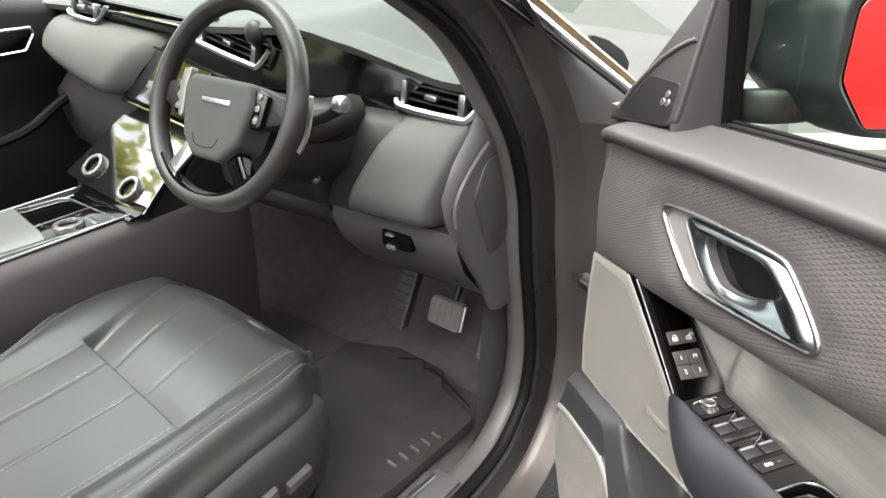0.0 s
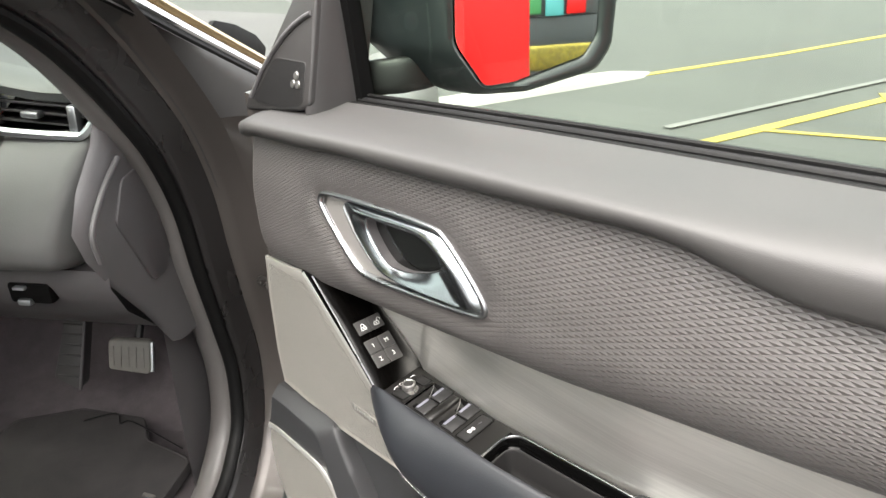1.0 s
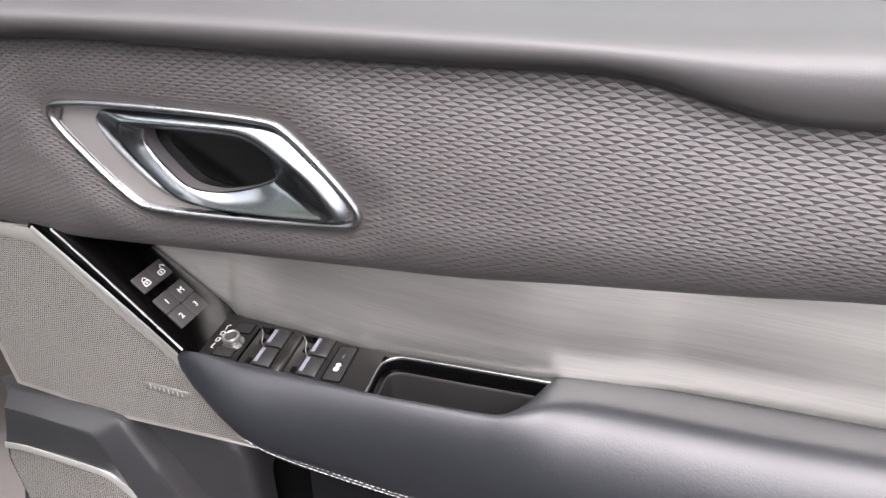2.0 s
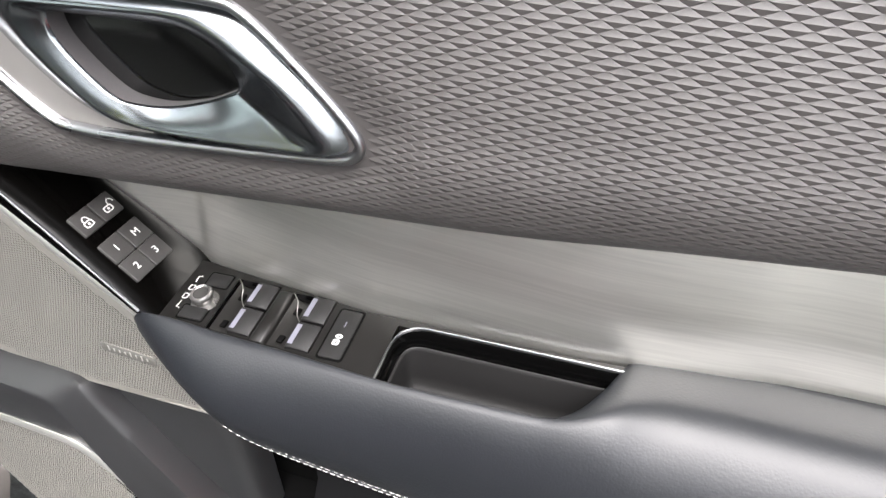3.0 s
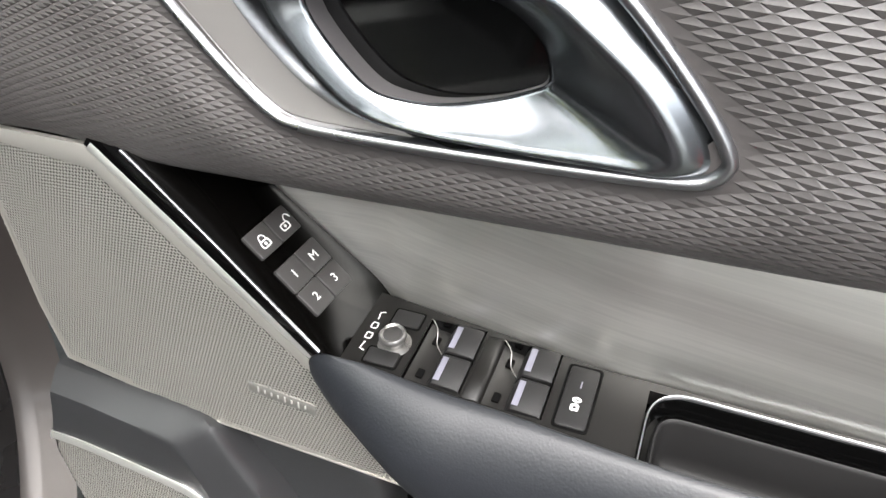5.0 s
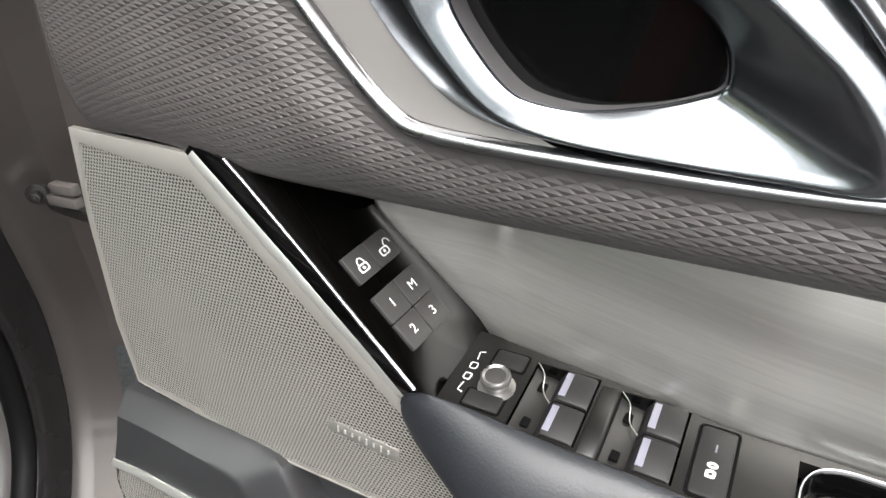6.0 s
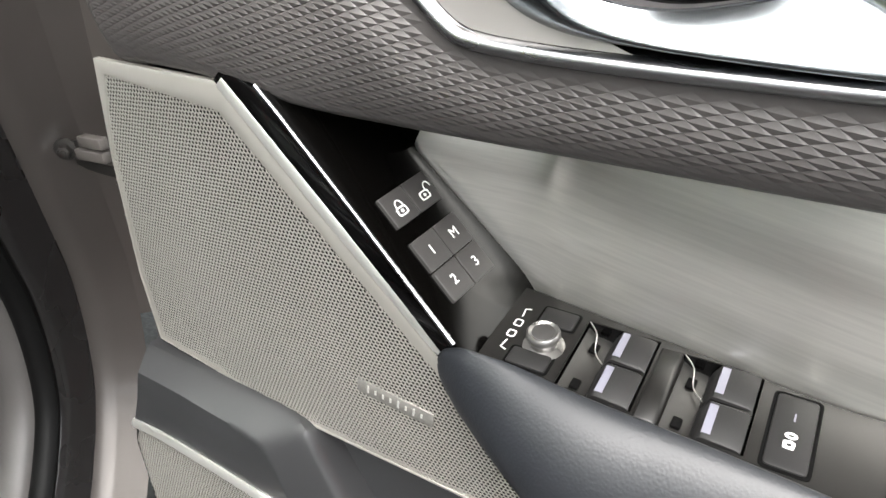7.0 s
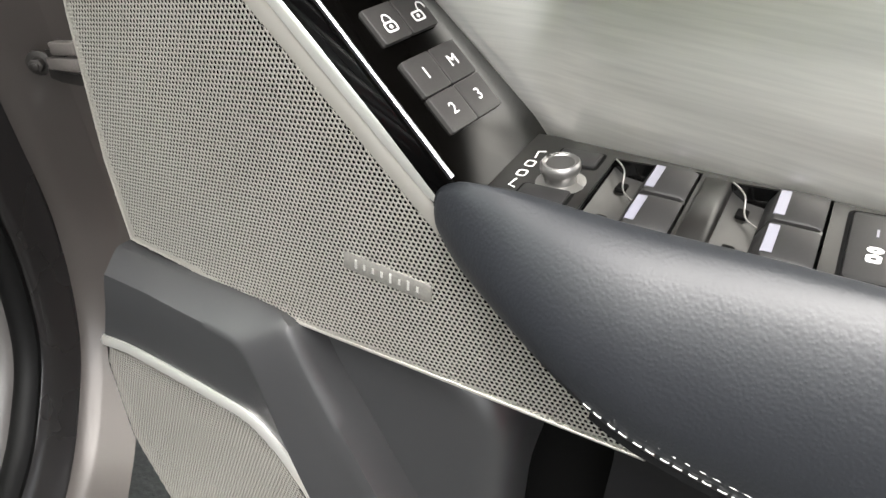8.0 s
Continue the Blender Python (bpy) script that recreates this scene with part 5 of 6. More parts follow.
body = thing("car", at_car(-0.37, 0.5, 0.0), "warm grey metallic car body with its door aperture open", "car")
# door aperture: line of the inner seal in the plane of the side, from the roof round to the sill
APERTURE = [(-1.00, 1.545), (-0.55, 1.525), (-0.22, 1.450), (0.036, 1.339), (0.159, 1.258), (0.261, 1.112), (0.311, 1.001), (0.331, 0.885), (0.360, 0.753), (0.378, 0.653), (0.364, 0.555), (0.323, 0.503), (0.262, 0.467), (0.150, 0.452), (-0.10, 0.450), (-0.60, 0.452), (-1.00, 0.46)]
line = [(p.x, p.y) for p in spline([(a, b, 0) for a, b in APERTURE], 5)]


def around(off, x):
    """The aperture's line moved away from the opening by off, at the side distance x."""
    out = []
    for i, (a, b) in enumerate(line):
        p, q = line[max(i - 1, 0)], line[min(i + 1, len(line) - 1)]
        t = Vector((q[0] - p[0], q[1] - p[1])).normalized()
        n = Vector((-t.y, t.x))
        lean = 0.16 * max(b - 1.12, 0)
        out.append((x - lean, a + n.x * off, b + n.y * off))
    return out


def band(name, rows, mat, label="", smooth=60, below=9.0, above=0.0):
    part(name, loft([[p for p, q in zip(around(o, x), line) if above < q[1] < below] for o, x in rows]), mat, body, label, CAR, smooth)


# normals of the line point away from the opening
band("pillar_trim", ((0.060, 0.322), (0.026, 0.334), (0.004, 0.346), (-0.005, 0.360), (-0.006, 0.376), (0.000, 0.389), (0.010, 0.392)), PILLAR_TRIM, "grey plastic pillar and sill trim")
part("door_seal", sweep(around(0.004, 0.400), circle(0.0105, 10, 0.013), up=(1, 0, 0)), RUBBER, body, "black rubber door seal", CAR)
# painted metal like the jamb, coloured darker for what it reflects
band("shut_face", ((0.012, 0.398), (0.0125, 0.409), (0.016, 0.4145), (0.024, 0.4175), (0.044, 0.423), (0.060, 0.431)), SHUT, "glossy painted edge of the door opening, dark reflections in its colour")
band("door_jamb", ((0.058, 0.432), (0.063, 0.440), (0.065, 0.456), (0.067, 0.492)), PAINT, "painted door jamb and sill", below=1.30)
band("hinge_face", ((0.067, 0.490), (0.072, 0.520), (0.074, 0.560), (0.066, 0.600), (0.060, 0.640)), PAINT, below=1.13, above=0.60)
# check strap and bolt
strap = part("check_strap", sweep([(-0.078, 0.091, 0.834), (-0.060, 0.089, 0.8345), (-0.035, 0.087, 0.838), (-0.005, 0.085, 0.8425), (0.100, 0.075, 0.8445)], [(-0.0045, -0.0016), (0.0045, -0.0016), (0.0045, 0.0016), (-0.0045, 0.0016)], up=(0, -1, 0)), BOLT_STEEL, body, "dark steel door check strap with a bolt")
part("bolt", joined(plate(rounded(circle(0.0062, 6), 0.001, 2), 0.0, 0.008, 0.001, put=lambda a, b, h: (0.481 + a, 0.3935 - h, 0.838 + b)), plate(circle(0.0032, 12), 0.008, 0.010, 0.0005, put=lambda a, b, h: (0.481 + a, 0.3935 - h, 0.838 + b))), BOLT_STEEL, strap, "dark hexagon bolt", CAR)
part("washer", plate(circle(0.0108, 20), 0.0, 0.003, 0.0008, put=lambda a, b, h: (0.481 + a, 0.3960 - h, 0.838 + b)), BOLT_STEEL, strap, "", CAR)
for x, z, w in ((-0.041, 0.8625, 0.032), (-0.045, 0.8490, 0.040)):
    part("bracket", box((w, 0.010, 0.0105), (0, 0, 0), 0.0018, m=Matrix.Translation((x, 0.087, z)) @ Matrix.Rotation(radians(-9), 4, "Y")), STRAP_STEEL, strap, "dull brownish steel bracket")
part("bracket_arm", sweep([(-0.072, 0.090, 0.852), (-0.060, 0.089, 0.8545), (-0.045, 0.088, 0.856)], [(-0.003, -0.002), (0.003, -0.002), (0.003, 0.002), (-0.003, 0.002)], up=(0, -1, 0)), BOLT_STEEL, strap)
# dark inner edge and bright outer strip of the windscreen pillar
strip_path = [(0.492, 0.590, 1.130), (0.485, 0.500, 1.172), (0.480, 0.450, 1.195), (0.466, 0.300, 1.263), (0.450, 0.180, 1.321), (0.430, 0.060, 1.375), (0.40, -0.150, 1.46), (0.36, -0.50, 1.545)]
strip_line = spline(strip_path, 8)
edge = [Vector(p) for p, q in zip(around(0.062, 0.440), line) if q[1] > 0.98 and -0.55 < q[0]]
edge.reverse()
rows = []
for e, p in zip(evenly(edge, 30), evenly(strip_line, 30)):
    rows.append([e + Vector((-0.03, 0, 0)), e, e.lerp(p, 0.35) + Vector((0.016, -0.004, 0)), e.lerp(p, 0.7) + Vector((0.014, -0.004, 0)), p + Vector((0.006, -0.006, -0.004)), p + Vector((-0.004, 0.004, 0.004))])
part("screen_pillar", loft(rows), BLACK_TRIM, body, "dark windscreen pillar", CAR, 60)
line_up = (0.75, 0.1, 0.65)
part("pillar_seal", sweep(strip_line, circle(0.007, 8), up=line_up), RUBBER, body, "", CAR)
part("pillar_strip", sweep([p + Vector((-0.002, 0.014, 0.011)) for p in strip_line], [(-0.010, -0.004), (0.010, -0.004), (0.009, 0.004), (0.0, 0.007), (-0.009, 0.004)], up=line_up), CHROME, body, "bright strip along the windscreen pillar", CAR)
part("bronze_strip", sweep([p + Vector((-0.006, 0.031, 0.022)) for p in strip_line], [(-0.006, -0.006), (0.006, -0.006), (0.005, 0.006), (-0.005, 0.006)], up=line_up), BRONZE, body, "bronze edge of the windscreen", CAR)

# wing and bonnet ahead of the door
rows = []
for y in steps(0.385, 1.75, 12):
    f = (y - 0.385) / 1.365
    w = 0.005 - 0.10 * f * f
    rows.append([(0.655 + w, y, 0.45), (0.675 + w, y, 0.70), (0.670 + w, y, 0.93 - 0.03 * f), (0.640 + w, y, 1.03 - 0.06 * f), (0.575 + w, y, 1.080 - 0.06 * f), (0.50 + w, y, 1.100 - 0.06 * f), (0.44 + w, y, 1.085 - 0.06 * f)])
part("front_wing", loft(rows), PAINT, body, "", CAR, 60)
part("bonnet", loft([[(x, y, 1.10 - 0.16 * ((y - 0.55) / 1.2) ** 2 + 0.030 * (1 - ((x + 0.37) / 0.82) ** 2)) for x in steps(-1.18, 0.438, 12)] for y in steps(0.84, 1.8, 10)]), PAINT, body, "long pale grey bonnet", CAR, 60)
part("scuttle", loft([[(x, 0.84, 1.095), (x, 0.83, 1.15), (x, 0.80, 1.232)] for x in steps(-1.15, 0.22, 10)]), PLASTIC, body, "", CAR)
leaf = [(0.39, 1.250), (0.43, 1.272), (0.50, 1.258), (0.575, 1.232), (0.612, 1.206), (0.60, 1.190), (0.55, 1.184), (0.46, 1.212)]
part("screen_corner", plate(rounded(leaf, 0.014, 4), -0.006, 0.002, 0.001, put=lambda a, b, h: (0.450 + h, a, b)), RUBBER, body, "black lower corner of the windscreen", CAR, 60)
screen = part("windscreen", loft([[(x + (0.10 if x < -0.37 else -0.10) * s, 0.80 - 0.86 * s, 1.24 + 0.30 * s + 0.03 * (1 - ((x + 0.37) / 0.9) ** 2)) for x in steps(-1.22, 0.48, 8)] for s in steps(0, 1, 6)]), GLASS, body, "", CAR)
screen.visible_shadow = False



def roof_at(x, y, h=0.0):
    return (x, y, 1.585 + 0.05 * (1 - ((x + 0.37) / 0.75) ** 2) - 0.03 * max(0, -0.4 - y) ** 2 + h)


# roof, lining and glass stay out of view; added to shape the cabin's light
for x0, x1, y0, y1 in ((-1.10, -0.93, -0.06, -2.5), (0.19, 0.36, -0.06, -2.5), (-0.926, 0.186, -0.06, -0.24), (-0.926, 0.186, -1.75, -2.5)):
    part("roof_panel", loft([[roof_at(x, y) for x in steps(x0, x1, 8)] for y in steps(y0, y1, 8)]), PAINT, body, "", CAR)
    part("headlining", loft([[roof_at(x, y, -0.03) for x in steps(x0, x1, 8)] for y in steps(y0, y1, 8)]), LINING, body, "", CAR)
pane = part("roof_glass", loft([[roof_at(x, y) for x in steps(-0.926, 0.186, 8)] for y in steps(-0.24, -1.75, 8)]), ROOF_GLASS, body, "unseen glass roof that sets the light in the cabin", CAR)
pane.visible_shadow = False
# rear side, tail and far side close the cabin
part("rear_door", loft([[(0.665 - 0.05 * max(0, (z - 1.05) / 0.5), y, z) for z in (0.40, 0.60, 0.90, 1.08, 1.15)] for y in steps(-0.98, -2.6, 6)]), PAINT, body, "", CAR)
part("middle_pillar", loft([[(0.57 - 0.34 * max(0, z - 1.1), y, z) for z in (0.42, 0.8, 1.1, 1.3, 1.56)] for y in (-0.93, -1.06)]), TRIM, body, "", CAR)
part("tail", box((1.75, 0.06, 0.66), (-0.37, -2.62, 0.76), 0.02), PAINT, body, "", CAR)
part("floor_pan", box((1.60, 3.2, 0.04), (-0.42, -0.98, 0.350), 0.01), CARPET, body, "", CAR)
part("sill_plate", loft([[(0.285, y, 0.400), (0.300, y, 0.440), (0.330, y, 0.462), (0.370, y, 0.466), (0.385, y, 0.462), (0.388, y, 0.440)] for y in steps(0.16, -1.0, 6)]), TRIM, body, "", CAR, 60)
part("sill_badge", sweep([(0.338, 0.140, 0.4675), (0.336, 0.090, 0.4675), (0.335, 0.03, 0.4675)], [(-0.006, -0.001), (0.006, -0.001), (0.004, 0.0012), (-0.004, 0.0012)]), SATIN, body, "bright sill tread strip", CAR)
part("bulkhead", box((1.56, 0.03, 0.75), (-0.40, 0.90, 0.72), 0.005), CARPET, body, "", CAR)
part("far_side", loft([[(-1.12, y, 0.36), (-1.30, y, 0.60), (-1.36, y, 0.95), (-1.30, y, 1.10), (-1.16, y, 1.14)] for y in steps(1.75, -2.6, 10)]), PAINT, body, "", CAR, 60)
part("toe_board", loft([[(x, 0.52, 0.375), (x, 0.66, 0.40), (x, 0.78, 0.52), (x, 0.84, 0.75), (x, 0.80, 1.0)] for x in steps(-1.14, 0.36, 4)]), CARPET, body, "dark carpeted footwell", CAR, 60)
part("kick_panel", loft([[(0.325, y, 0.40), (0.330, y, 0.62), (0.335, y, 0.80), (0.345, y, 1.0)] for y in steps(0.30, 0.85, 4)]), TRIM, body, "", CAR, 60)

part("far_pillar", loft([[(-1.15, y, 1.10), (-1.12, y, 1.27), (-0.98, y, 1.565)] for y in (-0.82, -1.02)]), VOID, body, "", CAR)
part("far_rear_window", loft([[(-1.12, y, 1.14), (-1.10, y, 1.27), (-0.97, y, 1.565)] for y in (-1.02, -2.6)]), DARK_GLASS, body, "tinted rear side window", CAR)

# ---- dashboard ----
dash = thing("dashboard", at_car(-0.37, 0.35, 0.75), "soft grey dashboard with chrome-edged vents and dark displays", "dashboard")


def lift(x):
    """How far the dashboard rises towards the passenger's side."""
    return curve(x, [(-1.2, 0.100), (-0.9, 0.096), (-0.8, 0.092), (-0.4, 0.062), (-0.25, 0.047), (-0.15, 0.03), (-0.04, 0.0), (0.4, 0.0)])


def hood(x):
    """Height of the dashboard's rear edge, with the cowl over the dials."""
    return curve(x, [(-1.2, 1.275), (-0.8, 1.270), (-0.4, 1.256), (-0.25, 1.262), (-0.12, 1.269), (-0.045, 1.269), (0.028, 1.257), (0.112, 1.243), (0.21, 1.216), (0.243, 1.208), (0.28, 1.204), (0.4, 1.203)])


def far_rise(x, s):
    """Height of the dashboard's top further ahead, where it climbs to the windscreen."""
    left = smooth01((0.16 - x) / 0.28)
    return left * (hood(x) + (1.302 - hood(x)) * s) + (1 - left) * (1.212 - 0.07 * s)


def rear(x):
    return 0.25 - 0.022 * smooth01((x + 0.42) / 0.25) * (1 - smooth01((x - 0.12) / 0.13))


part("dash_top", loft([[(x, rear(x) + 0.004, hood(x) - 0.022), (x, rear(x) - 0.002, hood(x) - 0.008), (x, rear(x) + 0.006, hood(x)), (x, rear(x) + 0.06, hood(x) + 0.006), (x, 0.40, far_rise(x, 0.4)), (x, 0.52, far_rise(x, 0.8)), (x, 0.60, far_rise(x, 1.0)), (x, 0.63, 1.16)] for x in steps(-1.10, 0.365, 60)]), DASH, dash, "grey-green soft dashboard top", CAR, 60)
part("dash_groove", sweep([(0.222, 0.262, 1.2075), (0.262, 0.40, 1.214), (0.290, 0.52, 1.180)], [(-0.003, -0.002), (0.003, -0.002), (0.003, 0.0012), (-0.003, 0.0012)]), RUBBER, dash, "", CAR)
part("dash_rear", loft([[(x, 0.60, 1.21), (x, 0.72, 1.12), (x, 0.885, 1.06)] for x in steps(-1.14, 0.40, 4)]), VOID, dash, "", CAR)
part("dial_recess", loft([[(x, 0.234, hood(x) - 0.014), (x, 0.300, hood(x) - 0.016), (x, 0.330, 1.126), (x, 0.232, 1.130)] for x in steps(-0.215, 0.19, 20)]), VOID, dash, "", CAR)
part("dial_display", plate([(-0.205, 1.140), (0.158, 1.131), (0.222, 1.192), (0.20, 1.199), (0.11, 1.228), (0.028, 1.242), (-0.045, 1.253), (-0.12, 1.255), (-0.205, 1.243)], 0, 0.004, 0.0, put=lambda a, b, h: (a, 0.250 - h + 0.185 * (b - 1.13), b)), DIAL_GLASS, dash, "dark glossy instrument display", CAR, 10)


def vent(x0, x1, knob_at, tip=0.0):
    """A slim air vent with slats, a bright lower lip and a slider."""
    up = lift((x0 + x1) / 2)
    tilt = (lift(x1) - lift(x0)) / (x1 - x0) - 0.10
    at = lambda x, y, z: (x, y, z + up + tilt * (x - (x0 + x1) / 2))
    bar = lambda size, a, x, y, z: box(size, (0, 0, 0), a, m=CAR @ Matrix.Translation(at(x, y, z)) @ Matrix.Rotation(-math.atan(tilt), 4, "Y"))
    holder = part("vent_case", loft([[at(x, 0.252, 1.196), at(x, 0.292, 1.190), at(x, 0.292, 1.142), at(x, 0.252, 1.138)] for x in (x0, x1)]), VOID, dash, "", CAR)
    for z in (1.155, 1.169, 1.182):
        part("vent_slat", bar((x1 - x0 - 0.012, 0.028, 0.0035), 0.001, (x0 + x1) / 2, 0.264, z), PLASTIC, holder)
    lip = [at(x0 - 0.004, 0.243, 1.152), at(x0 + 0.015, 0.236, 1.142), at(x1 - 0.034, 0.236, 1.144), at(x1 - 0.006, 0.238, 1.150), at(x1 + 0.018, 0.250, 1.186)]
    part("vent_lip", sweep(spline(lip, 4), [(-0.004, -0.004), (0.005, -0.005), (0.006, 0.002), (0.000, 0.006), (-0.004, 0.003)]), SATIN, holder, "bright chrome vent lip", CAR)
    part("vent_slider", bar((0.026, 0.016, 0.009), 0.002, knob_at, 0.243, 1.169), SATIN, holder)
    part("vent_wheel", bar((0.014, 0.018, 0.038), 0.003, x1 - 0.022, 0.247, 1.168), SATIN, holder)
    part("vent_end", bar((0.012, 0.018, 0.042), 0.003, x0 + 0.012, 0.250, 1.168), SATIN, holder)


vent(0.175, 0.335, 0.250)
vent(-0.395, -0.190, -0.290)
vent(-0.935, -0.790, -0.870)


def pad(x0, x1, slope0, slope1, name, label, tall=((0.0, 1.0), (1.0, 1.0))):
    """A soft pad that swells towards the seat."""
    rows = []
    for s in steps(0, 1, 16):
        sect = []
        for y, z in ((0.262, 1.142), (0.240, 1.136), (0.212, 1.120), (0.180, 1.085), (0.155, 1.045), (0.140, 1.010), (0.137, 0.990), (0.145, 0.972), (0.170, 0.962), (0.24, 0.955)):
            d = (1.142 - z) / 0.18
            a, b = x0 + slope0 * d, x1 + slope1 * d
            edge = 0.05 * (1 - min(1, 9 * min(s, 1 - s))) ** 2
            high = curve(s, tall)
            sect.append((a + (b - a) * s, y + edge + (1 - high) * (0.262 - y) * 0.6, 1.142 + (z - 1.142) * high + lift(a + (b - a) * s)))
        rows.append(sect)
    part(name, loft(rows), PAD_SKIN, dash, label, CAR, 60)


pad(0.180, 0.352, -0.070, -0.035, "driver_pad", "light grey soft pad below the vent")
pad(-1.06, -0.545, 0.03, -0.09, "passenger_pad", "light grey soft pad before the passenger seat", ((0.0, 0.30), (0.15, 0.52), (0.5, 0.74), (0.85, 0.84), (1.0, 0.84)))
part("lower_dash", loft([[(x, 0.25, 0.958), (x, 0.180, 0.955), (x, 0.176, 0.93), (x, 0.20, 0.88), (x, 0.26, 0.82), (x, 0.33, 0.775), (x, 0.46, 0.80)] for x in steps(0.06, 0.355, 8)]), CABIN, dash, "dark lower dashboard panel", CAR, 50)
part("lower_dash_left", loft([[(x, 0.27, 0.99 + lift(x)), (x, 0.23, 0.96 + lift(x) * 0.8), (x, 0.25, 0.90), (x, 0.32, 0.83), (x, 0.46, 0.82)] for x in steps(-1.08, -0.02, 8)]), CABIN, dash, "", CAR, 50)
part("dash_core", loft([[(x, 0.275, 1.15 + lift(x)), (x, 0.300, 1.0 + lift(x) * 0.7), (x, 0.34, 0.86), (x, 0.60, 0.90)] for x in steps(-1.08, 0.18, 12)]), PLASTIC, dash, "", CAR, 50)
part("dash_strip", loft([[(x, 0.256, 1.196 + lift(x)), (x, 0.250, 1.192 + lift(x)), (x, 0.250, 1.160 + lift(x)), (x, 0.258, 1.152 + lift(x))] for x in steps(-0.775, -0.425, 8)]), PIANO, dash, "gloss black strip along the dashboard", CAR, 50)
part("strip_edge", sweep([(x, 0.2480, 1.1755 + lift(x)) for x in steps(-0.70, -0.43, 8)], circle(0.0032, 6)), CHROME, dash, "", CAR)
part("display_brow", sweep([(-0.555, 0.232, 1.192), (-0.40, 0.212, 1.177), (-0.30, 0.208, 1.160), (-0.24, 0.212, 1.150)], [(-0.004, -0.0030), (0.004, -0.0030), (0.003, 0.0030), (-0.003, 0.0030)]), CHROME, dash, "slim chrome line above the centre display", CAR)
part("speaker_pod", loft([[(-0.190 + 0.025 * math.cos(w) * math.cos(v), 0.232 + 0.018 * math.sin(w) * math.cos(v), 1.246 + 0.027 * math.sin(v)) for w in steps(0, 2 * math.pi * 15 / 16, 15)] for v in steps(-1.45, 1.45, 10)], close=True, caps=True), PLASTIC, dash, "dark round pod at the edge of the dashboard", CAR, 60)
# end cap of the dashboard, beside the door, with its shut panel
cap = part("end_cap", loft([[(0.348, y0, z), (0.362, y0 + 0.010, z), (0.366, (y0 + y1) / 2, z), (0.362, y1, z)] for y0, y1, z in ((0.30, 0.42, 0.765), (0.245, 0.40, 0.85), (0.185, 0.385, 0.93), (0.150, 0.37, 0.985), (0.137, 0.36, 1.03), (0.165, 0.345, 1.08), (0.215, 0.33, 1.13), (0.25, 0.31, 1.19))]), TRIM, dash, "grey end cap of the dashboard", CAR, 60)
hatch = [(0.205, 1.02), (0.238, 1.075), (0.305, 1.085), (0.335, 0.96), (0.300, 0.905), (0.262, 0.900)]
part("end_hatch", plate(rounded(hatch, 0.018, 4), 0, 0.004, 0.002, put=lambda a, b, h: (0.3645 + h, a, b)), CABIN, cap, "", CAR, 50)
part("hatch_edge", sweep(spline([(0.371, 0.150, 0.985), (0.373, 0.145, 1.03), (0.373, 0.185, 1.075), (0.372, 0.235, 1.11)], 5), circle(0.004, 8), up=(1, 0, 0)), TRIM, cap, "", CAR)
part("column_surround", loft([[(x, 0.262, 1.136), (x, 0.226, 1.129), (x, 0.208, 1.110), (x, 0.186, 1.07), (x, 0.172, 1.02), (x, 0.168, 0.985), (x, 0.178, 0.950)] for x in steps(0.02, 0.20, 6)]), PLASTIC, dash, "", CAR, 60)
# light switch and starter below the driver's pad
row = part("switch_recess", box((0.070, 0.02, 0.034), (0.222, 0.182, 0.917), 0.006), VOID, dash, "", CAR)
part("light_knob", box((0.022, 0.014, 0.010), (0.215, 0.172, 0.905), 0.003), SATIN, row, "", CAR)
part("light_slider", box((0.020, 0.014, 0.005), (0.212, 0.172, 0.928), 0.002), SATIN, row, "", CAR)
# steering column shroud
part("column_shroud", loft([[(0.010 + 0.082 * k * math.cos(w), y, 1.095 - 0.25 * (y - 0.05) + 0.070 * k * math.sin(w)) for w in steps(0, 2 * math.pi * 15 / 16, 15)] for y, k in ((0.045, 0.75), (0.06, 0.95), (0.14, 1.15), (0.26, 1.35))], close=True, caps=True), PLASTIC, dash, "dark steering column shroud", CAR, 60)
COLUMN = [(0.950, 0.062, 0.172), (0.985, 0.070, 0.150), (1.03, 0.084, 0.130), (1.07, 0.098, 0.122), (1.10, 0.110, 0.118), (1.125, 0.114, 0.120), (1.142, 0.104, 0.128), (1.150, 0.080, 0.145), (1.151, 0.05, 0.17)]
part("column_side", loft([[(-0.12, yf, z), (r - 0.05, yf, z), (r - 0.030, yf + 0.001, z), (r - 0.014, yf + 0.006, z), (r - 0.004, yf + 0.018, z), (r, yf + 0.040, z), (r, yf + 0.10, z)] for z, r, yf in COLUMN]), PLASTIC, dash, "dark lower column cover", CAR, 70)
part("starter_mark", plate(circle(0.013, 16), 0, 0.003, 0.001, put=lambda a, b, h: (0.066 + a, 0.1335 - h, 1.018 + b)), TRIM, dash, "", CAR)
part("starter_print", box((0.010, 0.001, 0.003), (0.070, 0.1300, 1.014)), WHITE, dash, "", CAR)
part("stalk_body", loft([[(0.100 + 0.024 * math.cos(w) * k, y, 1.118 + 0.026 * math.sin(w) * k) for w in steps(0, 2 * math.pi * 13 / 14, 13)] for y, k in ((0.088, 0.6), (0.094, 0.95), (0.115, 1.1), (0.150, 1.1))], close=True, caps=True), PLASTIC, dash, "round dark stalk housing", CAR, 60)
stalk = part("stalk", sweep(spline([(0.07, 0.105, 1.120), (0.140, 0.092, 1.146), (0.183, 0.086, 1.166)], 4), circle(0.011, 10)), PLASTIC, dash, "dark column stalk with a bright tip", CAR)
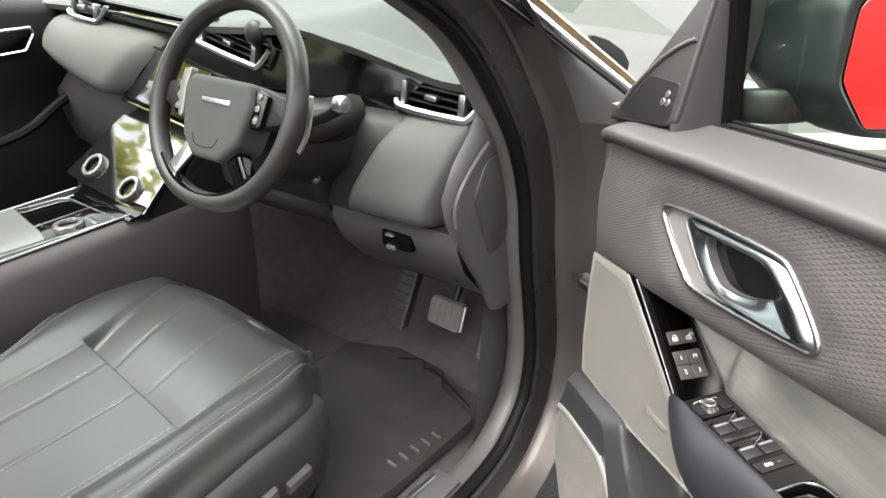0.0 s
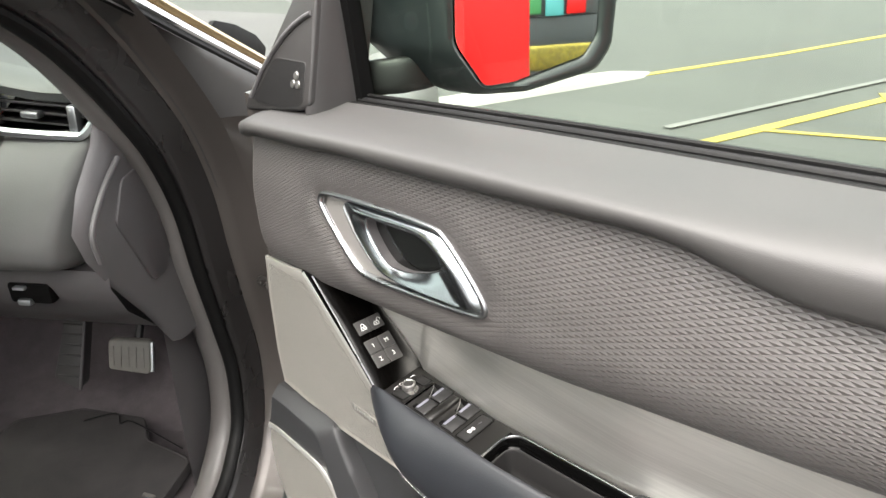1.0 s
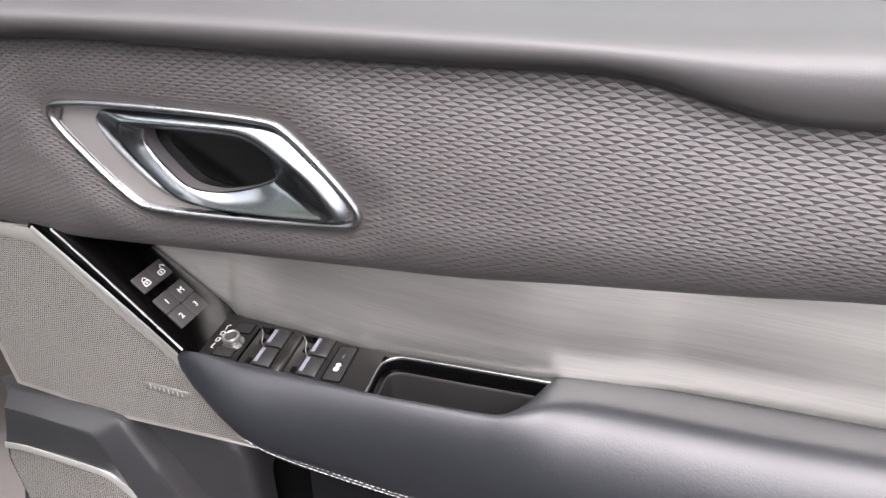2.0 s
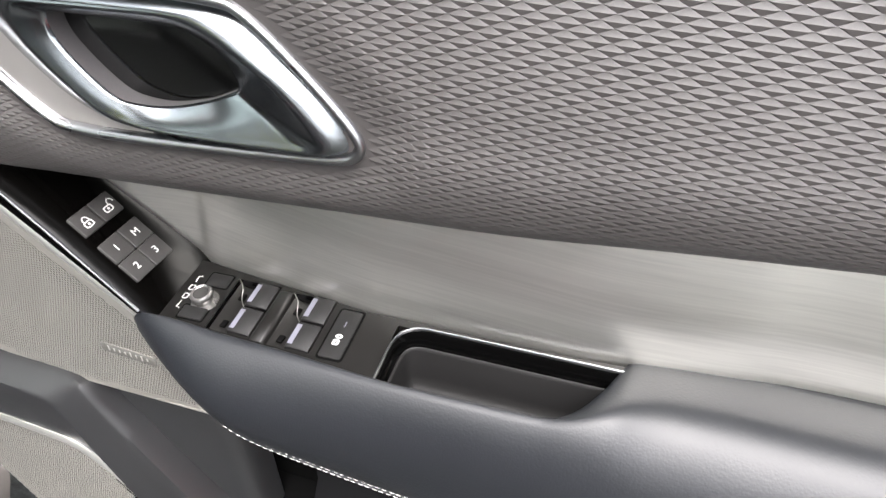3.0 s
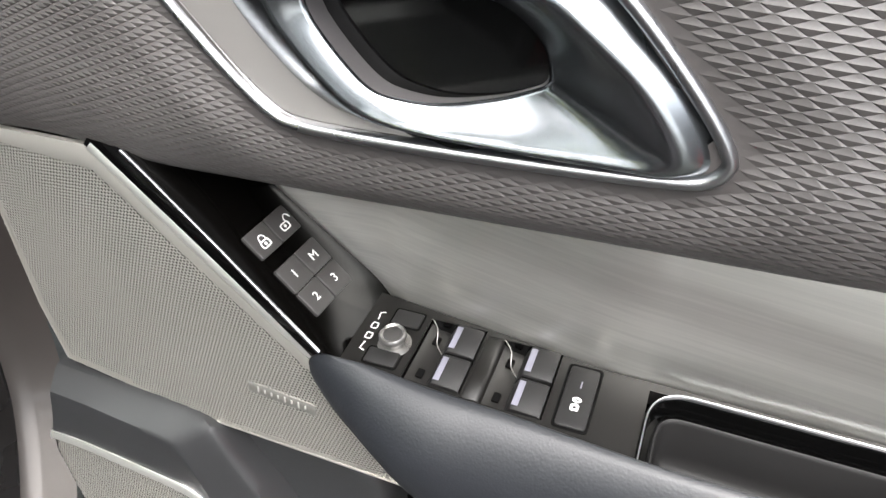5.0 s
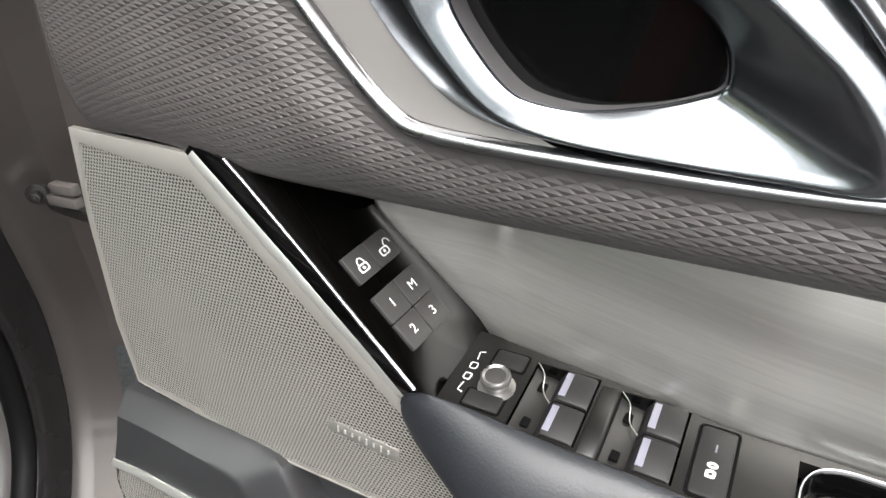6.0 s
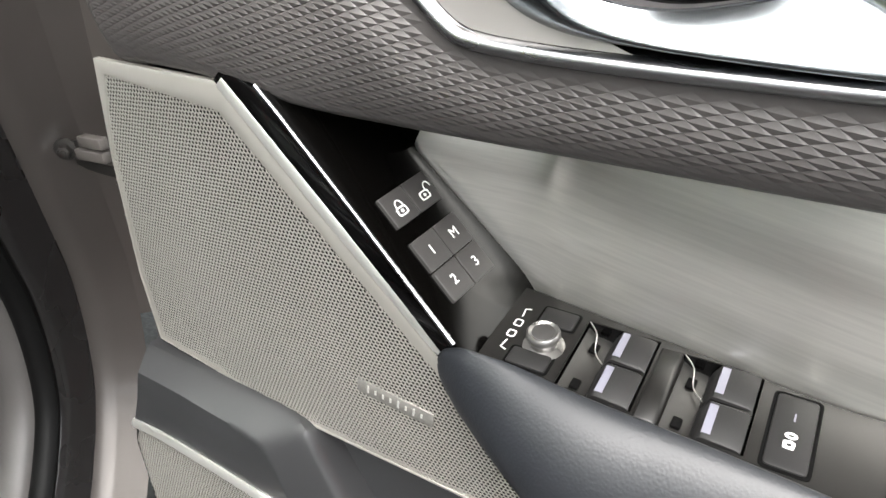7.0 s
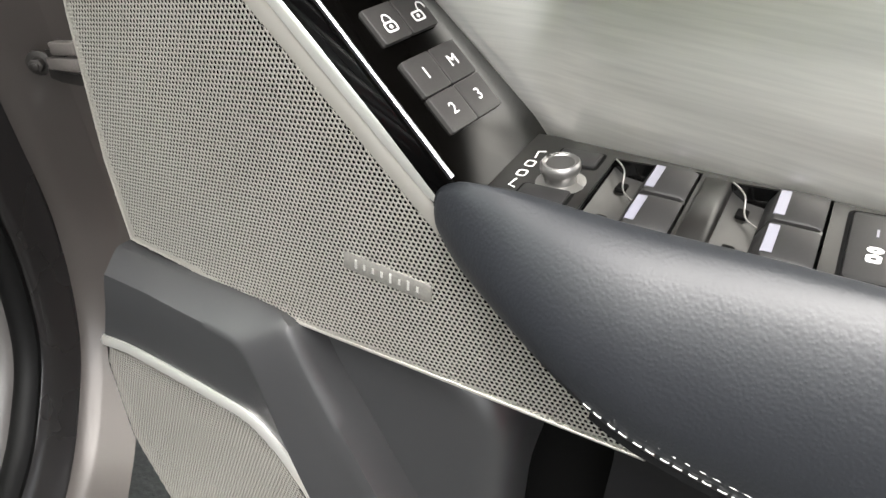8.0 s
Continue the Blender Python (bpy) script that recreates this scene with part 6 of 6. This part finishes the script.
part("stalk_tip", loft([[(0.187 + h, 0.085 + r * math.cos(w), 1.172 + r * math.sin(w)) for w in steps(0, 2 * math.pi * 11 / 12, 11)] for h, r in ((-0.010, 0.013), (0.004, 0.015), (0.010, 0.012), (0.012, 0.004))], close=True, caps=True), SATIN, stalk, "", CAR)
part("gear_paddle", sweep(spline([(0.157, 0.050, 1.186), (0.153, 0.050, 1.16), (0.140, 0.050, 1.120), (0.117, 0.052, 1.088)], 4), [(-0.004, -0.0025), (0.004, -0.0025), (0.004, 0.0025), (-0.004, 0.0025)], up=(0, -1, 0)), GRILLE_EDGE, dash, "slim bright gear paddle", CAR)

# centre displays
part("upper_display", plate(rounded([(-0.645, 1.072), (-0.380, 1.045), (-0.340, 1.155), (-0.600, 1.180)], 0.008, 3), 0, 0.012, 0.002, put=lambda a, b, h: (a, 0.196 - h + 0.55 * (b - 1.07), b + 0.5 * h)), SCREEN, dash, "glossy upper centre display", CAR, 20)
part("upper_display_edge", sweep([(-0.652, 0.186, 1.066), (-0.385, 0.176, 1.038), (-0.30, 0.186, 1.030)], circle(0.0045, 6)), CHROME, dash, "", CAR)

# ---- steering wheel ----
WHEEL = CAR @ frame_of((0.0, 0.0, 1.163), (1, 0, 0), (0, math.sin(radians(22)), math.cos(radians(22))))   # x right, y up in its plane, z to the driver
wheel = thing("steering_wheel", at_car(0, 0.02, 1.0), "black leather steering wheel with a grey centre pad", "steering wheel")
prof = []
for i in range(64):
    w = 2 * math.pi * i / 64
    flat = 1 - 0.045 * max(0, -math.sin(w)) ** 6
    rim = []
    for q in steps(0, 2 * math.pi * 11 / 12, 11):
        r = 0.172 * flat + 0.0165 * math.cos(q)
        rim.append(WHEEL @ Vector((r * math.cos(w), r * math.sin(w), 0.0185 * math.sin(q))))
    prof.append(rim)
part("rim", loft(prof, close=True, wrap=True), WHEEL_LEATHER, wheel, "black leather rim")
hub = rounded([(-0.074, 0.041), (0.086, 0.038), (0.094, 0.002), (0.078, -0.064), (0.042, -0.096), (-0.030, -0.096), (-0.064, -0.064), (-0.082, 0.002)], 0.018, 4)
pad_ob = part("centre_pad", plate(hub, -0.035, 0.022, 0.012, put=on(WHEEL), steps=4), DASH, wheel, "grey centre pad with a plain badge bar", smooth=60)
part("badge_bar", box((0.072, 0.008, 0.002), (0.010, 0.000, 0.0225), 0.0008, m=WHEEL), SATIN, pad_ob)
part("pad_crease", sweep(spline([WHEEL @ Vector(p) for p in ((-0.034, -0.058, 0.0215), (-0.020, -0.075, 0.0215), (0.020, -0.075, 0.0215), (0.034, -0.058, 0.0215))], 5), circle(0.0012, 6)), RUBBER, pad_ob)
part("spoke_strip", plate(rounded([(-0.096, 0.046), (-0.074, 0.050), (-0.080, 0.010), (-0.076, -0.034), (-0.088, -0.036), (-0.098, 0.004)], 0.005, 3), 0.006, 0.0185, 0.003, put=on(WHEEL)), SATIN_FLAT, wheel, "satin silver strip beside the centre pad", smooth=50)
for sgn in (-1, 1):
    spoke = rounded([(sgn * 0.060, 0.040), (sgn * 0.160, 0.022), (sgn * 0.160, -0.014), (sgn * 0.070, -0.034)], 0.006, 3)
    side = part("spoke", plate(spoke, -0.022, 0.002, 0.005, put=on(WHEEL)), PLASTIC, wheel)
    part("switch_pod", plate(rounded([(sgn * 0.084, 0.034), (sgn * 0.118, 0.024), (sgn * 0.112, -0.030), (sgn * 0.086, -0.034)], 0.008, 4), 0, 0.012, 0.004, put=on(WHEEL)), PIANO, side)
    for k in range(3):
        part("switch_key", plate([(sgn * 0.101 + x, 0.020 - 0.019 * k + y) for x, y in circle(0.0058, 12)], 0.011, 0.0145, 0.001, put=on(WHEEL)), SATIN_FLAT, side)
    leg = rounded([(sgn * 0.018, -0.066), (sgn * 0.052, -0.052), (sgn * 0.112, -0.125), (sgn * 0.086, -0.145)], 0.006, 3)
    part("lower_spoke", plate(leg, -0.020, 0.004, 0.004, put=on(WHEEL)), PIANO, wheel)
    # matching inserts; the left is larger and satin, its bright reflection put into colour
    part("spoke_trim", plate(inset(leg, 0.003 if sgn < 0 else 0.009), 0.003, 0.007, 0.001, put=on(WHEEL)), SATIN if sgn < 0 else PIANO, wheel, "spoke insert")
part("lower_rim_trim", sweep([WHEEL @ Vector((0.158 * math.cos(w), 0.158 * math.sin(w) * 0.985, 0.010)) for w in steps(radians(222), radians(318), 24)], [(-0.004, -0.006), (0.004, -0.006), (0.003, 0.005), (-0.003, 0.005)], up=tuple(WHEEL.to_3x3() @ Vector((0, 0, 1)))), PIANO, wheel)

# ---- pedals, mat ----
def pedal(name, x0, x1, z0, z1, y, label, cover):
    ob = thing(name, at_car((x0 + x1) / 2, y + 0.08, 0.42), label, "pedal")
    pad_poly = rounded([(x0, z0 + 0.006), (x1, z0), (x1, z1), (x0, z1)], 0.012, 4)
    lean = lambda a, b, h: (a, y + 0.35 * (b - z0) - h, b)
    part("tread", plate(pad_poly, 0, 0.014, 0.005, put=lean, steps=4), cover, ob, "", CAR, 50)
    part("edge", sweep([lean(x1 + 0.001, z, 0.006) for z in steps(z0 + 0.004, z1 - 0.004, 5)], circle(0.0045, 8), up=(0, -1, 0)), SATIN, ob, "bright pedal edge", CAR)
    for k in range(5):
        x = x0 + (x1 - x0) * (k + 0.8) / 5.6
        part("rib", sweep([lean(x, z, 0.0142) for z in steps(z0 + 0.014, z1 - 0.012, 3)], [(-0.0015, -0.001), (0.0015, -0.001), (0.001, 0.0010), (-0.001, 0.0010)], up=(0, -1, 0)), cover, ob, "", CAR)
    part("arm", sweep([((x0 + x1) / 2, y + 0.03, (z0 + z1) / 2), ((x0 + x1) / 2, y + 0.12, z1 + 0.10), ((x0 + x1) / 2, y + 0.20, z1 + 0.26)], circle(0.009, 8)), PLASTIC, ob, "", CAR)


PEDAL = material("worn_grey_pedal_rubber", (0.115, 0.110, 0.100), 0.5, grain=0.15, vary=0.15, vary_size=40)
pedal("brake_pedal", 0.050, 0.148, 0.550, 0.618, 0.50, "wide worn grey brake pedal with a bright edge", PEDAL)
pedal("accelerator_pedal", 0.176, 0.212, 0.470, 0.585, 0.535, "narrow grey accelerator pedal beside the brake pedal", PEDAL)
rest = part("foot_rest", plate(rounded([(-0.112, 0.505), (-0.046, 0.480), (-0.030, 0.650), (-0.082, 0.635)], 0.01, 3), -0.025, 0.004, 0.003, put=lambda a, b, h: (a, 0.515 + 0.35 * (b - 0.5) - h, b)), RIB, None, "dark ribbed rubber foot rest on the footwell floor", CAR, 50)
tagged(rest, category="foot rest")
for k in range(6):
    t = (k + 0.7) / 6.4
    z = 0.495 + 0.145 * t
    part("rib", box((0.050, 0.004, 0.006), (-0.079 + 0.022 * t, 0.515 + 0.35 * (z - 0.5) - 0.005, z), 0.001), RIB, rest, "", CAR)
part("edge", sweep([(-0.045 + 0.015 * t, 0.515 + 0.35 * 0.165 * t - 0.012, 0.484 + 0.163 * t) for t in steps(0, 1, 4)], circle(0.0035, 8), up=(0, -1, 0)), TRIM, rest, "", CAR)
mat_ob = thing("floor_mat", at_car(0.05, 0.2, 0.40), "charcoal carpet floor mat with a stitched edge", "floor mat")
MAT = rounded([(-0.22, -0.10), (0.225, -0.10), (0.255, 0.12), (0.262, 0.40), (0.14, 0.44), (0.10, 0.50), (-0.06, 0.515), (-0.20, 0.46)], 0.03, 4)


def on_mat(a, b, h):
    return (a, b, 0.372 + 0.030 + 0.02 * smooth01((b - 0.30) / 0.25) + h)


part("mat_carpet", plate(MAT, -0.02, 0.004, 0.003, put=on_mat), MAT_PILE, mat_ob, "", CAR)
part("binding", ring(MAT, inset(MAT, 0.007), 0.0, 0.0050, 0.002, put=on_mat), MAT_PILE, mat_ob, "", CAR)
# woven name, left as five plain bars
for k in range(5):
    t = k / 4
    c = Vector((0.2095, 0.163)).lerp(Vector((0.2290, 0.292)), t)
    part("woven_bar", box((0.026, 0.0060, 0.008), (0, 0, 0), 0.0006, m=CAR @ Matrix.Translation((c.x, c.y, 0.4105)) @ Matrix.Rotation(radians(-9), 4, "Z")), SATIN_FLAT, mat_ob, "pale woven bar")
# carpet cut line towards the door
part("heel_seam", sweep(spline([(-0.03, 0.470, 0.4265), (0.03, 0.500, 0.429), (0.060, 0.470, 0.428), (0.085, 0.478, 0.428), (0.235, 0.415, 0.4225)], 4), circle(0.0017, 6)), RUBBER, mat_ob, "", CAR)

# ---- driver's seat ----
seat = thing("driver_seat", at_car(-0.06, -0.25, 0.36), "dark grey leather driver's seat with pale piping", "car seat")


EDGE_L = [(-0.62, -0.225), (-0.43, -0.237), (-0.33, -0.262), (-0.19, -0.345), (-0.04, -0.400), (0.02, -0.402), (0.10, -0.380)]
PANEL_L = [(-0.62, -0.168), (-0.43, -0.175), (-0.36, -0.186), (-0.20, -0.224), (0.0, -0.312), (0.10, -0.350)]
PANEL_R = [(-0.62, 0.156), (-0.43, 0.147), (-0.258, 0.136), (-0.089, 0.112), (0.01, 0.099), (0.10, 0.086)]
EDGE_R = [(-0.62, 0.232), (-0.377, 0.215), (-0.30, 0.205), (-0.20, 0.190), (-0.07, 0.173), (0.018, 0.145), (0.10, 0.110)]
FRONT = [(-1.0, 0.030), (-0.88, 0.072), (-0.6, 0.090), (-0.3, 0.095), (0.0, 0.086), (0.4, 0.068), (0.6, 0.058), (0.88, 0.030), (1.0, 0.000)]
MIDDLE = -0.085


def half(y):
    """Half the width of the seat's frame."""
    return curve(y, EDGE_R) + 0.034 - MIDDLE


def cushion(u, v, grow=0.0):
    """A place on the cushion; u runs from -1 to 1 across it, v from the backrest (0) to the front edge (1)."""
    y = -0.62 + v * (curve(u, FRONT) + 0.62)
    marks = [(-1.0, curve(y, EDGE_L) - 0.030), (-0.88, curve(y, EDGE_L)), (-0.6, curve(y, PANEL_L)), (0.6, curve(y, PANEL_R)), (0.88, curve(y, EDGE_R)), (1.0, curve(y, EDGE_R) + 0.030)]
    for (u0, x0), (u1, x1) in zip(marks, marks[1:]):
        if u <= u1:
            break
    x = x0 + (x1 - x0) * (u - u0) / (u1 - u0)
    a = abs(u)
    z = 0.722 + 0.020 * smooth01((a - 0.55) / 0.25) - 0.007 * smooth01((a - 0.80) / 0.08) - 0.040 * smooth01((a - 0.90) / 0.10) ** 2
    z -= 0.030 * smooth01((v - 0.88) / 0.12) ** 2
    seam = y + 0.2 + 0.13 * (x + 0.228)
    if a < 0.62:
        fade = 1 - smooth01((a - 0.56) / 0.06)
        z -= 0.025 * fade * math.exp(-max(seam - 0.004, 0) / 0.07) * smooth01(seam / 0.004)
    for groove in (-0.60, 0.60, -0.88, 0.88):
        z -= 0.0035 * math.exp(-((u - groove) / 0.014) ** 2)
    if a < 0.56:
        for groove in (-0.29, 0.12):
            z -= 0.0016 * math.exp(-((u - groove) / 0.010) ** 2)
    return (x, y, z + grow)


vs = steps(0, 0.51, 14)[:-1] + steps(0.51, 0.62, 56)[:-1] + steps(0.62, 1, 26)
us = steps(-1, 1, 120)
front_row = [cushion(u, 1) for u in us]
part("cushion", loft([[cushion(u, v) for u in us] for v in vs]), SEAT_LEATHER, seat, "dark grey leather seat cushion", CAR, 80)
part("cushion_front", loft([[p, (p[0], p[1] + 0.007, p[2] - 0.012), (p[0], p[1] + 0.009, p[2] - 0.03), (p[0], p[1] + 0.002, 0.62), (p[0], p[1] - 0.04, 0.55)] for p in front_row]), SEAT_LEATHER, seat, "", CAR, 60)
for sgn in (-1, 1):
    side = [cushion(sgn, v) for v in vs]
    part("cushion_side", loft([[p, (p[0] + sgn * 0.008, p[1], p[2] - 0.012), (p[0] + sgn * 0.009, p[1], p[2] - 0.03), (p[0] + sgn * 0.004, p[1], 0.660), (p[0] - sgn * 0.006, p[1], 0.645)] for p in side]), SEAT_LEATHER, seat, "", CAR, 60)
    part("seat_valance", loft([[(p[0] + sgn * o, p[1] - 0.01, z) for o, z in ((-0.012, 0.672), (0.004, 0.674), (0.018, 0.668), (0.028, 0.652), (0.033, 0.62), (0.030, 0.56), (0.014, 0.50), (0.0, 0.48))] for p in side]), VALANCE, seat, "dark plastic seat valance", CAR, 60)


def seat_seam(points, name="seam_stitching", gap=0.0046, long=0.0043):
    pts = [CAR @ Vector(cushion(u, v, 0.0008)) for u, v in points]
    stitches(name, pts, seat, gap, long, 0.00022, (0, 0, 1))


for u0 in (0.572, 0.628, 0.852, 0.908):
    seat_seam([(u0, v) for v in steps(0.03, 0.95, 50)])
for u0 in (-0.852, -0.908):
    seat_seam([(u0, v) for v in steps(0.03, 0.97, 50)])
for u0 in (-0.302, 0.132):
    seat_seam([(u0, v) for v in steps(0.03, 0.52, 30)])
    seat_seam([(u0, v) for v in steps(0.70, 0.76, 10)])
for v0 in (0.955, 0.97):
    seat_seam([(u, v0 + 0.01 * math.cos(u * 3)) for u in steps(0.10, 0.26, 12)])
# backrest, mostly out of sight
rows = []
for s in steps(0, 1, 14):
    y, z = -0.60 - 0.20 * s - 0.02 * math.sin(s * 3), 0.66 + 0.70 * s
    w = 0.27 * (1 - 0.35 * s**3)
    rows.append([(MIDDLE + w * u, y + 0.05 * smooth01((abs(u) - 0.5) / 0.4) - 0.10 * smooth01((abs(u) - 0.9) / 0.1), z) for u in steps(-1, 1, 24)])
part("backrest", loft(rows), SEAT_LEATHER, seat, "", CAR, 60)
part("backrest_shell", loft([[(p[0], p[1] - 0.11, p[2]) for p in r] for r in rows]), PLASTIC, seat, "", CAR, 60)
part("seat_base", box((0.46, 0.60, 0.14), (MIDDLE, -0.28, 0.44), 0.02), PLASTIC, seat, "", CAR)
for y0, y1, z in ((-0.235, -0.165, 0.600), (-0.140, -0.085, 0.585)):
    part("seat_switch", loft([[(MIDDLE + half(y) + 0.026, y, z - 0.012), (MIDDLE + half(y) + 0.037, y, z - 0.006), (MIDDLE + half(y) + 0.037, y, z + 0.008), (MIDDLE + half(y) + 0.026, y, z + 0.012)] for y in steps(y0, y1, 4)], close=True, caps=True), TRIM, seat, "grey seat adjuster switch", CAR)
part("seat_lever", sweep(spline([(MIDDLE + 0.305, -0.10, 0.60), (MIDDLE + 0.300, -0.05, 0.615), (MIDDLE + 0.290, -0.02, 0.64)], 4), circle(0.006, 8)), PLASTIC, seat, "", CAR)

# ---- centre console ----
console = thing("centre_console", at_car(-0.50, 0.0, 0.40), "black gloss centre console with round dials", "console")


def console_z(y):
    """Height of the console's top, which climbs gently towards the displays."""
    return 0.848 + 0.0275 * min(max((y + 0.30) / 0.36, 0), 1.6)


part("console_body", loft([[(-0.355, y, 0.40), (-0.350, y, 0.70), (-0.358, y, console_z(y) - 0.033), (-0.375, y, console_z(y) - 0.010), (-0.395, y, console_z(y) - 0.002), (-0.66, y, console_z(y) - 0.002), (-0.68, y, 0.80), (-0.69, y, 0.40)] for y in steps(-0.75, -0.30, 6) + steps(-0.26, 0.30, 12)]), CONSOLE, console, "", CAR, 50)
top = rounded([(-0.655, -0.30), (-0.400, -0.30), (-0.395, 0.02), (-0.43, 0.06), (-0.655, 0.06)], 0.012, 3)


def on_console(a, b, h):
    return (a, b, console_z(b) + h)


part("console_top", plate(top, -0.004, 0.002, 0.001, put=on_console), PIANO, console, "gloss black console top", CAR)
part("console_trim", ring(inset(top, -0.006), top, 0.0, 0.004, 0.001, put=on_console), SATIN, console, "bright console edging", CAR)
well = rounded([(-0.668, -0.300), (-0.425, -0.300), (-0.393, -0.030), (-0.398, -0.012), (-0.600, -0.006), (-0.622, -0.020)], 0.010, 3)
part("inner_trim", ring(well, inset(well, 0.0028), 0.001, 0.0040, 0.0006, put=on_console), SATIN, console, "slim bright outline on the console top", CAR)
part("split_line", plate([(-0.507, -0.155), (-0.5045, -0.155), (-0.5060, -0.009), (-0.5085, -0.009)], 0.001, 0.0035, 0.0004, put=on_console), SATIN, console, "", CAR)
part("shelf_cover", plate(rounded([(-0.662, -0.30), (-0.428, -0.30), (-0.412, -0.152), (-0.470, -0.138), (-0.640, -0.112)], 0.006, 3), 0.002, 0.008, 0.002, put=on_console), COVER, console, "pale grey-green plate over the console shelf", CAR)
sel = part("gear_dial", loft([[on_console(-0.438 + r * math.cos(w), -0.092 + r * math.sin(w), h) for w in steps(0, 2 * math.pi * 31 / 32, 31)] for r, h in ((0.031, 0.0), (0.031, 0.010), (0.029, 0.0135), (0.026, 0.0145), (0.0205, 0.0135), (0.0190, 0.009))], close=True), KNOB, console, "round satin ring of the gear dial", CAR)
part("gear_face", plate([(-0.438 + x, -0.092 + y) for x, y in circle(0.0195, 24)], 0.004, 0.0105, 0.001, put=on_console), PIANO, sel, "", CAR)
for k in range(5):
    part("mode_key", box((0.0035, 0.016, 0.003), on_console(-0.452 + 0.0105 * k, -0.044 - 0.001 * k, 0.003), 0.001), SATIN, console, "", CAR)
part("display_foot", loft([[(x, 0.040, 0.892), (x, 0.030, 0.880), (x, 0.020, 0.8755), (x, 0.010, 0.8735), (x, 0.002, 0.8730), (x, -0.002, 0.8700)] for x in steps(-0.625, -0.366, 10)]), PIANO, console, "curved gloss foot of the lower display", CAR, 60)
# sloping lower display with two rotary dials
slope = frame_of((-0.47, 0.105, 0.948), (1, -0.05, -0.09), (0, 0.74, 0.68))
low = rounded([(-0.225, -0.098), (0.120, -0.098), (0.088, 0.095), (-0.190, 0.095)], 0.01, 3)
part("lower_display", plate(low, -0.012, 0.003, 0.001, put=on(slope)), SCREEN, console, "glossy sloping lower display", CAR, 20)
for a, b in ((-0.142, -0.052), (0.026, -0.060)):
    m = at_frame(slope, a, b, 0.003)
    dial = part("rotary_dial", loft([[m @ Vector((r * math.cos(w), r * math.sin(w), h)) for w in steps(0, 2 * math.pi * 31 / 32, 31)] for r, h in ((0.032, 0.0), (0.032, 0.006), (0.030, 0.0105), (0.027, 0.0115), (0.0215, 0.0105), (0.0205, 0.006))], close=True), KNOB, console, "ribbed silver rotary dial", CAR, 40)
    part("dial_face", plate([(x, y) for x, y in circle(0.021, 24)], 0.002, 0.0075, 0.001, put=on(m)), PIANO, dial)
    part("dial_mark", box((0.010, 0.003, 0.001), (0.0, 0.004, 0.0078), m=m), WHITE, dial)
part("display_post", loft([[(x, 0.046, 0.80), (x, 0.046, 0.878 - 0.09 * (x + 0.47)), (x, 0.186, 1.003 - 0.09 * (x + 0.47)), (x, 0.24, 1.04), (x, 0.30, 1.04), (x, 0.30, 0.80)] for x in (-0.66, -0.50, -0.37)], close=True, caps=True), PLASTIC, console, "", CAR)

# ---- passenger side ----
far = thing("passenger_door", at_car(-1.10, 0.0, 0.42), "closed passenger door, cabin shade in its near-black colour, with a chrome handle", "car door")
# near-black rather than the driver's grey trim: cabin shade put into the colour
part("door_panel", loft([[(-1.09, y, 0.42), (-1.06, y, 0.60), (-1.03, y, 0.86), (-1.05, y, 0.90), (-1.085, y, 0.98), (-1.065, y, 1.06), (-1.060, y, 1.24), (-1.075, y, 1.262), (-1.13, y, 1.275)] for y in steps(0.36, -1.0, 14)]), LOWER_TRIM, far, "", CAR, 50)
hp = [(0.060, 1.135), (0.085, 1.205), (0.190, 1.212), (0.195, 1.190), (0.165, 1.145)]
hp = rounded(hp, 0.012, 4)
ph = part("handle_bezel", ring(hp, inset(hp, 0.008), 0.0, 0.010, 0.003, put=lambda a, b, h: (-1.060 + h, a, b)), CHROME, far, "chrome handle rim", CAR)
part("handle_cup", plate(inset(hp, 0.004), -0.004, 0.001, put=lambda a, b, h: (-1.060 + h, a, b)), PIANO, ph, "", CAR)
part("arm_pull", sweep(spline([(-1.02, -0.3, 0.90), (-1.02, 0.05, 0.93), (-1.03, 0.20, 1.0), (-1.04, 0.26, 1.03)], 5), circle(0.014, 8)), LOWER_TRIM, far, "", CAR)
pglass = part("passenger_window", loft([[(-1.12, y, 1.27), (-0.98, y, 1.56)] for y in (0.2, -0.82)]), DARK_GLASS, far, "", CAR)
pglass.visible_shadow = False
pseat = thing("passenger_seat", at_car(-0.80, -0.3, 0.36), "dark grey leather passenger seat", "car seat")
part("cushion", box((0.40, 0.60, 0.16), (-0.86, -0.30, 0.64), 0.05, 4), SEAT_LEATHER, pseat, "", CAR)
part("backrest", box((0.40, 0.14, 0.70), (-0.86, -0.68, 1.02), 0.05, 4), SEAT_LEATHER, pseat, "", CAR)
part("seat_base", box((0.34, 0.50, 0.20), (-0.86, -0.30, 0.47), 0.02), PLASTIC, pseat, "", CAR)
